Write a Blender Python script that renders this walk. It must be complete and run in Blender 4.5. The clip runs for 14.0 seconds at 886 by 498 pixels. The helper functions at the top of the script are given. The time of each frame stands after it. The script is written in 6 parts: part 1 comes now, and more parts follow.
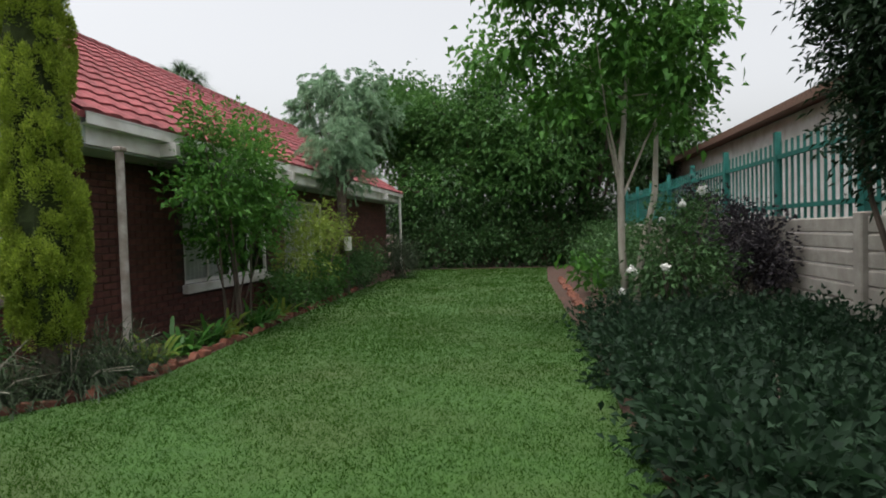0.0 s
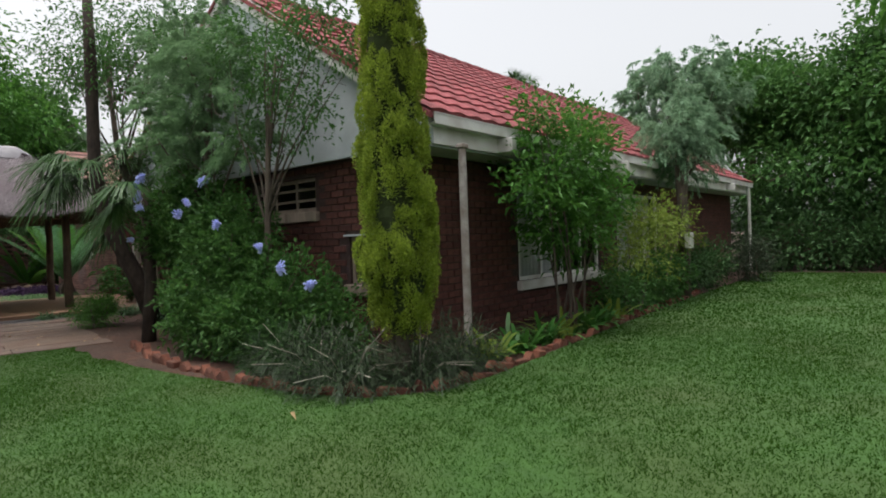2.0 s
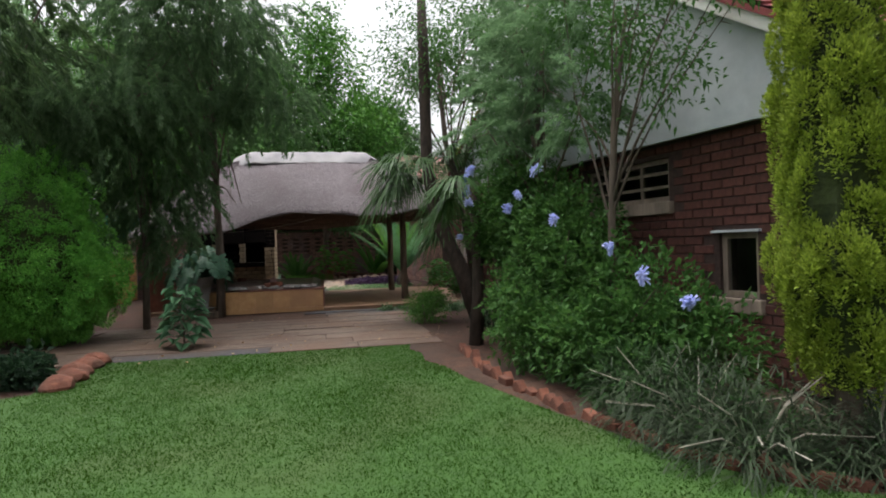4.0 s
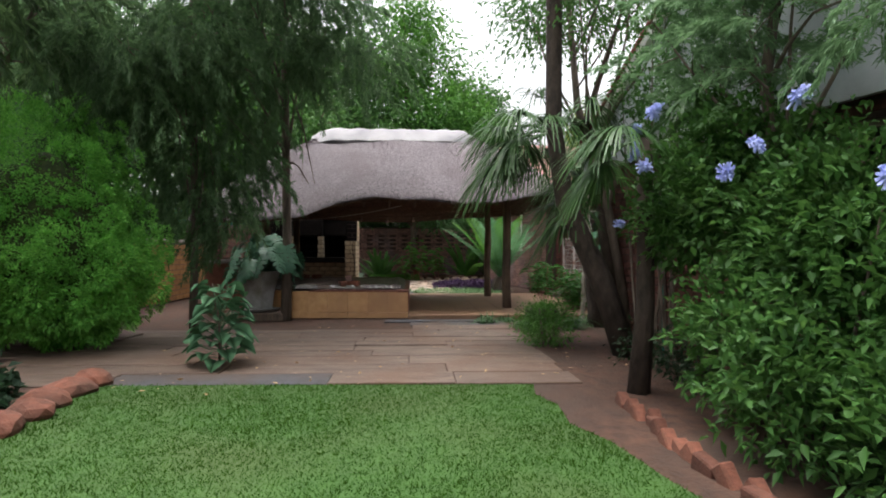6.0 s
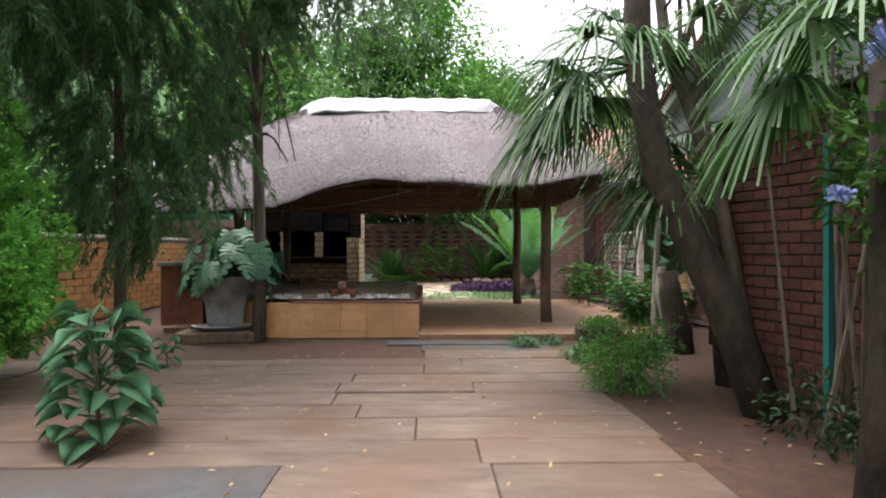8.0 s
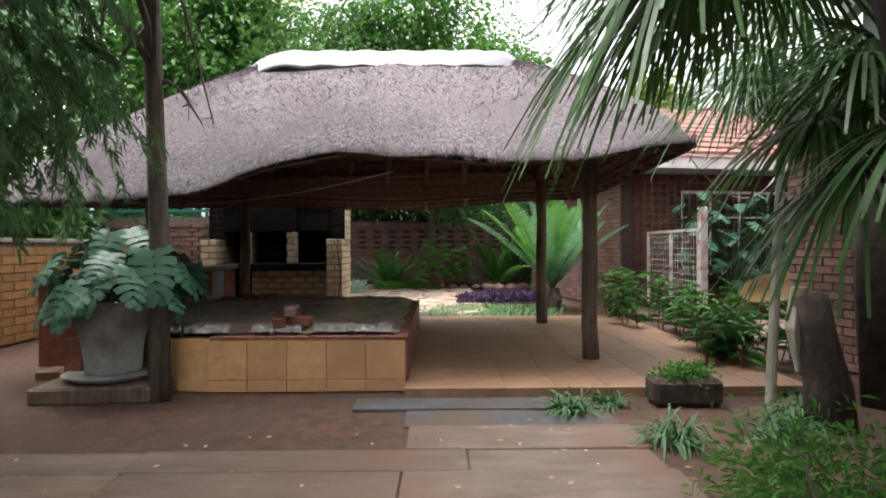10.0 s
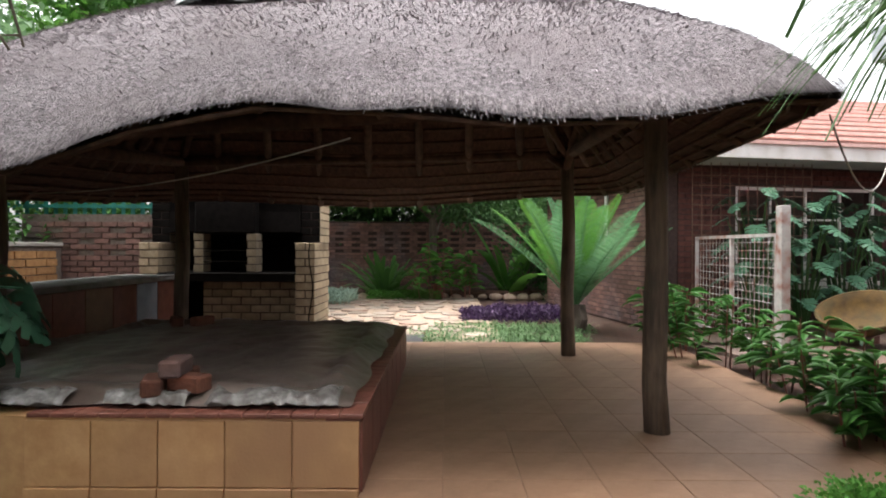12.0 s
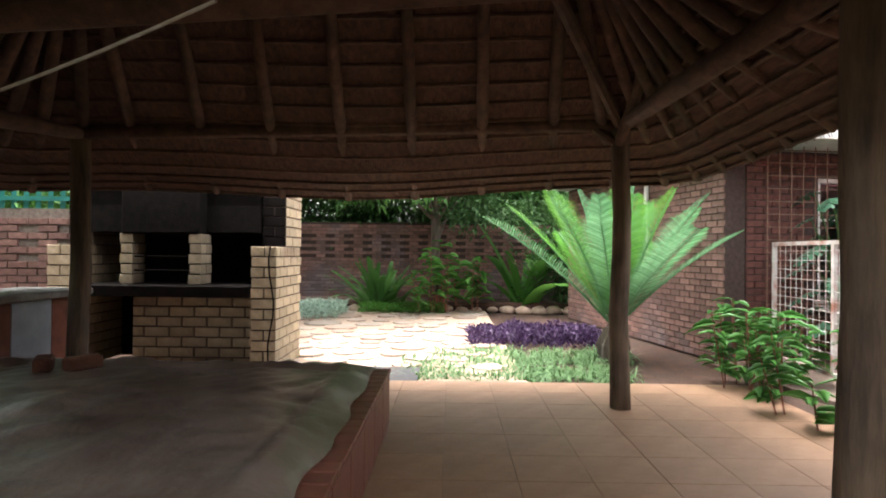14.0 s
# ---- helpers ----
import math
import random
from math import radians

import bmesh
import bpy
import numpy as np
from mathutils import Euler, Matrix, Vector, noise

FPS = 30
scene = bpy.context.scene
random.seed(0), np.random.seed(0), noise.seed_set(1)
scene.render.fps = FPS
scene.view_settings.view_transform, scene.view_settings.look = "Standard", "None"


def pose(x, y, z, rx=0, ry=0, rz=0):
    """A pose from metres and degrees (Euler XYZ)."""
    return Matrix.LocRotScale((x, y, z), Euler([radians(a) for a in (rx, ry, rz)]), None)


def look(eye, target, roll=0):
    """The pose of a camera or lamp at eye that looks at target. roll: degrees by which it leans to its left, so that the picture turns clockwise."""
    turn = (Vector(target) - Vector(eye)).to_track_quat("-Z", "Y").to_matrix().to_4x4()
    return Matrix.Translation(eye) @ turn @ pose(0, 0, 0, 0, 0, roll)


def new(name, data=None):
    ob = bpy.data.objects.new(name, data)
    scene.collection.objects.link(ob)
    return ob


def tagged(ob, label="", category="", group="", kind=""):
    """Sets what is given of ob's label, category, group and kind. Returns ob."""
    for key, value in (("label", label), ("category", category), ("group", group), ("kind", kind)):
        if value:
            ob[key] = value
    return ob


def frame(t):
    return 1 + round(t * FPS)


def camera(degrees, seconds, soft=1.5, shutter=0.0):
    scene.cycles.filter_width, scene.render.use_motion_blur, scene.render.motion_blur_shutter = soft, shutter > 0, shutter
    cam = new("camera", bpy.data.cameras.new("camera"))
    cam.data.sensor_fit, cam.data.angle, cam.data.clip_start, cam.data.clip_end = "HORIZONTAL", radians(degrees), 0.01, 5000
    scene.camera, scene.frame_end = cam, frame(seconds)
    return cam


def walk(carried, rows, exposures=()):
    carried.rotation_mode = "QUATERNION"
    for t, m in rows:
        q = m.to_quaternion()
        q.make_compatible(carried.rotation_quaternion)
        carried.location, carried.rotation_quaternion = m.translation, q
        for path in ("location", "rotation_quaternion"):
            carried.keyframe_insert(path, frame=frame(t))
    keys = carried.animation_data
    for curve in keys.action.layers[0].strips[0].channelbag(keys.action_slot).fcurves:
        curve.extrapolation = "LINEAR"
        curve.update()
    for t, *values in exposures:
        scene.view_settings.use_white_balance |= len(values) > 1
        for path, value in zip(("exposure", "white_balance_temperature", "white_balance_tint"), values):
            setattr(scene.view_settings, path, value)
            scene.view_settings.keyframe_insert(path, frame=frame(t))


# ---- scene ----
cam = camera(74.1, 14.0, soft=1.9)
PATH = [
    (0, (-0.139, -0.364, 1.236), (-0.44, 1.612, 1.175), -1.7),
    (0.5, (-0.143, -0.219, 1.226), (-0.684, 1.705, 1.172), -1.9),
    (1, (-0.227, -0.079, 1.214), (-1.01, 1.761, 1.166), -2.1),
    (1.5, (-0.353, 0.068, 1.196), (-1.386, 1.78, 1.159), -2.2),
    (2, (-0.552, 0.203, 1.192), (-1.824, 1.745, 1.164), -2.1),
    (2.5, (-0.785, 0.346, 1.2), (-2.282, 1.673, 1.185), -2.0),
    (3, (-1.102, 0.415, 1.213), (-2.779, 1.503, 1.196), -1.8),
    (3.5, (-1.455, 0.524, 1.25), (-3.244, 1.417, 1.231), -1.9),
    (4, (-1.87, 0.631, 1.25), (-3.728, 1.37, 1.239), -1.9),
    (6.5, (-4.97, 1.19, 1.118), (-6.921, 1.63, 1.122), 0.3),
    (7, (-5.531, 1.309, 1.118), (-7.486, 1.73, 1.118), 0.0),
    (7.5, (-6.076, 1.423, 1.123), (-8.033, 1.837, 1.119), -0.1),
    (8, (-6.662, 1.549, 1.141), (-8.62, 1.958, 1.139), 0.0),
    (10.5, (-9.677, 2.308, 1.242), (-11.643, 2.677, 1.237), -0.3),
    (11, (-10.16, 2.436, 1.273), (-12.127, 2.797, 1.27), -0.2),
    (11.5, (-10.644, 2.557, 1.284), (-12.611, 2.918, 1.281), 0.0),
    (12, (-11.138, 2.678, 1.291), (-13.106, 3.031, 1.29), 0.2),
    (12.5, (-11.646, 2.811, 1.301), (-13.618, 3.15, 1.303), 0.2),
    (13, (-12.161, 2.951, 1.285), (-14.134, 3.282, 1.296), 0.3),
    (13.5, (-12.614, 3.006, 1.306), (-14.586, 3.341, 1.316), 0.6),
    (14, (-13.049, 3.056, 1.32), (-15.021, 3.39, 1.333), 0.6),
]
walk(cam, [(t, look(e, g, r)) for t, e, g, r in PATH],
     ((0, 0.85), (1.2, 0.8), (2.5, 0.95), (4, 1.1), (5.5, 1.45), (7, 1.85), (8, 2.15), (10.5, 2.1), (12, 2.1), (13, 2.5), (14, 3.05)))

# ---- light ----
world = bpy.data.worlds.new("overcast_sky")
scene.world = world
world.use_nodes = True
wn = world.node_tree.nodes
sky = wn.new("ShaderNodeTexSky")
sky.sky_type = "NISHITA"
sky.sun_disc = False
sky.sun_elevation, sky.sun_rotation = radians(78), radians(215)
sky.air_density, sky.dust_density, sky.ozone_density = 1.0, 6.0, 1.0
pale = wn.new("ShaderNodeHueSaturation")
pale.inputs["Saturation"].default_value = 0.15
world.node_tree.links.new(sky.outputs[0], pale.inputs["Color"])
world.node_tree.links.new(pale.outputs[0], wn["Background"].inputs["Color"])
wn["Background"].inputs["Strength"].default_value = 0.15
sun = new("sun", bpy.data.lights.new("sun", "SUN"))
sun.data.energy, sun.data.angle, sun.data.color = 0.5, radians(40), (1.0, 0.98, 0.95)
sun.rotation_euler = look((-0.12, -0.17, 0.98), (0, 0, 0)).to_euler()

# ---- helpers for building ----
rng = np.random.default_rng(7)


def npmesh(name, verts, faces):
    """A mesh from an array of places and an array of faces of one size."""
    me = bpy.data.meshes.new(name)
    verts = np.asarray(verts, np.float32)
    faces = np.asarray(faces, np.int32)
    k = faces.shape[1]
    me.vertices.add(len(verts))
    me.vertices.foreach_set("co", verts.ravel())
    me.loops.add(faces.size)
    me.loops.foreach_set("vertex_index", faces.ravel())
    me.polygons.add(len(faces))
    me.polygons.foreach_set("loop_start", np.arange(0, faces.size, k, dtype=np.int32))
    me.polygons.foreach_set("loop_total", np.full(len(faces), k, np.int32))
    me.update(calc_edges=True)
    return me


def part(name, data, material, parent=None, label="", smooth=False):
    """Links a bmesh or a mesh as one object under its parent."""
    if isinstance(data, bmesh.types.BMesh):
        me = bpy.data.meshes.new(name)
        bmesh.ops.recalc_face_normals(data, faces=data.faces)
        data.to_mesh(me)
        data.free()
    else:
        me = data
    if material and not me.materials:
        me.materials.append(material)
    if smooth:
        me.polygons.foreach_set("use_smooth", np.ones(len(me.polygons), bool))
    ob = new(name, me)
    ob.parent = parent
    if label:
        tagged(ob, label)
    return ob


def thing(name, loc, turn, label, category, group="", kind=""):
    ob = new(name)
    ob.empty_display_size = 0.1
    ob.location, ob.rotation_euler = loc, (0, 0, radians(turn))
    return tagged(ob, label, category, group, kind)


def box(bm, x0, x1, y0, y1, z0, z1, bevel=0.0):
    vs = [bm.verts.new((x, y, z)) for x in (x0, x1) for y in (y0, y1) for z in (z0, z1)]
    fs = [bm.faces.new([vs[i] for i in f]) for f in
          ((0, 1, 3, 2), (4, 6, 7, 5), (0, 4, 5, 1), (2, 3, 7, 6), (0, 2, 6, 4), (1, 5, 7, 3))]
    if bevel:
        es = list({e for f in fs for e in f.edges})
        bmesh.ops.bevel(bm, geom=es, offset=bevel, segments=1, affect="EDGES")


def boxbm(*a, bevel=0.0):
    bm = bmesh.new()
    box(bm, *a, bevel=bevel)
    return bm


def tube(bm, pts, radii, n=8, wob=0.0):
    """A tapered limb through the given places."""
    pts = [Vector(p) for p in pts]
    rings = []
    for i, p in enumerate(pts):
        d = (pts[min(i + 1, len(pts) - 1)] - pts[max(i - 1, 0)]).normalized()
        a = d.orthogonal().normalized() if abs(d.z) < 0.9 else Vector((1, 0, 0)) - d * d.x
        a.normalize()
        b = d.cross(a)
        ring = []
        for j in range(n):
            t = 2 * math.pi * j / n
            r = radii[i] * (1 + wob * noise.noise(p * 3 + Vector((math.cos(t), math.sin(t), 0)) * 2))
            ring.append(bm.verts.new(p + (a * math.cos(t) + b * math.sin(t)) * r))
        rings.append(ring)
    for r0, r1 in zip(rings, rings[1:]):
        for j in range(n):
            bm.faces.new((r0[j], r0[(j + 1) % n], r1[(j + 1) % n], r1[j]))
    bm.faces.new(rings[0][::-1])
    bm.faces.new(rings[-1])


def tubebm(pts, radii, n=8, wob=0.0):
    bm = bmesh.new()
    tube(bm, pts, radii, n, wob)
    return bm


def unit(a):
    return a / np.maximum(np.linalg.norm(a, axis=-1, keepdims=True), 1e-9)


def leaves(places, ways, length, width, fold=0.25, droop=0.2):
    """One mesh of folded, pointed leaves: a base, two sides and a tip each."""
    n = len(places)
    ways = unit(ways)
    up = np.tile([0.0, 0.0, 1.0], (n, 1)) + rng.normal(0, 0.45, (n, 3))
    side = unit(np.cross(ways, up))
    nor = np.cross(side, ways)
    ln = (length * rng.uniform(0.65, 1.25, n))[:, None]
    wd = (width * rng.uniform(0.7, 1.2, n))[:, None]
    mid = places + ways * ln * 0.45
    tip = places + ways * ln - np.array([0, 0, 1.0]) * ln * droop
    lift = nor * wd * fold
    v = np.stack([places, mid + side * wd / 2 + lift, tip, mid - side * wd / 2 + lift], 1).reshape(-1, 3)
    b = np.arange(n)[:, None] * 4
    f = np.concatenate([b + [0, 1, 2], b + [0, 2, 3]], 1).reshape(-1, 3)
    return npmesh("leaves", v, f)


def broad(places, ways, length, width, droop=0.35, fold=0.18):
    """One mesh of broad rounded leaves with a midrib, folded a little and bending down to the tip."""
    n = len(places)
    ways = unit(ways)
    up = np.tile([0.0, 0.0, 1.0], (n, 1)) + rng.normal(0, 0.3, (n, 3))
    side = unit(np.cross(ways, up))
    nor = np.cross(side, ways)
    ln = (length * rng.uniform(0.6, 1.2, n))[:, None]
    wd = (width * rng.uniform(0.75, 1.15, n))[:, None]
    down = np.array([0, 0, 1.0])
    mid = [places + ways * ln * t - down * ln * droop * t * t for t in (0, 0.18, 0.5, 0.8, 1.0)]
    rows = list(mid)
    for s in (1, -1):
        for i, w in ((1, 0.36), (2, 0.5), (3, 0.27)):
            rows.append(mid[i] + side * wd * w * s + nor * wd * fold * w * 2)
    v = np.stack(rows, 1).reshape(-1, 3)
    tri = []
    for a, b, c in ((5, 6, 7), (8, 9, 10)):
        tri += [(0, a, 1), (1, a, b), (1, b, 2), (2, b, c), (2, c, 3), (3, c, 4)]
    f = (np.arange(n)[:, None, None] * 11 + np.array(tri)[None]).reshape(-1, 3)
    me = npmesh("broad_leaves", v, f)
    me.polygons.foreach_set("use_smooth", np.ones(len(me.polygons), bool))
    return me


def arcs(places, ways, length, width, droop, segs=4, jitter=0.25, crease=0.0, tipw=0.1):
    """One mesh of strap-shaped blades that set out one way and bend down."""
    n = len(places)
    ways = unit(np.asarray(ways, float))
    ln = np.broadcast_to(np.asarray(length, float), (n,)) * rng.uniform(1 - jitter, 1 + jitter, n)
    wd = np.broadcast_to(np.asarray(width, float), (n,))
    dr = np.broadcast_to(np.asarray(droop, float), (n,)) * rng.uniform(0.6, 1.4, n)
    side = np.cross(ways, np.tile([0.0, 0.0, 1.0], (n, 1)))
    flat = np.linalg.norm(side, axis=1) < 0.15
    side[flat] = unit(rng.normal(0, 1, (int(flat.sum()), 3)) * [1, 1, 0])
    side = unit(side)
    rows = []
    for i in range(segs + 1):
        t = i / segs
        c = places + ways * (ln * t)[:, None]
        c[:, 2] -= dr * ln * t * t
        w = wd * (tipw + (1 - tipw) * math.sin(math.pi * (0.18 + 0.82 * (1 - t)) / 1.0) if t > 0.5 else 1.0) * 0.5
        rows += [c + side * w[:, None], c - side * w[:, None]]
    v = np.stack(rows, 1).reshape(-1, 3)
    k = 2 * (segs + 1)
    b = np.arange(n)[:, None] * k
    q = np.concatenate([b + [2 * i, 2 * i + 1, 2 * i + 3, 2 * i + 2] for i in range(segs)], 1).reshape(-1, 4)
    return npmesh("blades", v, q)


def cloud(blobs, clumps, per, spread, shell=0.45):
    """Places of leaves in uneven clumps inside a set of rounded masses, with the way out of each mass."""
    blobs = np.asarray(blobs, float)
    vol = blobs[:, 3] * blobs[:, 4] * blobs[:, 5]
    pick = rng.choice(len(blobs), clumps, p=vol ** 0.75 / (vol ** 0.75).sum())
    d = unit(rng.normal(0, 1, (clumps, 3)))
    r = rng.uniform(0, 1, clumps) ** shell * rng.uniform(0.75, 1.12, clumps)
    c = blobs[pick, :3] + d * r[:, None] * blobs[pick, 3:6]
    p = np.repeat(c, per, 0) + rng.normal(0, 1, (clumps * per, 3)) * spread
    o = np.repeat(d, per, 0)
    return p, o


# ---- materials ----
def material(name):
    m = bpy.data.materials.new(name)
    m.use_nodes = True
    return m, m.node_tree.nodes, m.node_tree.links, m.node_tree.nodes["Principled BSDF"]


def surface(name, c1, c2, scale=4.0, rough=0.8, bump=0.15, fine=60.0, metal=0.0, c3=None, stain=1.2, vary=0.0, stretch=(1, 1, 1)):
    """A worn surface: two colours mixed by a coarse noise, a third in broad stains, fine relief, and a shift from piece to piece."""
    m, n, l, p = material(name)
    co = n.new("ShaderNodeTexCoord")
    mp = n.new("ShaderNodeMapping")
    mp.inputs["Scale"].default_value = stretch
    l.new(co.outputs["Object"], mp.inputs["Vector"])
    a = n.new("ShaderNodeTexNoise")
    a.inputs["Scale"].default_value, a.inputs["Detail"].default_value, a.inputs["Roughness"].default_value = scale, 8, 0.65
    l.new(mp.outputs[0], a.inputs["Vector"])
    r = n.new("ShaderNodeValToRGB")
    r.color_ramp.elements[0].position, r.color_ramp.elements[1].position = 0.35, 0.66
    r.color_ramp.elements[0].color, r.color_ramp.elements[1].color = (*c1, 1), (*c2, 1)
    l.new(a.outputs["Fac"], r.inputs["Fac"])
    out = r.outputs["Color"]
    if c3:
        s = n.new("ShaderNodeTexNoise")
        s.inputs["Scale"].default_value, s.inputs["Detail"].default_value = stain, 5
        l.new(co.outputs["Object"], s.inputs["Vector"])
        sr = n.new("ShaderNodeValToRGB")
        sr.color_ramp.elements[0].position, sr.color_ramp.elements[1].position = 0.45, 0.68
        l.new(s.outputs["Fac"], sr.inputs["Fac"])
        mx = n.new("ShaderNodeMixRGB")
        mx.inputs["Color2"].default_value = (*c3, 1)
        l.new(sr.outputs["Color"], mx.inputs["Fac"])
        l.new(out, mx.inputs["Color1"])
        out = mx.outputs[0]
    if vary:
        oi = n.new("ShaderNodeObjectInfo")
        ge = n.new("ShaderNodeNewGeometry")
        ad = n.new("ShaderNodeMath")
        ad.operation = "ADD"
        l.new(oi.outputs["Random"], ad.inputs[0])
        l.new(ge.outputs["Random Per Island"], ad.inputs[1])
        fr = n.new("ShaderNodeMath")
        fr.operation = "FRACT"
        l.new(ad.outputs[0], fr.inputs[0])
        mr = n.new("ShaderNodeMapRange")
        mr.inputs["To Min"].default_value, mr.inputs["To Max"].default_value = 1 - vary, 1 + vary
        l.new(fr.outputs[0], mr.inputs["Value"])
        hs = n.new("ShaderNodeHueSaturation")
        l.new(mr.outputs[0], hs.inputs["Value"])
        l.new(out, hs.inputs["Color"])
        out = hs.outputs[0]
    l.new(out, p.inputs["Base Color"])
    p.inputs["Roughness"].default_value, p.inputs["Metallic"].default_value = rough, metal
    if bump:
        b = n.new("ShaderNodeBump")
        b.inputs["Strength"].default_value, b.inputs["Distance"].default_value = bump, 0.02
        f = n.new("ShaderNodeTexNoise")
        f.inputs["Scale"].default_value, f.inputs["Detail"].default_value = fine, 6
        l.new(mp.outputs[0], f.inputs["Vector"])
        l.new(f.outputs["Fac"], b.inputs["Height"])
        l.new(b.outputs[0], p.inputs["Normal"])
    return m


def foliage(name, dark, light, third=None, glow=0.35, rough=0.5):
    """Leaves: colour from leaf to leaf and from bough to bough, some light through them."""
    m, n, l, p = material(name)
    g = n.new("ShaderNodeNewGeometry")
    r = n.new("ShaderNodeValToRGB")
    r.color_ramp.elements[0].color, r.color_ramp.elements[1].color = (*dark, 1), (*light, 1)
    if third:
        e = r.color_ramp.elements.new(0.96)
        e.color = (*light, 1)
        r.color_ramp.elements[2].color = (*third, 1)
    co = n.new("ShaderNodeTexCoord")
    t = n.new("ShaderNodeTexNoise")
    t.inputs["Scale"].default_value, t.inputs["Detail"].default_value = 1.7, 3
    l.new(co.outputs["Object"], t.inputs["Vector"])
    ma = n.new("ShaderNodeMath")
    ma.operation, ma.inputs[1].default_value = "MULTIPLY_ADD", 0.62
    l.new(g.outputs["Random Per Island"], ma.inputs[0])
    mb = n.new("ShaderNodeMath")
    mb.operation, mb.inputs[1].default_value = "MULTIPLY", 0.38
    l.new(t.outputs["Fac"], mb.inputs[0])
    l.new(mb.outputs[0], ma.inputs[2])
    l.new(ma.outputs[0], r.inputs["Fac"])
    l.new(r.outputs[0], p.inputs["Base Color"])
    p.inputs["Roughness"].default_value = rough
    p.inputs["Specular IOR Level"].default_value = 0.2
    tr = n.new("ShaderNodeBsdfTranslucent")
    hs = n.new("ShaderNodeHueSaturation")
    hs.inputs["Hue"].default_value, hs.inputs["Value"].default_value = 0.485, 1.3
    l.new(r.outputs[0], hs.inputs["Color"])
    l.new(hs.outputs[0], tr.inputs["Color"])
    mx = n.new("ShaderNodeMixShader")
    mx.inputs[0].default_value = glow
    l.new(p.outputs[0], mx.inputs[1])
    l.new(tr.outputs[0], mx.inputs[2])
    l.new(mx.outputs[0], n["Material Output"].inputs["Surface"])
    return m


M_LAWN = surface("lawn_soil_and_thatch", (0.024, 0.072, 0.007), (0.037, 0.1, 0.0105), 9, 0.9, 0.4, 140, c3=(0.043, 0.079, 0.014), stain=0.8)
M_GRASS = foliage("grass_blades", (0.016, 0.052, 0.004), (0.029, 0.084, 0.007), (0.046, 0.086, 0.014), 0.55, 0.95)
M_SOIL = surface("red_brown_garden_soil", (0.031, 0.0145, 0.009), (0.078, 0.035, 0.02), 7, 0.95, 0.6, 45, c3=(0.043, 0.024, 0.016))
M_SLEEPER = surface("weathered_paving", (0.072, 0.047, 0.035), (0.138, 0.097, 0.074), 2.5, 0.8, 0.3, 60, c3=(0.094, 0.05, 0.03), stain=0.9, vary=0.14, stretch=(2.700, 0.900, 0.900))
M_BLUESLAB = surface("grey_slate_slab", (0.036, 0.035, 0.038), (0.068, 0.066, 0.071), 4, 0.9, 0.25, 50, c3=(0.066, 0.043, 0.031), vary=0.1)
M_EDGE = surface("broken_red_edging_brick", (0.11, 0.04, 0.024), (0.21, 0.075, 0.045), 12, 0.95, 0.5, 70, c3=(0.06, 0.032, 0.022), vary=0.4)
M_BRICK = surface("dark_red_face_brick", (0.06, 0.02, 0.016), (0.115, 0.04, 0.03), 18, 0.85, 0.35, 90, vary=0.25)
M_BRICK2 = surface("brown_boundary_brick", (0.13, 0.068, 0.056), (0.235, 0.125, 0.1), 18, 0.85, 0.35, 90, c3=(0.14, 0.11, 0.115), vary=0.3)
M_BRICK3 = surface("orange_boundary_brick", (0.34, 0.17, 0.065), (0.5, 0.27, 0.11), 14, 0.85, 0.35, 90, vary=0.15)
M_YELLOW = surface("yellow_stock_brick", (0.36, 0.27, 0.17), (0.52, 0.41, 0.28), 14, 0.9, 0.4, 80, c3=(0.2, 0.14, 0.09), stain=2, vary=0.16)
M_MORTAR = surface("mortar", (0.12, 0.09, 0.075), (0.22, 0.18, 0.15), 20, 0.95, 0.4, 120)
M_MORTARD = surface("dark_mortar", (0.035, 0.02, 0.017), (0.065, 0.04, 0.034), 20, 0.95, 0.4, 120)
M_WHITE = surface("weathered_white_paint", (0.62, 0.6, 0.58), (0.8, 0.79, 0.77), 6, 0.55, 0.08, 50, c3=(0.5, 0.47, 0.43), stain=3)
M_POST = surface("grimy_peeling_post_paint", (0.26, 0.23, 0.21), (0.47, 0.43, 0.4), 9, 0.7, 0.2, 50, c3=(0.2, 0.15, 0.12), stain=4)
M_GABLE = surface("grey_painted_gable_board", (0.42, 0.46, 0.5), (0.55, 0.58, 0.61), 3, 0.6, 0.08, 40, c3=(0.36, 0.38, 0.4))
M_TILE = surface("red_painted_roof_tile", (0.17, 0.036, 0.04), (0.275, 0.068, 0.072), 9, 0.92, 0.2, 60, c3=(0.135, 0.036, 0.039), stain=1.4, vary=0.2)
M_TILEP = surface("faded_pink_roof_tile", (0.55, 0.34, 0.3), (0.68, 0.46, 0.41), 6, 0.8, 0.2, 60, vary=0.1)
M_BARK = surface("grey_brown_bark", (0.05, 0.039, 0.03), (0.14, 0.108, 0.085), 14, 0.95, 0.9, 30, stretch=(0.750, 0.750, 0.188))
M_PALEBARK = surface("pale_grey_bark", (0.25, 0.22, 0.18), (0.42, 0.39, 0.33), 12, 0.9, 0.5, 30, stretch=(1, 1, 0.3))
M_PALMBARK = surface("dark_fibrous_palm_trunk", (0.018, 0.012, 0.009), (0.055, 0.038, 0.028), 14, 0.95, 0.9, 30, stretch=(0.75, 0.75, 0.4))
M_POLE = surface("dark_weathered_gum_pole", (0.05, 0.035, 0.026), (0.15, 0.105, 0.075), 8, 0.8, 0.5, 40, stretch=(3, 3, 0.3), c3=(0.2, 0.14, 0.09), stain=1.5)
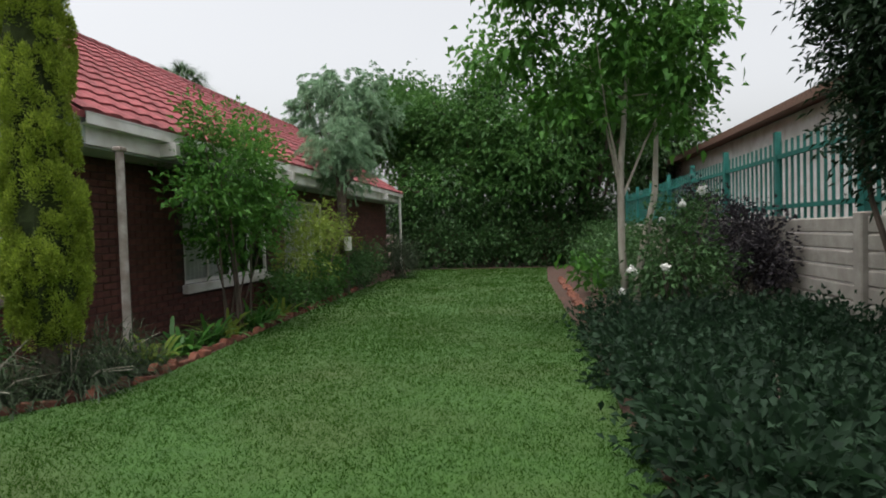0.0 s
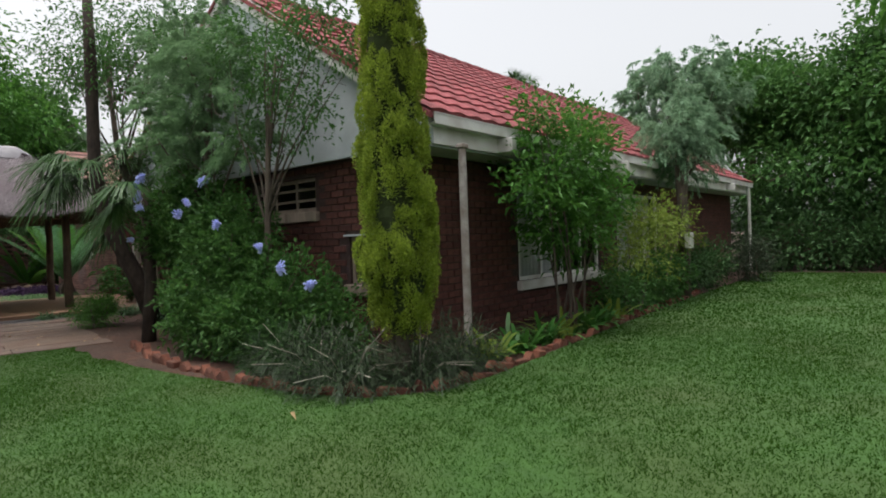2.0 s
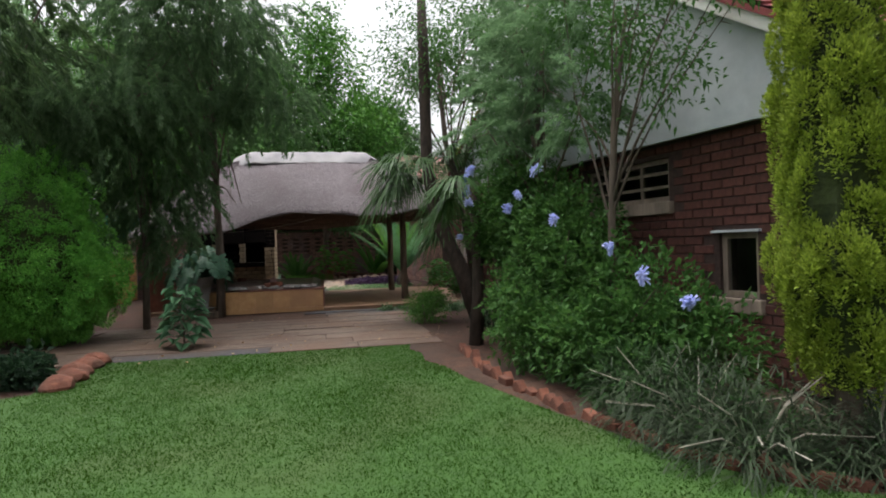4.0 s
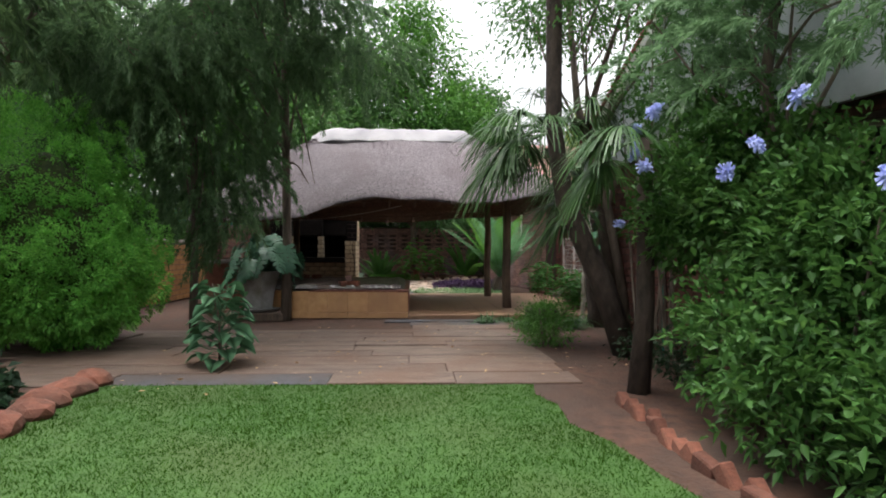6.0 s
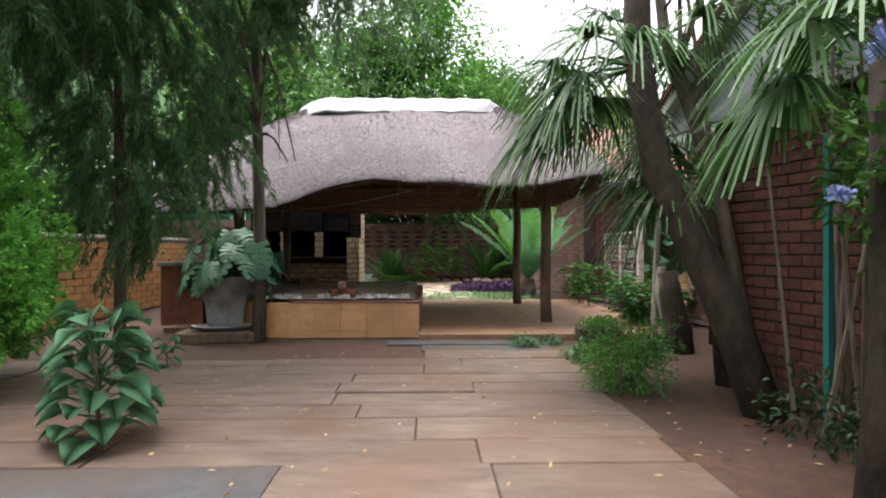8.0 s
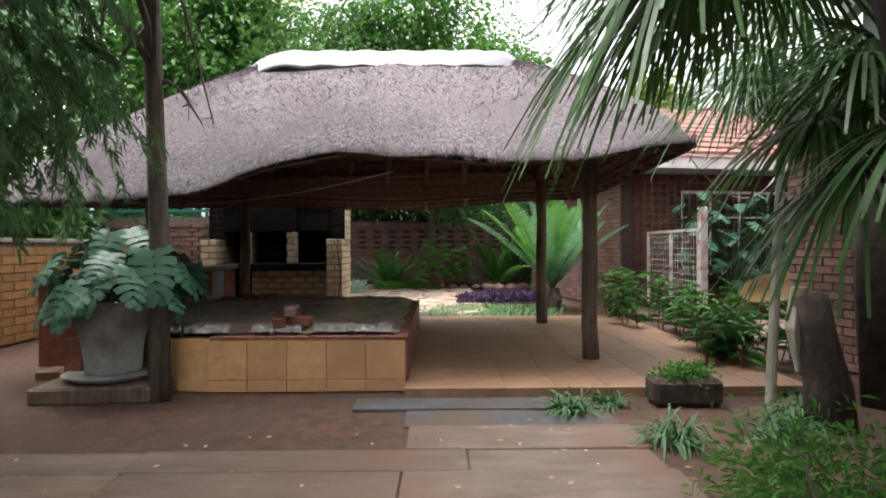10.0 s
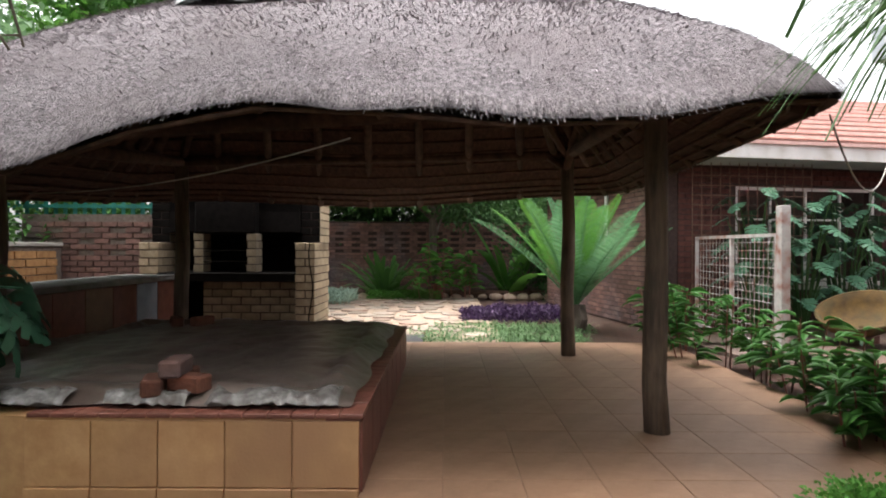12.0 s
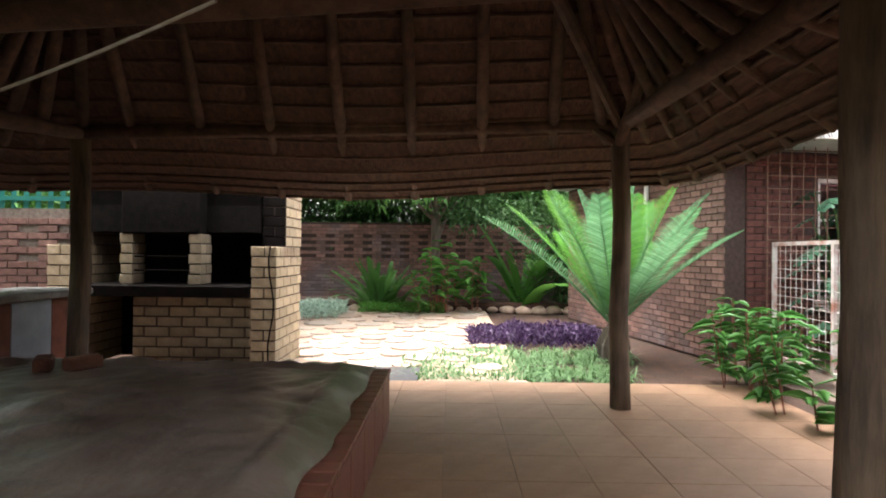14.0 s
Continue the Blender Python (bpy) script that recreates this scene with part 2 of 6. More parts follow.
M_RAFTER = surface("brown_pole_rafter", (0.04, 0.02, 0.013), (0.1, 0.053, 0.034), 8, 0.9, 0.4, 40, vary=0.25)
M_THATCH = surface("grey_weathered_thatch", (0.085, 0.072, 0.077), (0.27, 0.235, 0.25), 34, 0.95, 1.0, 90, c3=(0.15, 0.125, 0.132), stain=1.6)
M_STRAW = surface("grey_straw", (0.11, 0.094, 0.102), (0.37, 0.325, 0.348), 14, 0.9, 0.0, 60, c3=(0.16, 0.135, 0.142), stain=1.8, vary=0.5)
M_STRAWEND = surface("dark_cut_reed_ends", (0.07, 0.058, 0.06), (0.2, 0.172, 0.178), 14, 0.95, 0.0, 60, vary=0.5)
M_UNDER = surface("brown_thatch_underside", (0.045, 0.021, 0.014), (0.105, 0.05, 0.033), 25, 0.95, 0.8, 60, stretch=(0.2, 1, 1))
M_CAP = surface("pale_ridge_cap", (0.2, 0.19, 0.198), (0.29, 0.28, 0.287), 4, 0.7, 0.2, 30, c3=(0.145, 0.136, 0.152), stain=2)
M_TERRA = surface("terracotta_floor_tile", (0.197, 0.106, 0.06), (0.272, 0.158, 0.096), 5, 0.6, 0.1, 60, c3=(0.146, 0.083, 0.05), stain=1.3, vary=0.1)
M_OCHRE = surface("ochre_wall_tile", (0.42, 0.22, 0.09), (0.56, 0.33, 0.15), 6, 0.55, 0.1, 60, c3=(0.38, 0.2, 0.1), vary=0.1)
M_REDTILE = surface("dark_red_tile", (0.14, 0.045, 0.03), (0.22, 0.08, 0.055), 8, 0.5, 0.1, 60, vary=0.15)
M_BLUETILE = surface("blue_grey_board", (0.22, 0.26, 0.31), (0.3, 0.34, 0.4), 5, 0.5, 0.1, 60)
M_TARP = surface("dirty_dark_plastic_sheet", (0.14, 0.105, 0.088), (0.235, 0.18, 0.152), 4, 0.3, 0.3, 14, c3=(0.11, 0.078, 0.062), stain=1.6)
M_CLEAR = surface("crumpled_pale_plastic", (0.12, 0.105, 0.095), (0.34, 0.325, 0.31), 14, 0.25, 0.5, 20, c3=(0.1, 0.08, 0.07), stain=5)
# yellow brick darkened by soot, and by shade painted in under the shelf
M_SOOTSHADE_BRICK = surface("sooty_and_shaded_yellow_brick", (0.2, 0.155, 0.105), (0.38, 0.3, 0.2), 5, 0.95, 0.4, 60, c3=(0.07, 0.055, 0.045), stain=1.6, vary=0.2)
# near-black for soot, and for the deep shade painted into the barbecue
M_SOOTSHADE = surface("soot_and_shade_black", (0.003, 0.0022, 0.002), (0.009, 0.007, 0.006), 10, 0.95, 0.4, 60)
M_SOOTSHADE.node_tree.nodes["Principled BSDF"].inputs["Specular IOR Level"].default_value = 0.08
M_SLABC = surface("grey_concrete_slab", (0.17, 0.16, 0.155), (0.28, 0.265, 0.25), 8, 0.85, 0.3, 60)
M_FLAG = surface("sandstone_flag", (0.238, 0.191, 0.152), (0.346, 0.289, 0.238), 6, 0.8, 0.35, 40, c3=(0.260, 0.166, 0.123), stain=1.5, vary=0.18)
M_PAINTM = surface("peeling_white_metal", (0.36, 0.33, 0.31), (0.56, 0.53, 0.51), 14, 0.6, 0.2, 40, c3=(0.24, 0.08, 0.045), stain=7)
M_RUST = surface("rusty_wire", (0.09, 0.05, 0.035), (0.2, 0.11, 0.075), 20, 0.85, 0.2, 60)
M_GREENP = surface("green_painted_steel", (0.012, 0.13, 0.11), (0.025, 0.2, 0.165), 6, 0.6, 0.05, 40)
M_CONC = surface("pale_precast_concrete", (0.310, 0.284, 0.249), (0.430, 0.404, 0.361), 5, 0.9, 0.3, 50, c3=(0.241, 0.215, 0.181), stain=1.4)
M_POT = surface("weathered_white_pot", (0.245, 0.238, 0.230), (0.374, 0.367, 0.360), 6, 0.8, 0.3, 40, c3=(0.180, 0.166, 0.144), stain=4)
M_WOOD = surface("worn_grey_wood", (0.14, 0.11, 0.085), (0.3, 0.24, 0.19), 6, 0.85, 0.4, 40, stretch=(1, 1, 0.2))
M_COPPER = surface("rusted_orange_bowl", (0.05, 0.026, 0.006), (0.12, 0.068, 0.014), 5, 0.9, 0.25, 40, c3=(0.03, 0.028, 0.01), stain=3)
M_CURTAIN = surface("pale_curtain", (0.5, 0.5, 0.5), (0.66, 0.66, 0.66), 3, 0.9, 0.1, 30)
M_WIRE = surface("pale_cable", (0.24, 0.21, 0.17), (0.32, 0.29, 0.25), 20, 0.6, 0.0)
# dark colour carrying the low light of the rooms behind the windows
M_DARKROOM = surface("room_wall_dimmed_in_colour", (0.1, 0.09, 0.08), (0.16, 0.14, 0.12), 3, 0.9, 0.0)
M_STONE = surface("garden_rock", (0.26, 0.18, 0.13), (0.4, 0.3, 0.23), 9, 0.9, 0.5, 40, vary=0.2)

m, n_, l_, p_ = material("window_glass")
p_.inputs["Base Color"].default_value = (0.9, 0.93, 0.93, 1)
p_.inputs["Roughness"].default_value, p_.inputs["Transmission Weight"].default_value, p_.inputs["IOR"].default_value = 0.02, 1.0, 1.45
M_GLASS = m

F_GOLD = foliage("golden_conifer_sprays", (0.075, 0.13, 0.014), (0.43, 0.56, 0.085), glow=0.3)
# dark colour that stands for the shade deep inside the conifers
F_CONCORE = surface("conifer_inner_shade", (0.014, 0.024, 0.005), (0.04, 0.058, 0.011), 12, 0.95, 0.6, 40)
F_BRIGHT = foliage("fresh_green_leaves", (0.033, 0.115, 0.018), (0.095, 0.255, 0.045))
F_CITRUS = foliage("citrus_leaves", (0.024, 0.085, 0.015), (0.095, 0.25, 0.042))
F_MID = foliage("mid_green_leaves", (0.027, 0.085, 0.019), (0.078, 0.190, 0.047))
F_PLUMB = foliage("plumbago_leaves", (0.02, 0.07, 0.015), (0.074, 0.175, 0.04), (0.16, 0.3, 0.085))
F_DARK = foliage("dark_green_leaves", (0.02, 0.06, 0.018), (0.065, 0.14, 0.045), glow=0.3)
F_BLUEG = foliage("blue_green_leaves", (0.005, 0.015, 0.008), (0.027, 0.06, 0.03), (0.06, 0.11, 0.06), rough=0.7)
F_SILVER = foliage("silver_green_leaves", (0.109, 0.200, 0.111), (0.250, 0.400, 0.246))
F_FEATHER = foliage("feathery_grey_green_needles", (0.08, 0.16, 0.075), (0.2, 0.34, 0.17), glow=0.4)
F_LIME = foliage("yellow_green_leaves", (0.1, 0.16, 0.025), (0.23, 0.31, 0.06))
F_NEEDLE = foliage("dark_drooping_needles", (0.031, 0.069, 0.031), (0.108, 0.2, 0.083), glow=0.5)
F_CANOPY = foliage("dark_canopy_needles", (0.027, 0.055, 0.023), (0.088, 0.155, 0.06), glow=0.45)
F_CONIFER = foliage("near_black_conifer", (0.008, 0.022, 0.01), (0.028, 0.058, 0.024), glow=0.2)
F_SOFT = foliage("soft_pale_blue_green_leaf", (0.036, 0.1, 0.05), (0.09, 0.2, 0.1), glow=0.2, rough=0.75)
F_TUFT = foliage("thin_dull_green_blades", (0.03, 0.075, 0.03), (0.09, 0.17, 0.075), glow=0.2)
F_HEDGE = foliage("bright_conifer_fans", (0.065, 0.235, 0.04), (0.23, 0.56, 0.11))
F_GREY = foliage("grey_green_wiry_stems", (0.02, 0.036, 0.018), (0.055, 0.076, 0.042), (0.14, 0.135, 0.1), 0.2)
F_STRAP = foliage("glossy_strap_leaves", (0.024, 0.09, 0.016), (0.075, 0.205, 0.042), glow=0.25, rough=0.4)
F_VARIEG = foliage("pale_edged_blades", (0.05, 0.11, 0.04), (0.16, 0.26, 0.12), glow=0.25)
F_PURPLE = foliage("purple_leaves", (0.022, 0.011, 0.03), (0.08, 0.04, 0.105), glow=0.2)
F_PLUM = foliage("dark_purple_creeper", (0.015, 0.014, 0.016), (0.05, 0.042, 0.05), glow=0.2)
F_PALM = foliage("palm_leaf_green", (0.021, 0.060, 0.018), (0.072, 0.150, 0.048), glow=0.25, rough=0.4)
F_CYCAD = foliage("cycad_leaflets", (0.03, 0.1, 0.035), (0.2, 0.39, 0.22), glow=0.3, rough=0.4)
F_CYCADNEW = foliage("young_cycad_leaflets", (0.03, 0.12, 0.016), (0.11, 0.3, 0.05), glow=0.35, rough=0.4)
F_PHIL = foliage("large_blue_green_leaf", (0.026, 0.08, 0.046), (0.075, 0.165, 0.098), glow=0.15, rough=0.35)
F_WHITE = foliage("white_petals", (0.6, 0.6, 0.58), (0.85, 0.85, 0.83), glow=0.3)
F_BLUE = foliage("pale_blue_petals", (0.33, 0.37, 0.68), (0.52, 0.56, 0.86), glow=0.3)
F_RED = foliage("red_petals", (0.400, 0.020, 0.020), (0.600, 0.040, 0.040), glow=0.2)
F_ASH = foliage("ash_grey_leaves", (0.218, 0.310, 0.255), (0.374, 0.510, 0.416), glow=0.2)
F_DRY = foliage("dry_leaf_litter", (0.200, 0.120, 0.060), (0.420, 0.300, 0.170), glow=0.15)

# ---- the shelter's own axes: u into the shelter, v to the right of it ----
TURN = 169.6
U = Vector((math.cos(radians(TURN)), math.sin(radians(TURN)), 0))
V = Vector((U.y, -U.x, 0))
P0 = Vector((-14.745, 4.77, 0))


def W(u, v, z=0.0):
    return P0 + U * u + V * v + Vector((0, 0, z))


def structure(name, data, mat, label, category):
    ob = part(name, data, mat)
    return tagged(ob, label, category, kind="structure")


# ---- ground ----
LAWN = [(-9.02, 2.98), (-8.7, 2.86), (-8.35, 2.9), (-7.9, 2.78), (-7.5, 2.86), (-6.9, 2.84), (-5.6, 2.95), (-4.5, 3.08), (-3.9, 3.3), (-3.55, 3.75), (-3.5, 4.5), (-3.6, 6.0), (-3.75, 8.5),
        (-3.9, 12.2), (-4.0, 18.3), (0.3, 18.3), (0.2, 14), (0.35, 8), (0.45, 5.5), (0.42, 3.5), (0.5, 1.5), (0.5, -5.5), (-7.6, -5.5),
        (-8.3, -0.95), (-9.0, -0.8), (-9.6, -0.72), (-9.75, -0.5)]
bm = bmesh.new()
box(bm, -400, 400, -400, 400, -0.4, -0.012)
structure("ground", bm, M_SOIL, "bare red-brown garden soil with dry litter", "ground")
bm = bmesh.new()
f = bm.faces.new([bm.verts.new((x, y, 0.0)) for x, y in LAWN])
g = bmesh.ops.extrude_face_region(bm, geom=[f])
bmesh.ops.translate(bm, verts=[v for v in g["geom"] if isinstance(v, bmesh.types.BMVert)], vec=(0, 0, -0.1))
bmesh.ops.triangulate(bm, faces=bm.faces)
lawn = structure("lawn", bm, M_LAWN, "short mown green kikuyu lawn", "lawn")

poly = np.array(LAWN)


def inside(p, pl):
    c = np.zeros(len(p), bool)
    j = len(pl) - 1
    for i in range(len(pl)):
        xi, yi, xj, yj = *pl[i], *pl[j]
        c ^= ((yi > p[:, 1]) != (yj > p[:, 1])) & (p[:, 0] < (xj - xi) * (p[:, 1] - yi) / (yj - yi + 1e-12) + xi)
        j = i
    return c


def grass(x0, x1, y0, y1, n, ln, wd):
    p = rng.uniform((x0, y0), (x1, y1), (n, 2))
    p = p[inside(p, poly)]
    k = len(p)
    h = np.array([noise.noise(Vector((x * 0.9, y * 0.9, 3))) for x, y in p])
    h2 = np.array([noise.noise(Vector((x * 6, y * 6, 9))) for x, y in p])
    keep = rng.uniform(0, 1, k) < 0.8 + 0.35 * h + 0.3 * h2
    p, h = p[keep], (0.5 * h + 0.35 * h2)[keep]
    k = len(p)
    ways = np.stack([rng.normal(0, 0.6, k), rng.normal(0, 0.6, k), np.full(k, 0.8)], 1)
    pl = np.column_stack([p, np.full(k, -0.003)])
    w = unit(ways)
    s = unit(np.cross(w, rng.normal(0, 1, (k, 3))))
    l = (ln * rng.uniform(0.5, 1.3, k) * (1 + 0.5 * h))[:, None]
    v = np.stack([pl + s * wd / 2, pl - s * wd / 2, pl + w * l], 1).reshape(-1, 3)
    return npmesh("grass", v, np.arange(3 * k).reshape(-1, 3))


for a in ((-9.8, 0.6, -0.9, 3.6, 330000, 0.024, 0.0065), (-4.2, 0.6, 3.6, 8.0, 90000, 0.026, 0.009), (-9.8, 0.6, -5.5, -0.9, 40000, 0.036, 0.012),
          (-4.2, 0.6, 8.0, 18.4, 60000, 0.03, 0.018)):
    ob = part("grass", grass(*a), M_GRASS, lawn, "short green grass blades")
    tagged(ob, kind="stuff")

# ---- brick walls ----


def wall_bricks(parent, mat, origin, along, length, z0, z1, holes=(), brick=(0.222, 0.073), joint=0.01, depth=0.014, out=None, single=0, gaps=None, near=(0.0, 0.0)):
    """Bricks of a wall in running bond, each proud of the mortar: the ones about `near` as parts, the rest as one mesh."""
    a = Vector(along).normalized()
    o = Vector(out).normalized()
    bl, bh = brick
    spots = []
    row, z = 0, z0
    while z + bh <= z1 + 0.02:
        s = -(bl + joint) * (0.5 if row % 2 else 0.0)
        while s < length:
            s0, s1 = max(s, 0.0), min(s + bl, length)
            if s1 - s0 > 0.05 and not any(h[0] < s1 and h[1] > s0 and h[2] < z + bh and h[3] > z for h in holes) \
                    and not (gaps and gaps(row, s0, z)):
                spots.append((s0, s1, z))
            s += bl + joint
        z += bh + joint
        row += 1
    spots.sort(key=lambda q: (q[0] - near[0]) ** 2 + (q[2] - near[1]) ** 2)
    org = Vector(origin)

    def coords(s0, s1, z, ref):
        jit = (hash((round(s0, 3), round(z, 3))) % 100 / 100 - 0.5) * 0.004
        e = 0.004
        back = [ref + a * s + Vector((0, 0, h)) for s, h in ((s0, z), (s1, z), (s1, z + bh), (s0, z + bh))]
        front = [ref + a * s + Vector((0, 0, h)) + o * (depth + jit) for s, h in
                 ((s0 + e, z + e), (s1 - e, z + e), (s1 - e, z + bh - e), (s0 + e, z + bh - e))]
        return back + front

    F = [(4, 5, 6, 7), (0, 1, 5, 4), (1, 2, 6, 5), (2, 3, 7, 6), (3, 0, 4, 7)]
    shared = {}
    for s0, s1, z in spots[:single]:
        key = round(s1 - s0, 3)
        if key not in shared:
            me = bpy.data.meshes.new("brick")
            me.from_pydata([tuple(c) for c in coords(0, s1 - s0, 0, Vector())], [], F)
            me.materials.append(mat)
            shared[key] = me
        ob = new("brick", shared[key])
        ob.parent = parent
        ob.location = org + a * s0 + Vector((0, 0, z))
    vs, fs = [], []
    for s0, s1, z in spots[single:]:
        b = len(vs)
        vs += [tuple(c) for c in coords(s0, s1, z, org)]
        fs += [tuple(b + i for i in q) for q in F]
    if vs:
        me = bpy.data.meshes.new("brickwork")
        me.from_pydata(vs, [], fs)
        tagged(part("brickwork", me, mat, parent), kind="stuff")


def wall_with_holes(bm, along, x0, x1, y0, y1, z0, z1, holes):
    """A wall along x or y with real openings: holes are (start, end, bottom, top) along it."""
    lo, hi = (x0, x1) if along == "x" else (y0, y1)
    cuts = sorted({lo, hi, *[h[0] for h in holes], *[h[1] for h in holes]})
    for s0, s1 in zip(cuts, cuts[1:]):
        mid = (s0 + s1) / 2
        zs = [(z0, z1)]
        for h in holes:
            if h[0] < mid < h[1]:
                zs = [q for a, b in zs for q in ((a, min(b, h[2])), (max(a, h[3]), b)) if q[1] - q[0] > 0.001]
        for a, b in zs:
            if along == "x":
                box(bm, s0, s1, y0, y1, a, b)
            else:
                box(bm, x0, x1, s0, s1, a, b)


def window(name, origin, turn, width, height, cols, bars, label, curtain=0.0, paint=None):
    """A metal window in its opening: frame, upright and cross bars, panes, sill. Local x runs along the wall, y into it."""
    w = thing(name, origin, turn, label, "window", kind="structure")
    bm = bmesh.new()
    for a in ((0, width, 0.0, 0.05, 0, 0.05), (0, width, 0.0, 0.05, height - 0.05, height), (0, 0.05, 0, 0.05, 0.05, height - 0.05), (width - 0.05, width, 0, 0.05, 0.05, height - 0.05)):
        box(bm, *a)
    part("window_frame", bm, paint or M_WHITE, w)
    for i in range(1, cols):
        x = width * i / cols
        part("glazing_bar", boxbm(x - 0.018, x + 0.018, 0.006, 0.044, 0.05, height - 0.05), paint or M_WHITE, w)
    for h in bars:
        part("glazing_bar", boxbm(0.05, width - 0.05, 0.01, 0.04, h - 0.015, h + 0.015), paint or M_WHITE, w)
    for i in range(cols):
        ob = part("pane", boxbm(width * i / cols + 0.01, width * (i + 1) / cols - 0.01, 0.022, 0.028, 0.02, height - 0.02), M_GLASS, w)
        ob.visible_shadow = False
    part("window_sill", boxbm(-0.06, width + 0.06, -0.1, 0.08, -0.13, -0.005, bevel=0.008), paint or M_WHITE, w)
    if curtain:
        n = 60
        v = [(width * i / n * curtain, 0.16 + 0.025 * math.sin(i * 1.3), z) for z in (0.0, height) for i in range(n + 1)]
        part("curtain", npmesh("curtain", v, [(i, i + 1, n + 2 + i, n + 1 + i) for i in range(n)]), M_CURTAIN, w, "pale hanging curtain", True)
    return w


# ---- main house ----
EW = [(7.13, 9.7, 0.6, 1.95), (10.5, 12.6, 0.6, 1.95)]
bm = bmesh.new()
wall_with_holes(bm, "y", -5.12, -4.914, 4.86, 18.4, 0, 2.2, EW)
wall_east = structure("wall_east", bm, M_MORTARD, "dark red face-brick house wall with windows", "wall")
SW = [(-7.75, -6.42, 1.62, 2.05), (-5.83, -5.43, 0.72, 1.28)]
bm = bmesh.new()
wall_with_holes(bm, "x", -11.1, -4.914, 4.864, 5.08, 0, 2.2, SW)
wall_south = structure("wall_south", bm, M_MORTARD, "dark red face-brick gable wall", "wall")
bm = bmesh.new()
box(bm, -11.1, -10.9, 5.08, 18.4, 0, 2.2)
box(bm, -11.1, -4.914, 18.4, 18.6, 0, 2.2)
structure("wall_north", bm, M_BRICK, "plain dark brick house wall", "wall")
bm = bmesh.new()
box(bm, -10.9, -5.12, 5.08, 18.4, 2.14, 2.2)
structure("ceiling", bm, M_WHITE, "white house ceiling", "ceiling")
# room surfaces added behind the house windows, low light put into their colour
structure("floor", boxbm(-10.9, -5.12, 5.08, 18.4, 0, 0.06), M_DARKROOM, "added house floor with its dimness put into the colour", "floor")
structure("wall_inner", boxbm(-8.2, -8.1, 5.08, 18.4, 0.06, 2.14), M_DARKROOM, "added inner room wall coloured dark for dimness", "wall")
window("window_1", (-4.93, 7.13, 0.6), 90, 2.57, 1.35, 4, (0.95,), "white steel window with a pale sill in a brick wall", 0.5)
window("window_2", (-4.93, 10.5, 0.6), 90, 2.1, 1.35, 3, (0.95,), "white steel window with drawn pale curtains", 1.0)
window("window_3", (-7.75, 4.9, 1.62), 0, 1.33, 0.43, 3, (0.15, 0.29), "small high louvred window with a worn sill", 0.0, M_WOOD)
window("window_4", (-5.83, 4.9, 0.72), 0, 0.4, 0.56, 1, (), "small low window in a brick wall under a thin ledge", 0.0, M_WOOD)
part("ledge", boxbm(-0.05, 0.45, -0.09, 0.0, 0.562, 0.585, bevel=0.004), M_GABLE, bpy.data.objects["window_4"])

# gable, eaves and roof
bm = bmesh.new()
pts = [(-4.42, 2.19), (-4.42, 2.46), (-8.0, 4.78), (-11.58, 2.46), (-11.58, 2.19)]
lo = [bm.verts.new((x, 4.74, z)) for x, z in pts]
hi = [bm.verts.new((x, 4.8, z)) for x, z in pts]
bm.faces.new(lo[::-1]), bm.faces.new(hi)
for i in range(5):
    bm.faces.new((lo[i], lo[(i + 1) % 5], hi[(i + 1) % 5], hi[i]))
structure("gable", bm, M_GABLE, "large grey-painted triangular gable board", "gable")
bm = bmesh.new()
for s in (1, -1):
    v = [bm.verts.new((-8.0 + s * x, y, z)) for y in (4.66, 4.735) for x, z in ((3.62, 2.33), (0, 4.68), (0, 4.86), (3.62, 2.5))]
    for q in ((0, 1, 2, 3), (7, 6, 5, 4), (0, 4, 5, 1), (3, 2, 6, 7), (0, 3, 7, 4), (1, 5, 6, 2)):
        bm.faces.new([v[i] for i in q])
structure("barge_board", bm, M_WHITE, "weathered white barge board on the gable", "trim")
structure("soffit", boxbm(-4.912, -4.46, 4.81, 18.5, 2.17, 2.198), M_GABLE, "grey-white eaves soffit", "soffit")
structure("fascia", boxbm(-4.458, -4.42, 4.81, 18.55, 2.19, 2.45, bevel=0.004), M_WHITE, "white timber fascia board", "trim")
bm = bmesh.new()
for a in ((-4.418, -4.31, 4.7, 18.58, 2.37, 2.378), (-4.318, -4.31, 4.7, 18.58, 2.378, 2.475), (-4.418, -4.41, 4.7, 18.58, 2.378, 2.475), (-4.322, -4.302, 4.7, 18.58, 2.475, 2.485)):
    box(bm, *a)
structure("gutter", bm, M_WHITE, "white metal eaves gutter", "gutter")
structure("gutter_downpipe", tubebm([(-4.36, 18.3, 2.37), (-4.36, 18.3, 0)], [0.04, 0.04]), M_WHITE, "white downpipe", "downpipe")
for y in (6.02, 9.4, 12.8, 16.2):
    tagged(part("beam_end", boxbm(-4.9, -4.22, y - 0.05, y + 0.05, 2.2, 2.36, bevel=0.006), M_WHITE), "white painted roof beam end", "beam", kind="structure")
post = thing("verandah_post", (-4.175, 4.955, 0), 0, "peeling white wooden post under the eaves", "post")
part("shaft", tubebm([(0, 0, 0), (0, 0, 1.0), (0, 0, 2.17)], [0.042, 0.04, 0.04], 8, 0.1), M_POST, post)
part("bracket", boxbm(-0.05, 0.05, -0.05, 0.05, 2.12, 2.168, bevel=0.01), M_POST, post)
roof = tagged(new("roof"), "red-painted concrete tile roof", "roof", kind="structure")
SL = Vector((-3.65, 0, 2.36)).normalized()
NR = Vector((2.36, 0, 3.65)).normalized()
bm = bmesh.new()
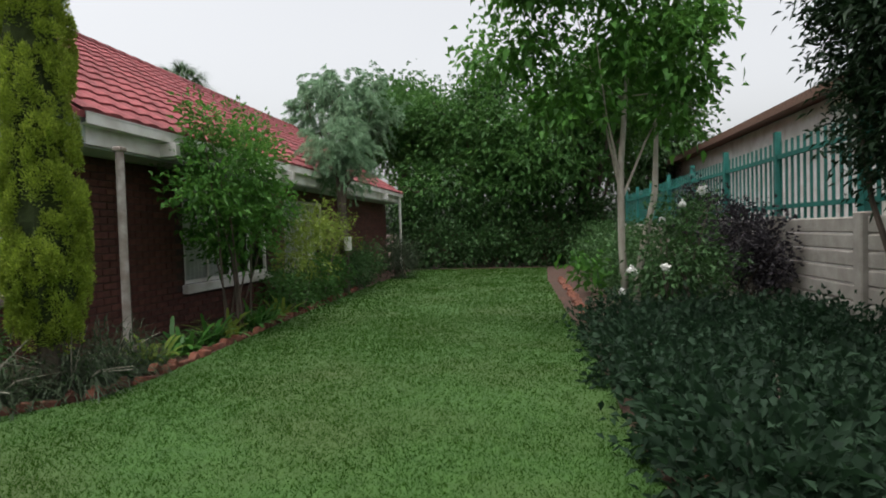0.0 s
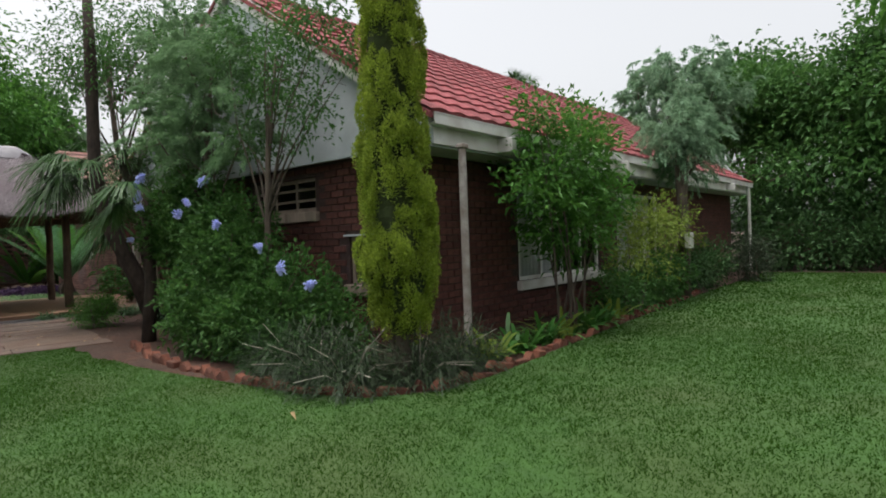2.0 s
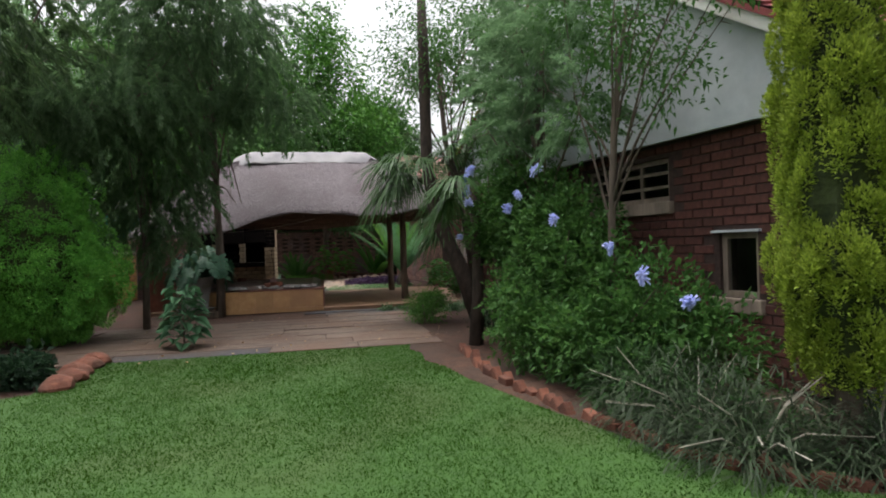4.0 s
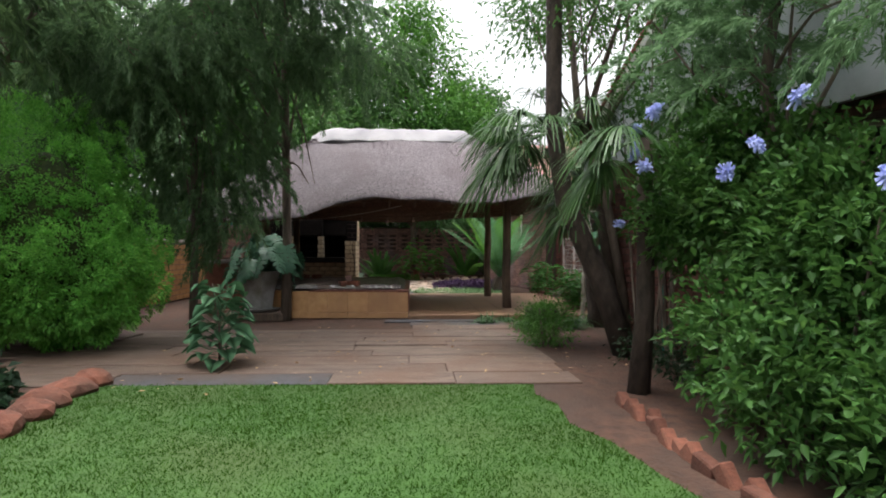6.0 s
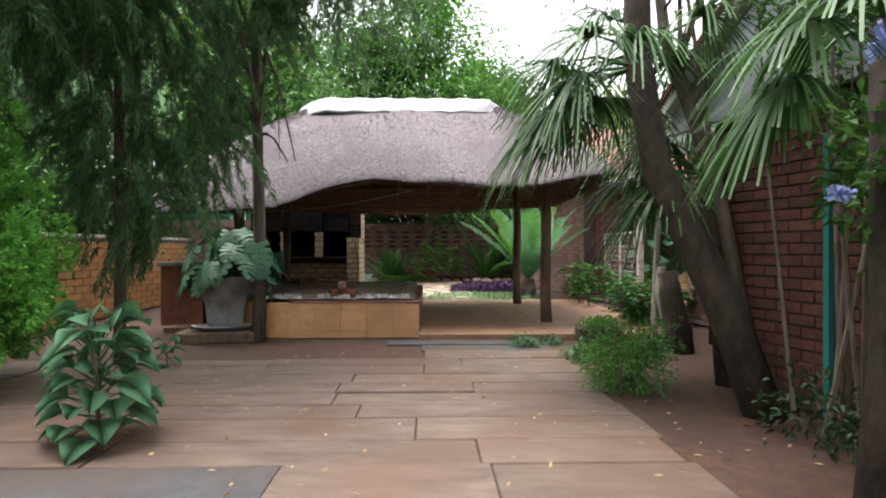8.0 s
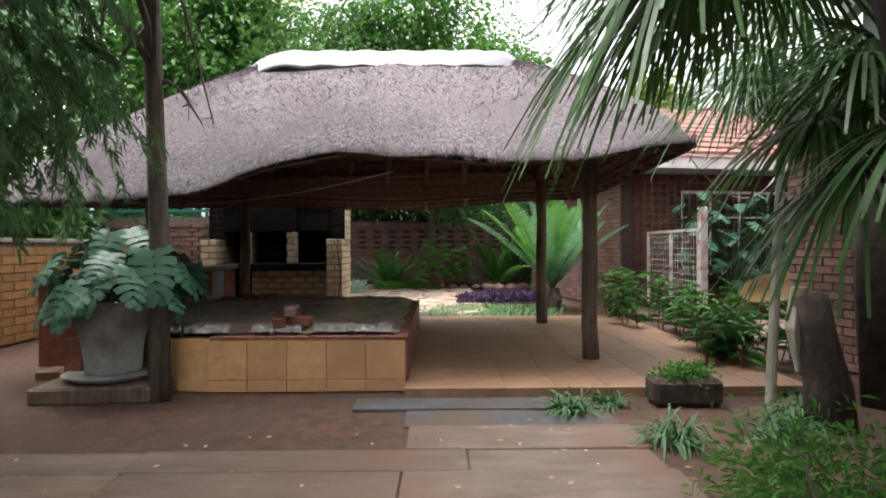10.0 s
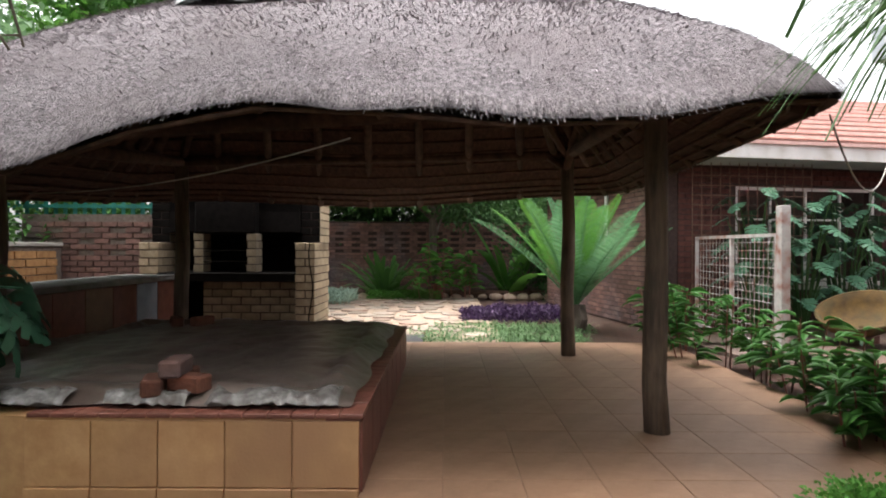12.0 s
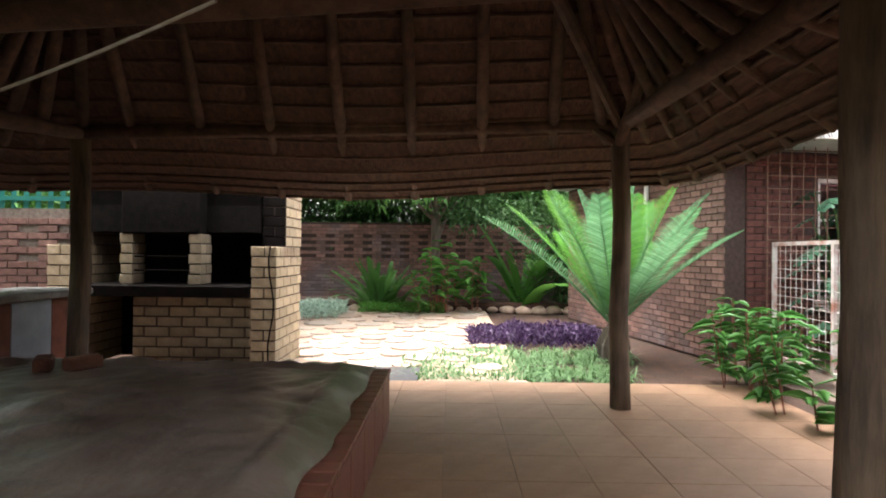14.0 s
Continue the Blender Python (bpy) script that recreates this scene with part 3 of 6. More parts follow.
for s in (1, -1):
    v = [bm.verts.new((-8 + s * x, y, z)) for y in (4.64, 18.7) for x, z in ((3.67, 2.48), (0, 4.84), (0, 4.78), (3.67, 2.42))]
    for q in ((0, 1, 2, 3), (7, 6, 5, 4), (0, 4, 5, 1), (3, 2, 6, 7), (0, 3, 7, 4)):
        bm.faces.new([v[i] for i in q])
part("roof_deck", bm, M_TILE, roof)
NC = 7
prof = [(0.30 * i / (NC - 1), 0.022 * (0.5 - 0.5 * math.cos(2 * math.pi * i / (NC - 1))) ** 0.8) for i in range(NC)]
tv, tf = [], []
for t0, h in ((0.0, 0.034), (0.36, 0.008)):
    for y, b in prof:
        tv.append(tuple(SL * t0 + NR * (h + b) + Vector((0, y, 0))))
tv += [tuple(Vector((0, y, 0)) + NR * 0.004) for y, b in prof]
tf = [(i, i + 1, NC + i + 1, NC + i) for i in range(NC - 1)] + [(2 * NC + i, 2 * NC + i + 1, i + 1, i) for i in range(NC - 1)]
tile_me = bpy.data.meshes.new("roof_tile")
tile_me.from_pydata(tv, [], tf)
tile_me.materials.append(M_TILE)
av, af, count = [], [], 0
for row in range(13):
    for col in range(47):
        o = Vector((-4.33, 4.66 + col * 0.299, 2.485)) + SL * (row * 0.333)
        o += Vector((0, 0, 0.003 * noise.noise(o * 3)))
        if col < 23:
            ob = new("roof_tile", tile_me)
            ob.parent, ob.location = roof, o
        else:
            b = len(av)
            av += [tuple(Vector(v) + o) for v in tv]
            af += [tuple(b + i for i in q) for q in tf]
me = bpy.data.meshes.new("far_tiles")
me.from_pydata(av, [], af)
tagged(part("far_tiles", me, M_TILE, roof), kind="stuff")
for i in range(36):
    y = 4.66 + i * 0.39
    part("ridge_tile", tubebm([(-8, y, 4.82), (-8, y + 0.41, 4.82)], [0.125, 0.115], 10), M_TILE, roof, smooth=True)
wall_bricks(wall_east, M_BRICK, (-4.914, 4.86, 0.02), (0, 1, 0), 13.5, 0, 2.14, [(a - 4.86, b - 4.86, c - 0.13, d) for a, b, c, d in EW], out=(1, 0, 0), single=150, near=(1.0, 1.2))
wall_bricks(wall_south, M_BRICK, (-11.1, 4.864, 0.02), (1, 0, 0), 6.186, 0, 2.14, [(a + 11.1, b + 11.1, c - 0.13, d) for a, b, c, d in SW], out=(0, -1, 0), single=150, near=(5.4, 1.2))

# ---- boundary wall of precast panels with a steel palisade, and the neighbour's house ----
bw = tagged(new("boundary_wall"), "pale precast concrete panel wall", "wall", kind="structure")
for i in range(14):
    y = -6 + i * 1.9
    part("post", boxbm(2.74, 2.9, y - 0.07, y + 0.07, -0.02, 1.3, bevel=0.012), M_CONC, bw)
    for k in range(8):
        part("panel", boxbm(2.79, 2.85, y + 0.072, y + 1.828, 0.002 + k * 0.158, 0.15 + k * 0.158, bevel=0.014), M_CONC, bw)
pal = thing("palisade_fence", (2.82, -6, 1.26), 0, "green steel palisade fence on top of a wall", "fence")
for z in (0.12, 0.72):
    part("rail", boxbm(-0.02, 0.02, 0, 25.0, z, z + 0.05), M_GREENP, pal)
for i in range(14):
    part("fence_post", boxbm(-0.035, 0.035, i * 1.9 - 0.035, i * 1.9 + 0.035, -0.05, 1.05), M_GREENP, pal)
bm = bmesh.new()
box(bm, 0.022, 0.03, -0.03, 0.03, 0.0, 0.93)
pk = bpy.data.meshes.new("picket")
bm.to_mesh(pk)
pk.materials.append(M_GREENP)
for i in range(160):
    ob = new("picket", pk)
    ob.parent, ob.location = pal, (0, 0.09 + i * 0.155, 0)
nb = thing("neighbour_house", (5.4, 8.5, 0), 0, "white neighbouring house with a red roof edge", "house")
part("wall", boxbm(0, 6, 0, 16, 0, 3.5), M_WHITE, nb)
bm = bmesh.new()
v = [bm.verts.new(q) for q in ((-0.5, -0.4, 3.45), (-0.5, 16.4, 3.45), (6.5, 16.4, 4.7), (6.5, -0.4, 4.7), (-0.5, -0.4, 3.62), (-0.5, 16.4, 3.62), (6.5, 16.4, 4.87), (6.5, -0.4, 4.87))]
for q in ((0, 1, 2, 3), (7, 6, 5, 4), (0, 4, 5, 1), (1, 5, 6, 2), (2, 6, 7, 3), (3, 7, 4, 0)):
    bm.faces.new([v[i] for i in q])
part("roof", bm, M_RUST, nb, "rusty red sheet roof")
structure("wall_behind", boxbm(-9.5, 2.74, -6.2, -6.0, 0, 1.8), M_BRICK2, "plain brown brick boundary wall", "wall")
structure("wall_far", boxbm(-4.9, 2.74, 22.6, 22.8, 0, 1.8), M_BRICK2, "plain brown brick boundary wall behind trees", "wall")

# ---- edging bricks set on their corners along the beds ----
def edging(name, pts, label, size=0.2, step=0.145):
    e = tagged(new(name), label, "edging", kind="structure")
    bm = bmesh.new()
    box(bm, -0.1, 0.1, -0.045, 0.045, -0.06, 0.06, bevel=0.01)
    me = bpy.data.meshes.new("brick")
    bm.to_mesh(me)
    bm.free()
    me.materials.append(M_EDGE)
    pts = [Vector((*q, 0)) for q in pts]
    i, carry = 0, 0.0
    for a, b in zip(pts, pts[1:]):
        d = b - a
        s = carry
        while s < d.length:
            p = a + d * (s / d.length)
            k = random.random()
            ob = new("brick", me)
            ob.parent = e
            ob.location = p + Vector((random.uniform(-0.045, 0.045), random.uniform(-0.045, 0.045), -0.02 + 0.03 * k))
            ob.rotation_euler = (random.uniform(-0.12, 0.12), radians(30 + random.uniform(-32, 25)), math.atan2(d.y, d.x) + random.uniform(-0.15, 0.15))
            ob.scale = (random.uniform(0.6, 0.85), 0.9, random.uniform(0.7, 1.0))
            s += step * random.uniform(0.85, 1.2)
        carry = s - d.length
    return e


edging("bed_edging", [(-8.3, 3.4), (-7.0, 3.12), (-5.6, 3.06), (-4.5, 3.14), (-3.95, 3.36), (-3.62, 3.8), (-3.57, 4.5), (-3.67, 6.0), (-3.82, 8.5), (-3.97, 12.2)], "broken red bricks set on edge along a flower bed")
edging("bed_edging", [(0.5, 14), (0.58, 8), (0.66, 5.5), (0.64, 3.5), (0.72, 1.5)], "broken red bricks set on edge along a shrub bed")

# ---- paving of long weathered slabs ----
pv = tagged(new("paving"), "weathered long rectangular paving slabs with soil in the joints", "paving", kind="structure")
pv.location, pv.rotation_euler = P0, (0, 0, radians(TURN))
structure("paving_bed", part("paving_bed_mesh", boxbm(-9.4, -0.5, -0.3, 0.3, -0.3, -0.25), M_SOIL).data, M_SOIL, "soil under the paving", "ground")
bpy.data.objects.remove(bpy.data.objects["paving_bed_mesh"])
u, row = -5.9, 0
while u < -1.35:
    wdt = random.choice((0.3, 0.34, 0.4, 0.46))
    if u + wdt > -1.3:
        wdt = -1.3 - u
    v = -0.3 + random.uniform(-0.05, 0.06)
    while v > -5.6:
        ln = random.choice((1.1, 1.5, 1.9, 2.1))
        if not (u > -2.7 and v - ln < -2.7):
            b = boxbm(u + 0.005, u + wdt - 0.005, -v + 0.005, -v + ln - 0.005, -0.06, random.uniform(0.0, 0.016), bevel=0.006)
            part("slab", b, M_BLUESLAB if (row == 0 and v < -2.2 and random.random() < 0.5) or (u > -2.2 and v > -0.6) else M_SLEEPER, pv)
        v -= ln
    u += wdt
    row += 1

# ---- thatched shelter ----
lapa = thing("thatched_shelter", P0, TURN, "open thatched shelter on dark gum poles with a pale ridge cap", "shelter")


def L(u, v, z):
    return Vector((u, -v, z))


def eave(v):
    """Height of the thatch's lower edge along the front, at v."""
    t = (-6.0, -4.5, -3.8, -3.35, -2.85, -2.3, -1.7, -0.8, -0.2, 0.4, 0.9)
    h = (1.62, 1.64, 1.70, 1.82, 2.02, 2.07, 2.04, 1.97, 2.02, 2.12, 2.2)
    return sum(float(np.interp(v + d, t, h)) for d in (-0.2, 0.0, 0.2)) / 3 - 0.02 + 0.012 * math.sin(v * 7.3)


UE0, UE1, VE0, VE1, UR, VR0, VR1, ZR = -0.92, 3.85, -5.7, 0.9, 1.25, -3.5, -0.75, 3.46


def rim(k, n):
    """Places round the eaves, evenly: front, right, back, left."""
    per = [(UE0, VE0), (UE0, VE1), (UE1, VE1), (UE1, VE0)]
    q = 4 * k / n
    i = int(q) % 4
    f = q - int(q)
    a, b = per[i], per[(i + 1) % 4]
    u, v = a[0] + (b[0] - a[0]) * f, a[1] + (b[1] - a[1]) * f
    cu, cv = (UE0 + UE1) / 2, (VE0 + VE1) / 2
    x, y = (u - cu) / ((UE1 - UE0) / 2), (v - cv) / ((VE1 - VE0) / 2)
    r = 1 / (abs(x) ** 11 + abs(y) ** 11) ** (1 / 11)
    u, v = cu + (u - cu) * r, cv + (v - cv) * r
    s = (v - VE0) / (VE1 - VE0)
    front = max(0, min(1, (UE1 - u) / (UE1 - UE0)))
    z = eave(v) * front + (1.9 + 0.22 * max(0, s - 0.55) + 0.04 * math.sin(s * 9)) * (1 - front)
    ru, rv = UR, max(VR0, min(VR1, VR0 + (v - VE0 - 1.3) / (VE1 - VE0 - 2.6) * (VR1 - VR0)))
    return Vector((u, v, z)), Vector((ru, rv, ZR))


NR_, NS_ = 120, 14
verts, faces = [], []
for j in range(NS_ + 1):
    t = j / NS_
    for k in range(NR_):
        a, b = rim(k, NR_)
        p = a.lerp(b, t)
        p.z += 0.16 * math.sin(math.pi * min(t * 1.05, 1)) ** 0.8 * (1 - t * 0.5) + 0.1 * math.sqrt(min(t * 6, 1))
        p.z += 0.03 * noise.noise(Vector((p.x * 1.6, p.y * 1.6, p.z * 2)))
        verts.append(L(p.x, p.y, p.z))
for j in range(NS_):
    for k in range(NR_):
        faces.append((j * NR_ + k, j * NR_ + (k + 1) % NR_, (j + 1) * NR_ + (k + 1) % NR_, (j + 1) * NR_ + k))
top_v, top_f = np.array(verts), np.array(faces)
thatch = part("thatch", npmesh("thatch", top_v, top_f), M_THATCH, lapa, "grey weathered reed thatch", True)
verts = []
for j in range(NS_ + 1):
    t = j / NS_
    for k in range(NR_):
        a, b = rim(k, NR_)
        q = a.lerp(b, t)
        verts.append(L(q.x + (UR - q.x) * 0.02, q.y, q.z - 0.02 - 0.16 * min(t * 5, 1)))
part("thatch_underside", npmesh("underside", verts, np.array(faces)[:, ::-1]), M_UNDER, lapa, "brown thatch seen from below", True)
# straw on the surface, and a shaggy fringe along the lower edge
nst = 240000
fi = rng.integers(NR_, len(top_f) - NR_, nst)
q = top_v[top_f[fi]]
w1, w2 = rng.uniform(0, 1, (nst, 1)), rng.uniform(0, 1, (nst, 1))
pp = (q[:, 0] * (1 - w1) + q[:, 1] * w1) * (1 - w2) + (q[:, 3] * (1 - w1) + q[:, 2] * w1) * w2
dn = unit(q[:, 0] - q[:, 3])
nn = unit(np.cross(q[:, 1] - q[:, 0], q[:, 3] - q[:, 0]))
nn[nn[:, 2] < 0] *= -1
front = top_v[top_f[fi]][:, 0, 0] < 1.6
pp, dn, nn = pp[front], dn[front], nn[front]
ww = dn + nn * rng.uniform(0.0, 0.16, (len(pp), 1)) + rng.normal(0, 0.3, (len(pp), 3))
tagged(part("straw", arcs(pp - nn * 0.006, ww, 0.038, 0.0075, 0.05, 1, 0.6), M_STRAW, thatch, "loose grey straw ends"), kind="stuff")
nf = 16000
ks = rng.uniform(0, NR_, nf)
fr, fd = [], []
for k in ks:
    a, b = rim(float(k), NR_)
    d = (a - b).normalized()
    a = a + Vector((0, 0, random.uniform(-0.01, 0.1))) - d * random.uniform(0.0, 0.03)
    fr.append(L(*a)), fd.append((d.x + random.gauss(0, 0.12), -d.y + random.gauss(0, 0.12), d.z - 0.25 + random.gauss(0, 0.1)))
tagged(part("straw", arcs(np.array(fr), np.array(fd), 0.026, 0.009, 0.1, 1, 0.6), M_STRAWEND, thatch, "ragged straw fringe"), kind="stuff")
# ridge cap
bm = bmesh.new()
n = 26
for off in (0.0, 0.03):
    for i in range(n + 1):
        v = VR0 - 0.32 + (VR1 - VR0 + 0.64) * i / n
        e = max(0, 0.32 - (v - VR0 + 0.32)) + max(0, 0.32 - (VR1 + 0.32 - v))
        for du, dz in ((-0.46, -0.27), (-0.2, -0.03), (0, 0.05), (0.2, -0.03), (0.46, -0.27)):
            bm.verts.new(L(UR + du * (1 - e * 0.8), v, ZR + 0.13 + dz - e * 0.55 - off + 0.012 * math.sin(i * 1.9)))
bm.verts.ensure_lookup_table()
for o in (0, 5 * (n + 1)):
    for i in range(n):
        for j in range(4):
            bm.faces.new([bm.verts[o + k] for k in (i * 5 + j, i * 5 + j + 1, i * 5 + j + 6, i * 5 + j + 5)])
part("ridge_cap", bm, M_CAP, lapa, "pale cement ridge cap", True)
# poles, ring beams, rafters, battens
for u, v, h in ((0, 0, 2.38), (2.82, 0, 2.45), (2.82, -4.44, 2.34), (0.0, -4.44, 2.08)):
    pts = [L(u + 0.012 * math.sin(i * 2 + u), v + 0.012 * math.cos(i * 1.7), h * i / 6) for i in range(7)]
    part("pole", tubebm(pts, [0.088, 0.079, 0.077, 0.075, 0.074, 0.073, 0.072], 12, 0.16), M_POLE, lapa, smooth=True)
for a, b in (((0, -4.5, 2.02), (0, 0.06, 2.31)), ((2.82, -4.5, 2.28), (2.82, 0.06, 2.38)), ((-0.05, 0, 2.3), (2.9, 0, 2.38)), ((0, -4.44, 2.02), (2.9, -4.44, 2.28))):
    part("ring_beam", tubebm([L(*a), L(*[(p + q) / 2 for p, q in zip(a, b)]), L(*b)], [0.06, 0.065, 0.055], 9, 0.15), M_RAFTER, lapa, smooth=True)
for k in range(0, NR_, 3):
    a, b = rim(k, NR_)
    a = a.lerp(b, 0.03)
    part("rafter", tubebm([L(a.x, a.y, a.z - 0.06), L((a.x + b.x) / 2, (a.y + b.y) / 2, (a.z + b.z) / 2 - 0.24), L(b.x, b.y, b.z - 0.24)], [0.042, 0.046, 0.04], 7, 0.2), M_RAFTER, lapa, smooth=True)
for j in range(13):
    t = 0.03 + j * 0.066
    pts = []
    for k in range(0, NR_ + 1, 3):
        a, b = rim(k % NR_, NR_)
        q = a.lerp(b, t)
        pts.append(L(q.x, q.y, q.z - 0.04 - 0.16 * min(t * 5, 1)))
    part("batten", tubebm(pts, [0.016] * len(pts), 6), M_RAFTER, lapa)
for u, s in ((2.82, -1),):
    part("brace", tubebm([L(u, -0.02, 2.2), L(u + s * 0.75, -0.02, 2.75)], [0.045, 0.04], 8), M_RAFTER, lapa)
    part("brace", tubebm([L(u, 0, 2.2), L(u, -0.8, 2.75)], [0.045, 0.04], 8), M_RAFTER, lapa)
part("brace", tubebm([L(2.82, 0, 2.36), L(1.6, -0.75, 2.9)], [0.05, 0.045], 8), M_RAFTER, lapa)

# floor of the shelter
fl = tagged(new("shelter_floor"), "terracotta tiled floor with thin dark joints", "floor", kind="structure")
fl.location, fl.rotation_euler = P0, (0, 0, radians(TURN))
part("floor_base", boxbm(-1.24, 3.72, -1.26, 1.83, -0.1, 0.0675), M_TERRA, fl)
part("floor_base", boxbm(-0.5, 3.72, 1.832, 5.3, -0.1, 0.0675), M_TERRA, fl)
bm = bmesh.new()
box(bm, 0.0015, 0.4135, 0.0015, 0.4135, 0, 0.012, bevel=0.002)
tm = bpy.data.meshes.new("tile")
bm.to_mesh(tm)
tm.materials.append(M_TERRA)
for i in range(12):
    for j in range(16):
        if j > 7 and i < 2:
            continue
        ob = new("tile", tm)
        ob.parent, ob.location = fl, (-1.24 + i * 0.415, -1.49 + j * 0.415, 0.0605 + 0.001 * random.random())

# raised pond wall with tiles, covered with a dark sheet
pond = thing("raised_pond", P0, TURN, "low square pond wall faced with ochre tiles", "pond")
part("wall", boxbm(-1.0, 2.3, 1.83, 2.0, 0.02, 0.445), M_REDTILE, pond)
part("wall", boxbm(2.14, 2.3, 2.0, 4.75, 0.02, 0.445), M_REDTILE, pond)
part("wall", boxbm(-1.0, -0.85, 2.0, 3.5, 0.0, 0.445), M_OCHRE, pond)
part("wall", boxbm(-0.95, 2.14, 4.6, 4.75, 0.02, 0.445), M_REDTILE, pond)
for i in range(6):
    a0, a1 = math.pi / 2 * i / 6, math.pi / 2 * (i + 1) / 6
    c, r = (0.05, 3.5), 1.05
    bm = bmesh.new()
    q = [(c[0] - rr * math.cos(a), c[1] + rr * math.sin(a)) for rr, a in ((r, a0), (r, a1), (r - 0.15, a1), (r - 0.15, a0))]
    lo = [bm.verts.new((*x, 0.0)) for x in q]
    hi = [bm.verts.new((*x, 0.445)) for x in q]
    bm.faces.new(lo[::-1]), bm.faces.new(hi)
    for k in range(4):
        bm.faces.new((lo[k], lo[(k + 1) % 4], hi[(k + 1) % 4], hi[k]))
    part("wall", bm, M_OCHRE, pond)
for i in range(5):
    part("tile", boxbm(-1.015, -1.0, 1.83 + i * 0.335 + 0.003, 1.83 + (i + 1) * 0.335 - 0.003, 0.1, 0.43, bevel=0.003), M_OCHRE, pond)
    part("tile", boxbm(-1.025, -1.0, 1.83 + i * 0.335 + 0.003, 1.83 + (i + 1) * 0.335 - 0.003, 0.0, 0.094, bevel=0.003), M_OCHRE, pond)
for i in range(8):
    part("tile", boxbm(-1.0 + i * 0.41, -1.0 + i * 0.41 + 0.4, 1.815, 1.83, 0.075, 0.43, bevel=0.003), M_REDTILE, pond)
for i in range(14):
    part("coping", boxbm(-1.02, -0.8, 1.81 + i * 0.12 + 0.002, 1.81 + (i + 1) * 0.12 - 0.002, 0.445, 0.468, bevel=0.004), M_REDTILE, pond)
for i in range(26):
    part("coping", boxbm(-0.79 + i * 0.12, -0.79 + i * 0.12 + 0.116, 1.81, 2.03, 0.445, 0.468, bevel=0.004), M_REDTILE, pond)
sheet = thing("plastic_sheet", W(0.65, -3.25, 0.46), TURN, "dirty dark plastic sheet sagging over a pond", "tarpaulin")
n, mm = 90, 80
v = []
for i in range(n + 1):
    for j in range(mm + 1):
        x, y = -1.56 + 3.2 * i / n, -1.36 + 2.75 * j / mm
        ex, ey = min(1.64 + x - 0.08, 1.64 - x) , min(1.36 + y, 1.39 - y)
        e = max(0, min(ex, ey))
        h = 0.03 + 0.02 * min(1, e / 0.5) + 0.035 * noise.noise(Vector((x * 1.3, y * 1.3, 0))) + 0.03 * abs(noise.noise(Vector((x * 4 + y * 2, y * 3, 2)))) + 0.016 * noise.noise(Vector((x * 5, y * 4, 2))) + 0.007 * noise.noise(Vector((x * 14, y * 11, 4)))
        if e < 0.22:
            h += 0.03 * abs(noise.noise(Vector((x * 6, y * 6, 7)))) + 0.02
        h = -0.008 + (h + 0.008) * min(1, 0.12 + e / 0.16)
        edge = 0.07 * noise.noise(Vector((x * 2.5, y * 2.5, 9)))
        yy = y + (edge if j in (0, mm) else 0)
        xx = x + (edge if i in (0, n) else 0)
        v.append((xx, yy, h + 0.02))
part("sheet", npmesh("sheet", v, [(a * (mm + 1) + b, a * (mm + 1) + b + 1, (a + 1) * (mm + 1) + b + 1, (a + 1) * (mm + 1) + b) for a in range(n) for b in range(mm)]), M_TARP, sheet, smooth=True)
for a, b, wd in ((-1.3, -0.62, 0.13), (-0.52, -0.1, 0.1), (0.1, 0.78, 0.12), (0.82, 1.3, 0.15)):
    nx, ny = 44, 9
    v = []
    for i in range(nx + 1):
        for j in range(ny + 1):
            x, y = a + (b - a) * i / nx, j / ny
            w = wd * (0.75 + 0.9 * noise.noise(Vector((x * 6, 1, 3))))
            v.append((-1.6 + 0.03 * noise.noise(Vector((x * 4, 0, 1))) + w * y * 1.6, x, 0.03 + 0.045 * y + 0.022 * math.sin(math.pi * y) + 0.03 * abs(noise.noise(Vector((x * 11, y * 3, 5)))) + 0.014 * noise.noise(Vector((x * 30, y * 9, 8)))))
    part("crumpled_edge", npmesh("crumpled", v, [(p * (ny + 1) + q, p * (ny + 1) + q + 1, (p + 1) * (ny + 1) + q + 1, (p + 1) * (ny + 1) + q) for p in range(nx) for q in range(ny)]), M_CLEAR, sheet, "crumpled pale see-through plastic", True)
for u, v, z, t, c in ((-0.82, -2.95, 0.56, 20, M_EDGE), (-0.8, -2.77, 0.57, 70, M_EDGE), (-0.62, -2.9, 0.56, -15, M_EDGE), (-0.8, -2.84, 0.655, 5, M_BRICK2), (1.85, -4.05, 0.56, 30, M_EDGE), (1.9, -3.82, 0.56, -30, M_EDGE)):
    br = thing("loose_brick", W(u, v, z), TURN + t, "loose old brick weighing down a plastic sheet", "brick", "bricks on the sheet")
    part("block", boxbm(-0.11, 0.11, -0.055, 0.055, -0.04, 0.05, bevel=0.012), c, br)

# brick barbecue
bbq = thing("brick_barbecue", W(4.12, -3.2, 0.05), TURN, "yellow brick barbecue with a sooty hearth and a concrete shelf", "barbecue")


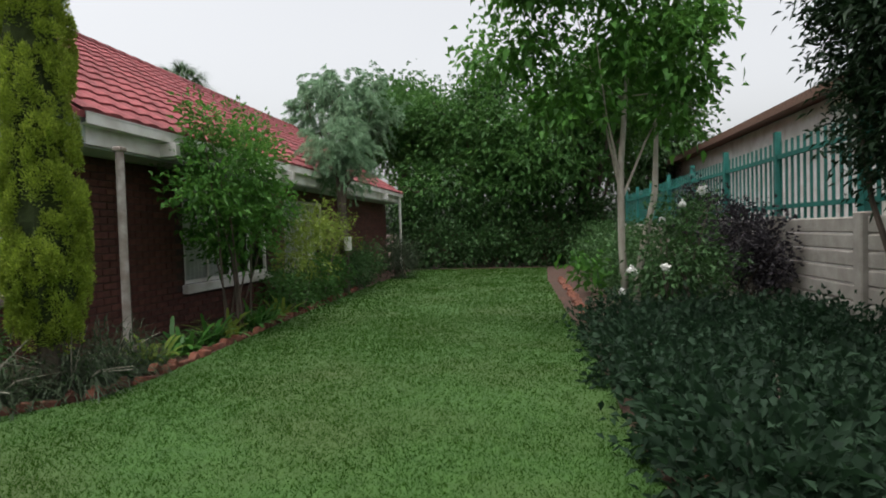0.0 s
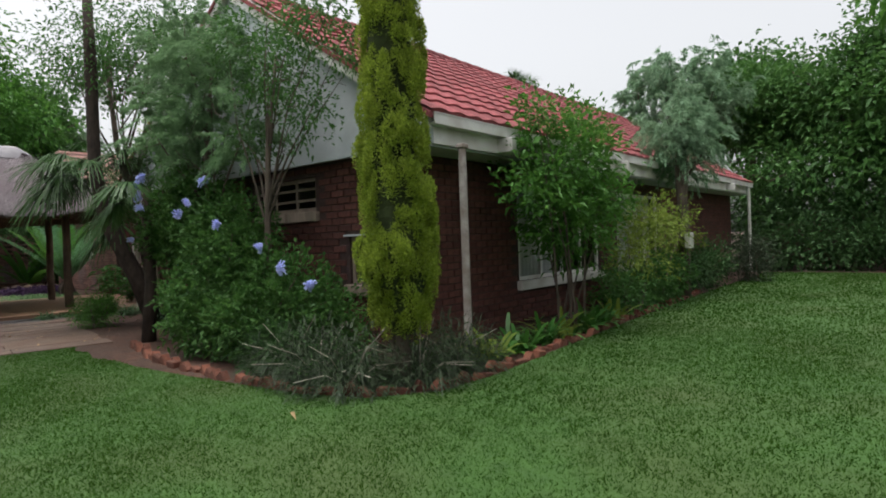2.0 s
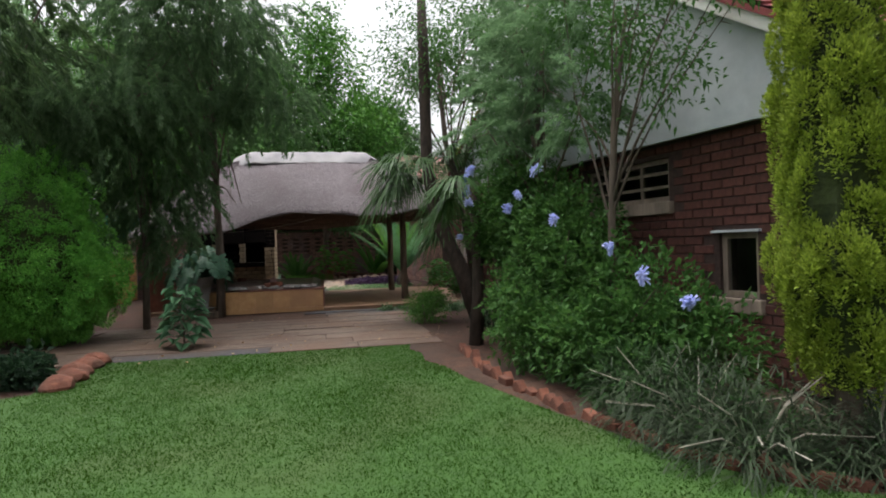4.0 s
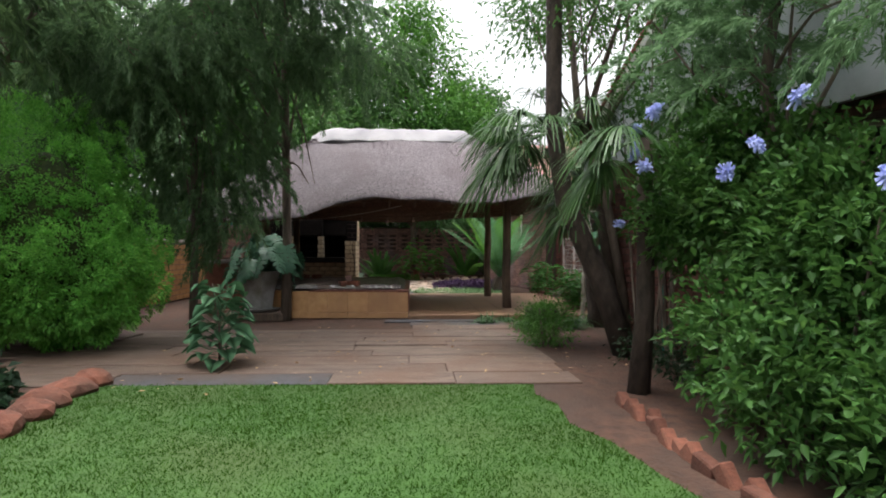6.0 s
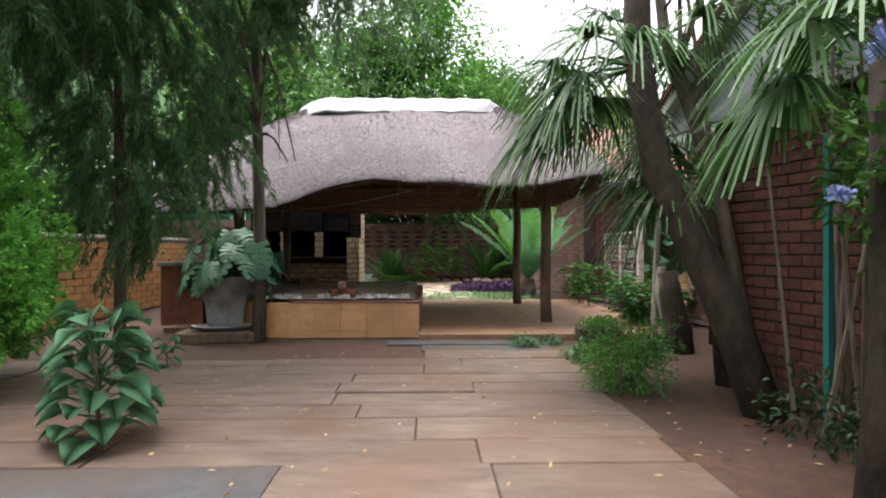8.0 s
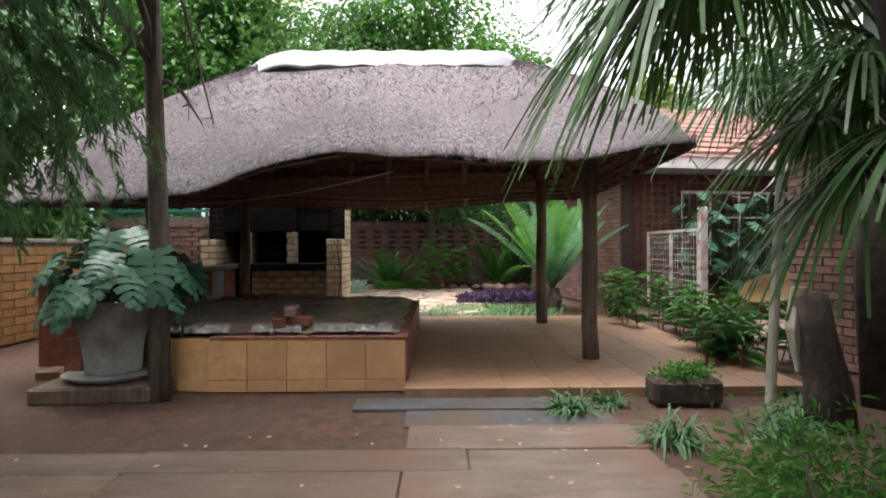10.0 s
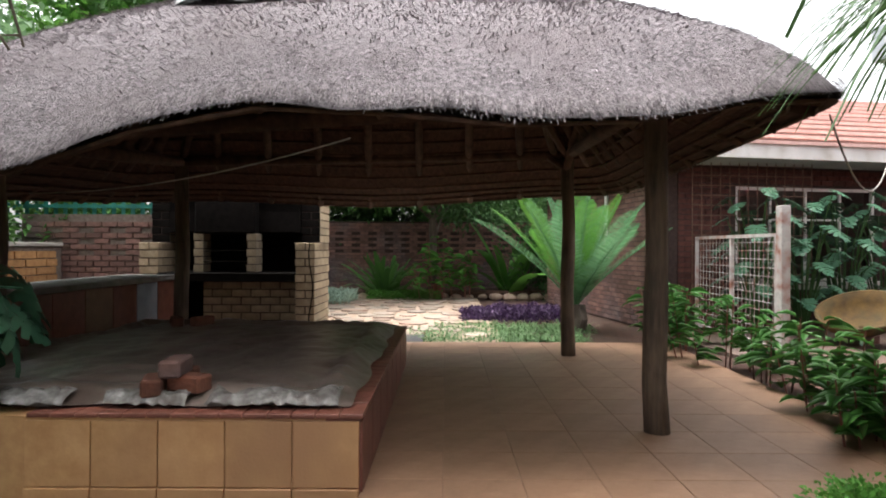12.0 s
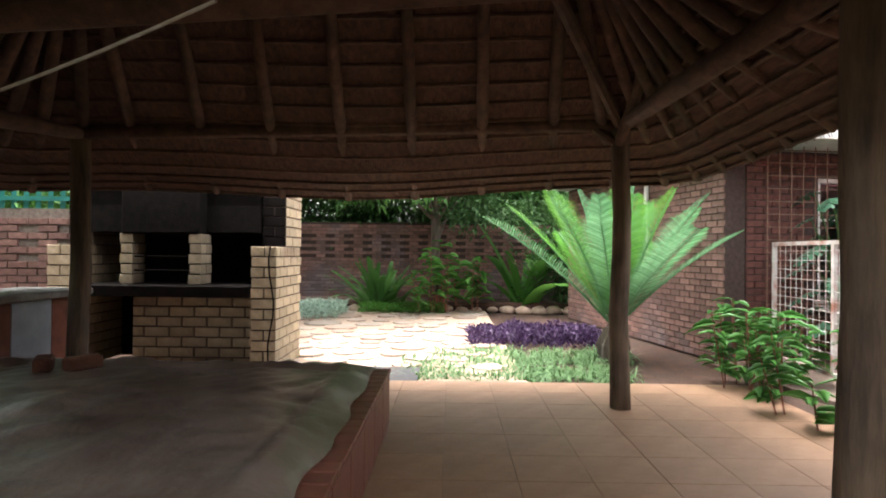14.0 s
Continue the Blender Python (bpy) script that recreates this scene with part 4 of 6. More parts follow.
def pier(parent, u0, u1, v0, v1, z0, z1, mat=None, single=40, front=None):
    """A square brick pier: core and bricks on the faces that show."""
    core = part("pier", boxbm(u0 + 0.012, u1, -v1 + 0.012, -v0 - 0.012, z0, z1), M_MORTARD, parent)
    wall_bricks(core, front or mat or M_YELLOW, (u0 + 0.012, -v1, z0 + 0.006), (0, 1, 0), v1 - v0, 0, z1 - z0, out=(-1, 0, 0), brick=(0.262, 0.098), joint=0.012, single=single)
    wall_bricks(core, mat or M_YELLOW, (u0, -v1 + 0.012, z0 + 0.006), (1, 0, 0), u1 - u0, 0, z1 - z0, out=(0, -1, 0), brick=(0.262, 0.098), joint=0.012, single=single)
    return core


pier(bbq, 0, 1.0, -0.27, 0.0, 0, 1.32)
pier(bbq, 0.35, 1.0, -0.27, 0.0, 1.32, 2.3, front=M_SOOTSHADE)
pier(bbq, 0, 1.0, -2.42, -2.15, 0, 1.32)
pier(bbq, 0.35, 1.0, -2.42, -2.15, 1.32, 2.3, M_SOOTSHADE_BRICK, front=M_SOOTSHADE)
# shelf colour holds deep shade as well as soot
part("shelf", boxbm(-0.06, 0.95, 0.272, 2.148, 0.78, 0.9, bevel=0.01), M_SOOTSHADE, bbq, "grey concrete shelf blackened for soot and deep shade")
# base wall: the darker brick colour stands for shade under the shelf
pier(bbq, 0.22, 0.9, -1.62, -0.27, 0, 0.77, M_SOOTSHADE_BRICK)
# dark panel added between hood and piers to stand for deep shade
part("shade_panel", boxbm(0.3, 0.36, 0.272, 2.148, 1.46, 2.3, bevel=0.01), M_SOOTSHADE, bbq, "near-black panel added across the flue front for its deep shade")
part("back_wall", boxbm(0.95, 1.05, 0.272, 2.148, 0, 2.3), M_SOOTSHADE, bbq, "soot-blackened back wall")
pier(bbq, 0.12, 0.4, -0.98, -0.84, 0.9, 1.42, M_SOOTSHADE_BRICK, single=10)
pier(bbq, 0.12, 0.4, -1.72, -1.58, 0.9, 1.42, M_SOOTSHADE_BRICK, single=10)
part("hood", boxbm(0.1, 0.94, 0.86, 1.7, 1.44, 2.3, bevel=0.02), M_SOOTSHADE, bbq, "black sheet-metal hood")
part("lintel", boxbm(0.3, 0.94, 0.272, 2.148, 1.75, 1.98, bevel=0.01), M_SOOTSHADE, bbq)
for z in (1.05, 1.2):
    part("grill_bar", tubebm([(0.16, 0.95, z), (0.16, 1.62, z)], [0.01, 0.01]), M_SOOTSHADE, bbq)
part("cable", tubebm([(-0.012, 0.05 + 0.03 * math.sin(i), 0.0 + 1.32 * i / 9) for i in range(10)], [0.008] * 10, 6), M_SOOTSHADE, bbq)

# side counter
ctr = thing("side_counter", W(-0.2, -4.85, 0.06), TURN, "tiled masonry counter with a concrete top", "counter")
part("body", boxbm(0, 3.75, 0.02, 0.62, 0, 0.83), M_REDTILE, ctr)
for i, c in enumerate((M_REDTILE, M_TERRA, M_REDTILE, M_REDTILE, M_TERRA, M_REDTILE, M_BLUETILE, M_REDTILE)):
    part("panel", boxbm(i * 0.47 + 0.004, i * 0.47 + 0.466, 0, 0.02, 0.02, 0.82, bevel=0.003), c, ctr)
part("worktop", boxbm(-0.04, 3.8, -0.05, 0.66, 0.832, 0.89, bevel=0.01), M_SLABC, ctr, "worn grey concrete worktop")

# cable hung under the thatch
cb = thing("hanging_cable", W(0.0, -3.45, 1.68), TURN, "thin pale cable hanging in a slack curve", "cable")
part("wire", tubebm([(0.5 - 1.08 * t, 1.1 - 2.6 * t, 0.02 + 0.22 * t - 0.32 * t * (1 - t)) for t in [i / 14 for i in range(15)]], [0.005] * 15, 6), M_WIRE, cb)
cb = thing("hanging_cable", W(-0.62, 0.75, 2.05), TURN, "thin pale cable between the thatch and the house", "cable")
part("wire", tubebm([(3.0 * t, -2.6 * t, -1.6 * t * (1 - t) + 0.25 * t) for t in [i / 16 for i in range(17)]], [0.006] * 17, 6), M_WIRE, cb)

# ---- courtyard house wing beside the shelter ----
bm = bmesh.new()
wall_with_holes(bm, "y", -19.72, -19.5, 7.9, 12.2, 0, 2.62, [(8.9, 11.5, 0.78, 2.3)])
wall_c = structure("wall_courtyard", bm, M_MORTARD, "brown brick courtyard wall with a wide window", "wall")
wall_bricks(wall_c, M_BRICK, (-19.5, 7.9, 0.02), (0, 1, 0), 4.3, 0, 2.55, [(1.0, 3.6, 0.64, 2.28)], out=(1, 0, 0), single=60, near=(0.3, 1.2))
wall_w = structure("wall_west_wing", boxbm(-24.5, -19.5, 7.62, 7.886, 0, 2.62), M_MORTARD, "brown brick house wall beside a cycad", "wall")
wall_bricks(wall_w, M_BRICK2, (-24.5, 7.62, 0.02), (1, 0, 0), 5.0, 0, 2.55, out=(0, -1, 0), single=200, near=(4.6, 1.5))
wall_r = structure("wall_wing_south", boxbm(-14.64, -11.12, 7.014, 7.2, 0, 2.62), M_MORTARD, "brown brick house wall by the palms", "wall")
wall_bricks(wall_r, M_BRICK2, (-14.64, 7.014, 0.02), (1, 0, 0), 3.5, 0, 2.55, out=(0, -1, 0), single=150, near=(0.4, 1.3))
wall_q = structure("wall_wing_west", boxbm(-14.64, -14.44, 7.2, 12.2, 0, 2.62), M_MORTARD, "brown brick wall of the courtyard", "wall")
wall_bricks(wall_q, M_BRICK2, (-14.64, 7.014, 0.02), (0, 1, 0), 5.0, 0, 2.55, out=(-1, 0, 0), single=60, near=(0.2, 1.3))
structure("wall_wing_north", boxbm(-19.72, -11.12, 12.2, 12.4, 0, 2.62), M_BRICK, "plain brick wall", "wall")
window("window_5", (-19.52, 8.9, 0.78), 90, 2.6, 1.52, 4, (1.0,), "wide white steel window with plants before it", 0.0)
# added wall behind the courtyard window, its dimness painted in
structure("wall_dim_room", boxbm(-22.5, -22.4, 7.9, 12.2, 0, 2.62), M_DARKROOM, "added back wall of a room, coloured dark for dimness", "wall")
bm = bmesh.new()
box(bm, -24.6, -18.75, 7.2, 13.0, 2.62, 2.66)
structure("soffit_wing", bm, M_GABLE, "pale soffit over the courtyard window", "soffit")
structure("fascia_wing", boxbm(-18.75, -18.7, 7.2, 13.0, 2.62, 2.86, bevel=0.005), M_WHITE, "white fascia board", "trim")
structure("fascia_wing_south", boxbm(-24.6, -18.75, 7.15, 7.2, 2.62, 2.86, bevel=0.005), M_WHITE, "white fascia board", "trim")
rw = tagged(new("roof_wing"), "faded pink tile roof of the back wing", "roof", kind="structure")
bm = bmesh.new()
for i in range(11):
    x0 = -18.66 - i * 0.36
    z0 = 2.88 + i * 0.17
    box(bm, x0 - 0.4, x0, 7.1, 16.0, z0 - 0.05, z0)
part("tile_courses", bm, M_TILEP, rw)
bm = bmesh.new()
box(bm, -14.7, -11.0, 6.4, 12.5, 2.62, 2.86)
structure("roof_wing_flat", bm, M_GABLE, "grey-white roof edge over the wing", "roof")
ch = thing("chimney", (-23.5, 12.6, 3.9), 0, "pale brick chimney with a cowl", "chimney")
part("stack", boxbm(-0.4, 0.4, -0.3, 0.3, -1.2, 1.1, bevel=0.02), M_BRICK2, ch)
part("cowl", tubebm([(0, 0, 1.1), (0, 0, 1.4)], [0.12, 0.12]), M_RUST, ch)
wp = thing("wall_pipe", (-21.3, 7.57, 0), 0, "white downpipe on a brick wall", "pipe")
part("pipe", tubebm([(0, 0, 1.2), (0, 0, 2.62)], [0.035, 0.035]), M_WHITE, wp)
part("spout", boxbm(-0.09, 0.05, -0.06, 0.04, 1.13, 1.2, bevel=0.01), M_WHITE, wp)

# gate of welded mesh and its post
gate = thing("mesh_gate", W(2.58, 2.33, 0.06), TURN, "peeling white steel gate filled with square welded mesh", "gate")
part("gate_post", boxbm(-0.06, 0.06, -0.05, 0.05, 0, 1.72, bevel=0.006), M_PAINTM, gate)
for a in (((0.1, 0.14), (0.1, 1.42)), ((1.15, 1.19), (0.1, 1.42)), ((2.2, 2.24), (0.1, 1.42))):
    part("upright", boxbm(a[0][0], a[0][1], -0.02, 0.02, a[1][0], a[1][1]), M_PAINTM, gate)
for z in (0.1, 1.38):
    part("rail", boxbm(0.1, 2.24, -0.02, 0.02, z, z + 0.04), M_PAINTM, gate)
for i in range(1, 22):
    part("mesh_wire", tubebm([(0.1 + i * 0.1, 0, 0.12), (0.1 + i * 0.1, 0, 1.4)], [0.0036, 0.0036], 5), M_PAINTM, gate)
for i in range(1, 13):
    part("mesh_wire", tubebm([(0.12, 0.006, 0.12 + i * 0.1), (2.22, 0.006, 0.12 + i * 0.1)], [0.0036, 0.0036], 5), M_PAINTM, gate)
fence = thing("wire_fence", W(4.9, 2.3, 0.06), TURN, "rusty tall square-mesh wire fence panel", "fence")
for i in range(14):
    part("mesh_wire", tubebm([(i * 0.02, -0.15 * i, 0), (i * 0.02, -0.15 * i, 2.55)], [0.006, 0.006], 5), M_RUST, fence)
for i in range(17):
    part("mesh_wire", tubebm([(0, 0, 0.1 + i * 0.15), (0.26, -1.95, 0.1 + i * 0.15)], [0.006, 0.006], 5), M_RUST, fence)
bl = thing("fire_bowl", (-17.9, 9.6, 0.12), 20, "big rusty orange shallow bowl tilted on bricks", "bowl")
bm = bmesh.new()
prev = None
for r, z in ((0.05, 0.0), (0.3, 0.06), (0.46, 0.2), (0.53, 0.36), (0.5, 0.36), (0.43, 0.21), (0.28, 0.1), (0.03, 0.05)):
    ring = [bm.verts.new((r * math.cos(2 * math.pi * i / 32), r * math.sin(2 * math.pi * i / 32), z + 0.25 * r * math.cos(2 * math.pi * i / 32))) for i in range(32)]
    if prev:
        for i in range(32):
            bm.faces.new((prev[i], prev[(i + 1) % 32], ring[(i + 1) % 32], ring[i]))
    prev = ring
bm.transform(Matrix.Rotation(radians(-20), 4, "Z") @ Matrix.Translation((0, 0, 0.1)) @ Matrix.Rotation(radians(34), 4, Vector((0.7, 0.7, 0))))
part("bowl", bm, M_COPPER, bl, smooth=True)
part("support", boxbm(-0.14, 0.14, -0.2, 0.2, -0.12, 0.03, bevel=0.01), M_BRICK2, bl)
structure("courtyard_paving", boxbm(-19.5, -14.64, 7.35, 12.2, -0.01, 0.04), M_SLEEPER, "worn dark courtyard paving", "paving")

# ---- flagstone patio and back garden ----
pt = tagged(new("patio"), "round sandstone stepping flags set in pale grit", "paving", kind="structure")
pt.location, pt.rotation_euler = P0, (0, 0, radians(TURN))
part("grit", boxbm(3.75, 11.6, 0.6, 5.2, -0.02, 0.035), M_STONE, pt)
spots = []
for _ in range(2500):
    u, v, r = random.uniform(4.6, 11.3), random.uniform(-4.9, -0.9), random.uniform(0.16, 0.36)
    if all(math.hypot(u - a, v - b) > r + c - 0.015 for a, b, c in spots):
        spots.append((u, v, r))
for u, v, r in spots:
    bm = bmesh.new()
    n = 12
    ph = random.random() * 6
    rr = [r * (1 + 0.1 * noise.noise(Vector((u + math.cos(2 * math.pi * i / n) * 2, v + math.sin(2 * math.pi * i / n) * 2, ph)))) for i in range(n)]
    h = random.uniform(0.05, 0.068)
    lo = [bm.verts.new((u + rr[i] * math.cos(2 * math.pi * i / n), -v + rr[i] * math.sin(2 * math.pi * i / n), 0.0)) for i in range(n)]
    hi = [bm.verts.new((u + (rr[i] - 0.012) * math.cos(2 * math.pi * i / n), -v + (rr[i] - 0.012) * math.sin(2 * math.pi * i / n), h)) for i in range(n)]
    bm.faces.new(hi)
    for i in range(n):
        bm.faces.new((lo[i], lo[(i + 1) % n], hi[(i + 1) % n], hi[i]))
    part("flagstone", bm, M_FLAG, pt)
for i in range(6):
    part("slab", boxbm(3.76, 4.5, 1.7 + i * 0.6, 2.28 + i * 0.6, 0.0, 0.06, bevel=0.006), M_BLUESLAB, pt)

bwl = structure("wall_back", part("x_", boxbm(0, 0.2, 0, 14, 0, 2.05), M_MORTARD).data, M_MORTARD, "brown brick back wall pierced with a pattern of gaps", "wall")
bpy.data.objects.remove(bpy.data.objects["x_"])
bwl.location, bwl.rotation_euler = W(12.6, 5, 0), (0, 0, radians(TURN))
wall_bricks(bwl, M_BRICK2, (0, 0, 0.02), (0, 1, 0), 14, 0, 2.0, out=(-1, 0, 0), depth=0.03, single=150, near=(6.2, 1.5),
            gaps=lambda r, s, z: 1.1 < z < 1.8 and r % 2 == 0 and int(s / 0.232) % 2 == 0)
lw = structure("wall_left", part("x_", boxbm(-12, 4.6, 0, 0.22, 0, 1.3), M_MORTAR).data, M_MORTAR, "orange-brown brick boundary wall", "wall")
bpy.data.objects.remove(bpy.data.objects["x_"])
lw.location, lw.rotation_euler = W(0, -7.0, 0), (0, 0, radians(TURN))
wall_bricks(lw, M_BRICK3, (-12, 0, 0.02), (1, 0, 0), 16.5, 0, 1.3, out=(0, -1, 0), single=200, near=(11.0, 0.7), brick=(0.4, 0.1), joint=0.012)
part("coping", boxbm(-12, 4.6, -0.03, 0.25, 1.302, 1.36, bevel=0.008), M_CONC, lw)
lb = structure("wall_left_back", part("x_", boxbm(0, 0.2, 0, 2.0, 0, 1.78), M_MORTAR).data, M_MORTAR, "brown and blue-grey brick wall pierced with gaps", "wall")
bpy.data.objects.remove(bpy.data.objects["x_"])
lb.location, lb.rotation_euler = W(4.7, -5.65, 0), (0, 0, radians(TURN))
wall_bricks(lb, M_BRICK2, (0, 0, 0.02), (0, 1, 0), 2.0, 0, 1.7, out=(-1, 0, 0), depth=0.03, single=100, near=(0.3, 1.3), gaps=lambda r, s, z: 1.0 < z < 1.6 and r % 2 == 0 and int(s / 0.232) % 2 == 0)
p2 = thing("palisade_fence", W(4.8, -5.6, 1.78), TURN, "green steel palisade fence behind the brick wall", "fence")
for z in (0.1, 0.5):
    part("rail", boxbm(-0.02, 0.02, 0, 3.2, z, z + 0.05), M_GREENP, p2)
for i in range(22):
    ob = new("picket", pk)
    ob.parent, ob.location, ob.scale = p2, (0.02, 0.05 + i * 0.145, -0.05), (1, 1, 0.75)
BACKHEDGE = lambda: shrub("tall_back_hedge", W(13.6, -1.0, 0), [(0.3 * v, v, z, 0.9, 1.2, 0.9) for v in np.arange(-6, 6.5, 1.2) for z in (1.6, 2.8, 3.9)], 1500, 12, 0.16, (0.16, 0.075), F_MID, "tall leafy hedge behind the back wall", "hedge", 14)
# wall added to block the sky that showed through the courtyard window
structure("wall_dim_side", boxbm(-22.5, -19.73, 12.2, 12.3, 0, 2.62), M_DARKROOM, "added room side wall that shuts out the sky behind a window", "wall")

# ---- plants ----


def shrub(name, base, blobs, clumps, per, spread, size, mat, label, category="shrub", stems=6, way=(0.9, 0.5), shell=0.45, group="", bark=None, lift=0.15, droop=0.2):
    """A bush: thin stems from the ground and a mass of small leaves in clumps. Blobs are local: place and half sizes."""
    ob = thing(name, base, 0, label, category, group)
    bl = np.asarray(blobs, float)
    for i in range(stems):
        b = bl[i % len(bl)]
        a = random.uniform(0, 6.28)
        r = 0.1 + 0.08 * random.random()
        s = Vector((r * math.cos(a) + b[0] * 0.3, r * math.sin(a) + b[1] * 0.3, -0.03))
        e = Vector(b[:3]) + Vector((random.uniform(-0.6, 0.6) * b[3], random.uniform(-0.6, 0.6) * b[4], random.uniform(0.0, 0.6) * b[5]))
        m_ = s.lerp(e, 0.5) + Vector((random.uniform(-0.08, 0.08), random.uniform(-0.08, 0.08), 0.05))
        part("stem", tubebm([s, m_, e], [0.016, 0.011, 0.005], 5), bark or M_BARK, ob)
    p, o = cloud(bl, clumps, per, spread, shell)
    p[:, 2] = np.maximum(p[:, 2], 0.02 - base[2])
    w = o * way[0] + rng.normal(0, way[1], p.shape) + np.array([0, 0, lift])
    part("leaves", leaves(p, w, *size, droop=droop), mat, ob)
    return ob


def sprays(starts, ways, length, drop, per, jitter=0.03):
    """Places and ways of needles along thin branchlets that set out one way and hang down."""
    n = len(starts)
    ln = length * rng.uniform(0.5, 1.3, n)
    w = unit(ways)
    t = rng.uniform(0.05, 1, (n, per))
    p = starts[:, None] + w[:, None] * (ln[:, None] * t)[..., None]
    p[..., 2] -= drop * ln[:, None] * t ** 2
    tan = np.repeat(w[:, None], per, 1).copy()
    tan[..., 2] -= 2 * drop * t
    p = p + rng.normal(0, jitter, p.shape) * (1.15 - t)[..., None]
    d = unit(tan) + rng.normal(0, 0.42, p.shape)
    return p.reshape(-1, 3), d.reshape(-1, 3)


def tree(name, base, trunk, radii, limbs, blobs, clumps, per, spread, size, mat, label, bark=None, way=(0.7, 0.6), shell=0.5, lift=0.0, droop=0.3, hang=None):
    """A tree: a tapered trunk, limbs to its masses of leaves, and a crown of small leaves in clumps."""
    ob = thing(name, base, 0, label, "tree")
    bark = bark or M_BARK
    part("trunk", tubebm(trunk, radii, 10, 0.2), bark, ob, smooth=True)
    bl = np.asarray(blobs, float)
    for i in range(limbs):
        b = bl[i % len(bl)]
        k = random.randint(max(1, len(trunk) - 2), len(trunk) - 1)
        s = Vector(trunk[k]).lerp(Vector(trunk[k - 1]), random.random())
        e = Vector(b[:3]) + Vector((random.uniform(-0.7, 0.7) * b[3], random.uniform(-0.7, 0.7) * b[4], random.uniform(-0.4, 0.6) * b[5]))
        m_ = s.lerp(e, 0.5) + Vector((random.uniform(-0.15, 0.15), random.uniform(-0.15, 0.15), random.uniform(0, 0.2)))
        r = radii[k] * 0.5
        bm = bmesh.new()
        tube(bm, [s, s.lerp(m_, 0.5) + Vector((0, 0, 0.05)), m_, e], [r, r * 0.75, r * 0.5, r * 0.18], 6)
        for _ in range(3):
            q = m_.lerp(e, random.random())
            tube(bm, [q, q + Vector((random.uniform(-1, 1) * b[3], random.uniform(-1, 1) * b[4], random.uniform(-0.3, 0.6) * b[5])) * 0.5], [r * 0.3, r * 0.08], 4)
        part("limb", bm, bark, ob)
    if hang:
        p, o = cloud(bl, clumps // 5, 5, spread, shell)
        p, w = sprays(p, o * [1, 1, 0.3] * way[0] + rng.normal(0, way[1], p.shape) + np.array([0, 0, lift]), hang[0], hang[1], per)
    else:
        p, o = cloud(bl, clumps, per, spread, shell)
        w = o * way[0] + rng.normal(0, way[1], p.shape) + np.array([0, 0, lift])
    part("crown", leaves(p, w, *size, droop=droop), mat, ob)
    return ob


def tuft(name, base, n, length, width, droop, mat, label, spread=0.1, lean=0.5, group="", category="plant"):
    ob = thing(name, base, 0, label, category, group)
    p = np.column_stack([rng.normal(0, spread, n), rng.normal(0, spread, n), np.zeros(n)])
    w = np.column_stack([rng.normal(0, lean, n), rng.normal(0, lean, n), np.full(n, 1.0)]) + p * [2, 2, 0]
    part("leaves", arcs(p, w, length, width, droop, 5, 0.35), mat, ob)
    return ob


BACKHEDGE()

# golden column conifer
cy = thing("column_conifer", (-4.05, 3.85, 0), 0, "tall narrow golden-green conifer of upright curled sprays", "conifer")
part("trunk", tubebm([(0, 0, -0.05), (0, 0, 1.5), (0, 0, 5.0)], [0.08, 0.07, 0.03]), M_BARK, cy)


def cyr(z):
    return np.where(z < 1.0, 0.15 + 0.2 * np.clip((z - 0.35) / 0.6, 0, 1), 0.35 - 0.1 * (z - 1.0) / 2.4) * np.clip((6.2 - z) / 1.6, 0.05, 1)


# core added behind the sprays, its dark colour painting the shade between them
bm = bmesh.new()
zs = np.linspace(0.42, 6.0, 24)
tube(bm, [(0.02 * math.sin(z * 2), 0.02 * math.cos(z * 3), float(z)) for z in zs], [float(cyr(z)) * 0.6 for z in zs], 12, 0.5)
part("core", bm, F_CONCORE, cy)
nc, per = 900, 180
z = rng.uniform(0.45, 6.0, nc)
a = rng.uniform(0, 2 * np.pi, nc)
lump = np.array([noise.noise(Vector((math.cos(t) * 2.4, math.sin(t) * 2.4, h * 4.5))) for t, h in zip(a, z)])
r = cyr(z) * (0.78 + 0.26 * lump + rng.normal(0, 0.05, nc))
c = np.column_stack([r * np.cos(a), r * np.sin(a), z])
out = np.column_stack([np.cos(a), np.sin(a), np.full(nc, 0.35)])
d = unit(rng.normal(0, 1, (nc, per, 3)) + out[:, None] * 0.9)
rad = rng.uniform(0.045, 0.1, nc)[:, None, None]
pp = c[:, None] + d * rad * np.array([0.7, 0.7, 1.7]) * rng.uniform(0.7, 1.08, (nc, per, 1))
ww = d * 0.9 + np.array([0, 0, 0.7]) + rng.normal(0, 0.3, (nc, per, 3))
part("foliage", leaves(pp.reshape(-1, 3), ww.reshape(-1, 3), 0.027, 0.014, 0.4, 0.0), F_GOLD, cy)

# east bed along the house
shrub("citrus_bush", (-4.05, 6.9, 0), [(0, 0, 1.35, 0.6, 0.8, 0.55), (-0.05, 0.1, 2.15, 0.7, 1.0, 0.5), (0, 0.5, 2.6, 0.4, 0.45, 0.4), (0, -0.6, 2.55, 0.3, 0.3, 0.45), (0.1, -0.8, 1.75, 0.45, 0.5, 0.35), (0, 0.9, 1.7, 0.5, 0.5, 0.5)], 460, 14, 0.085, (0.095, 0.045), F_CITRUS, "fresh green leafy bush by a window", "bush", 10)
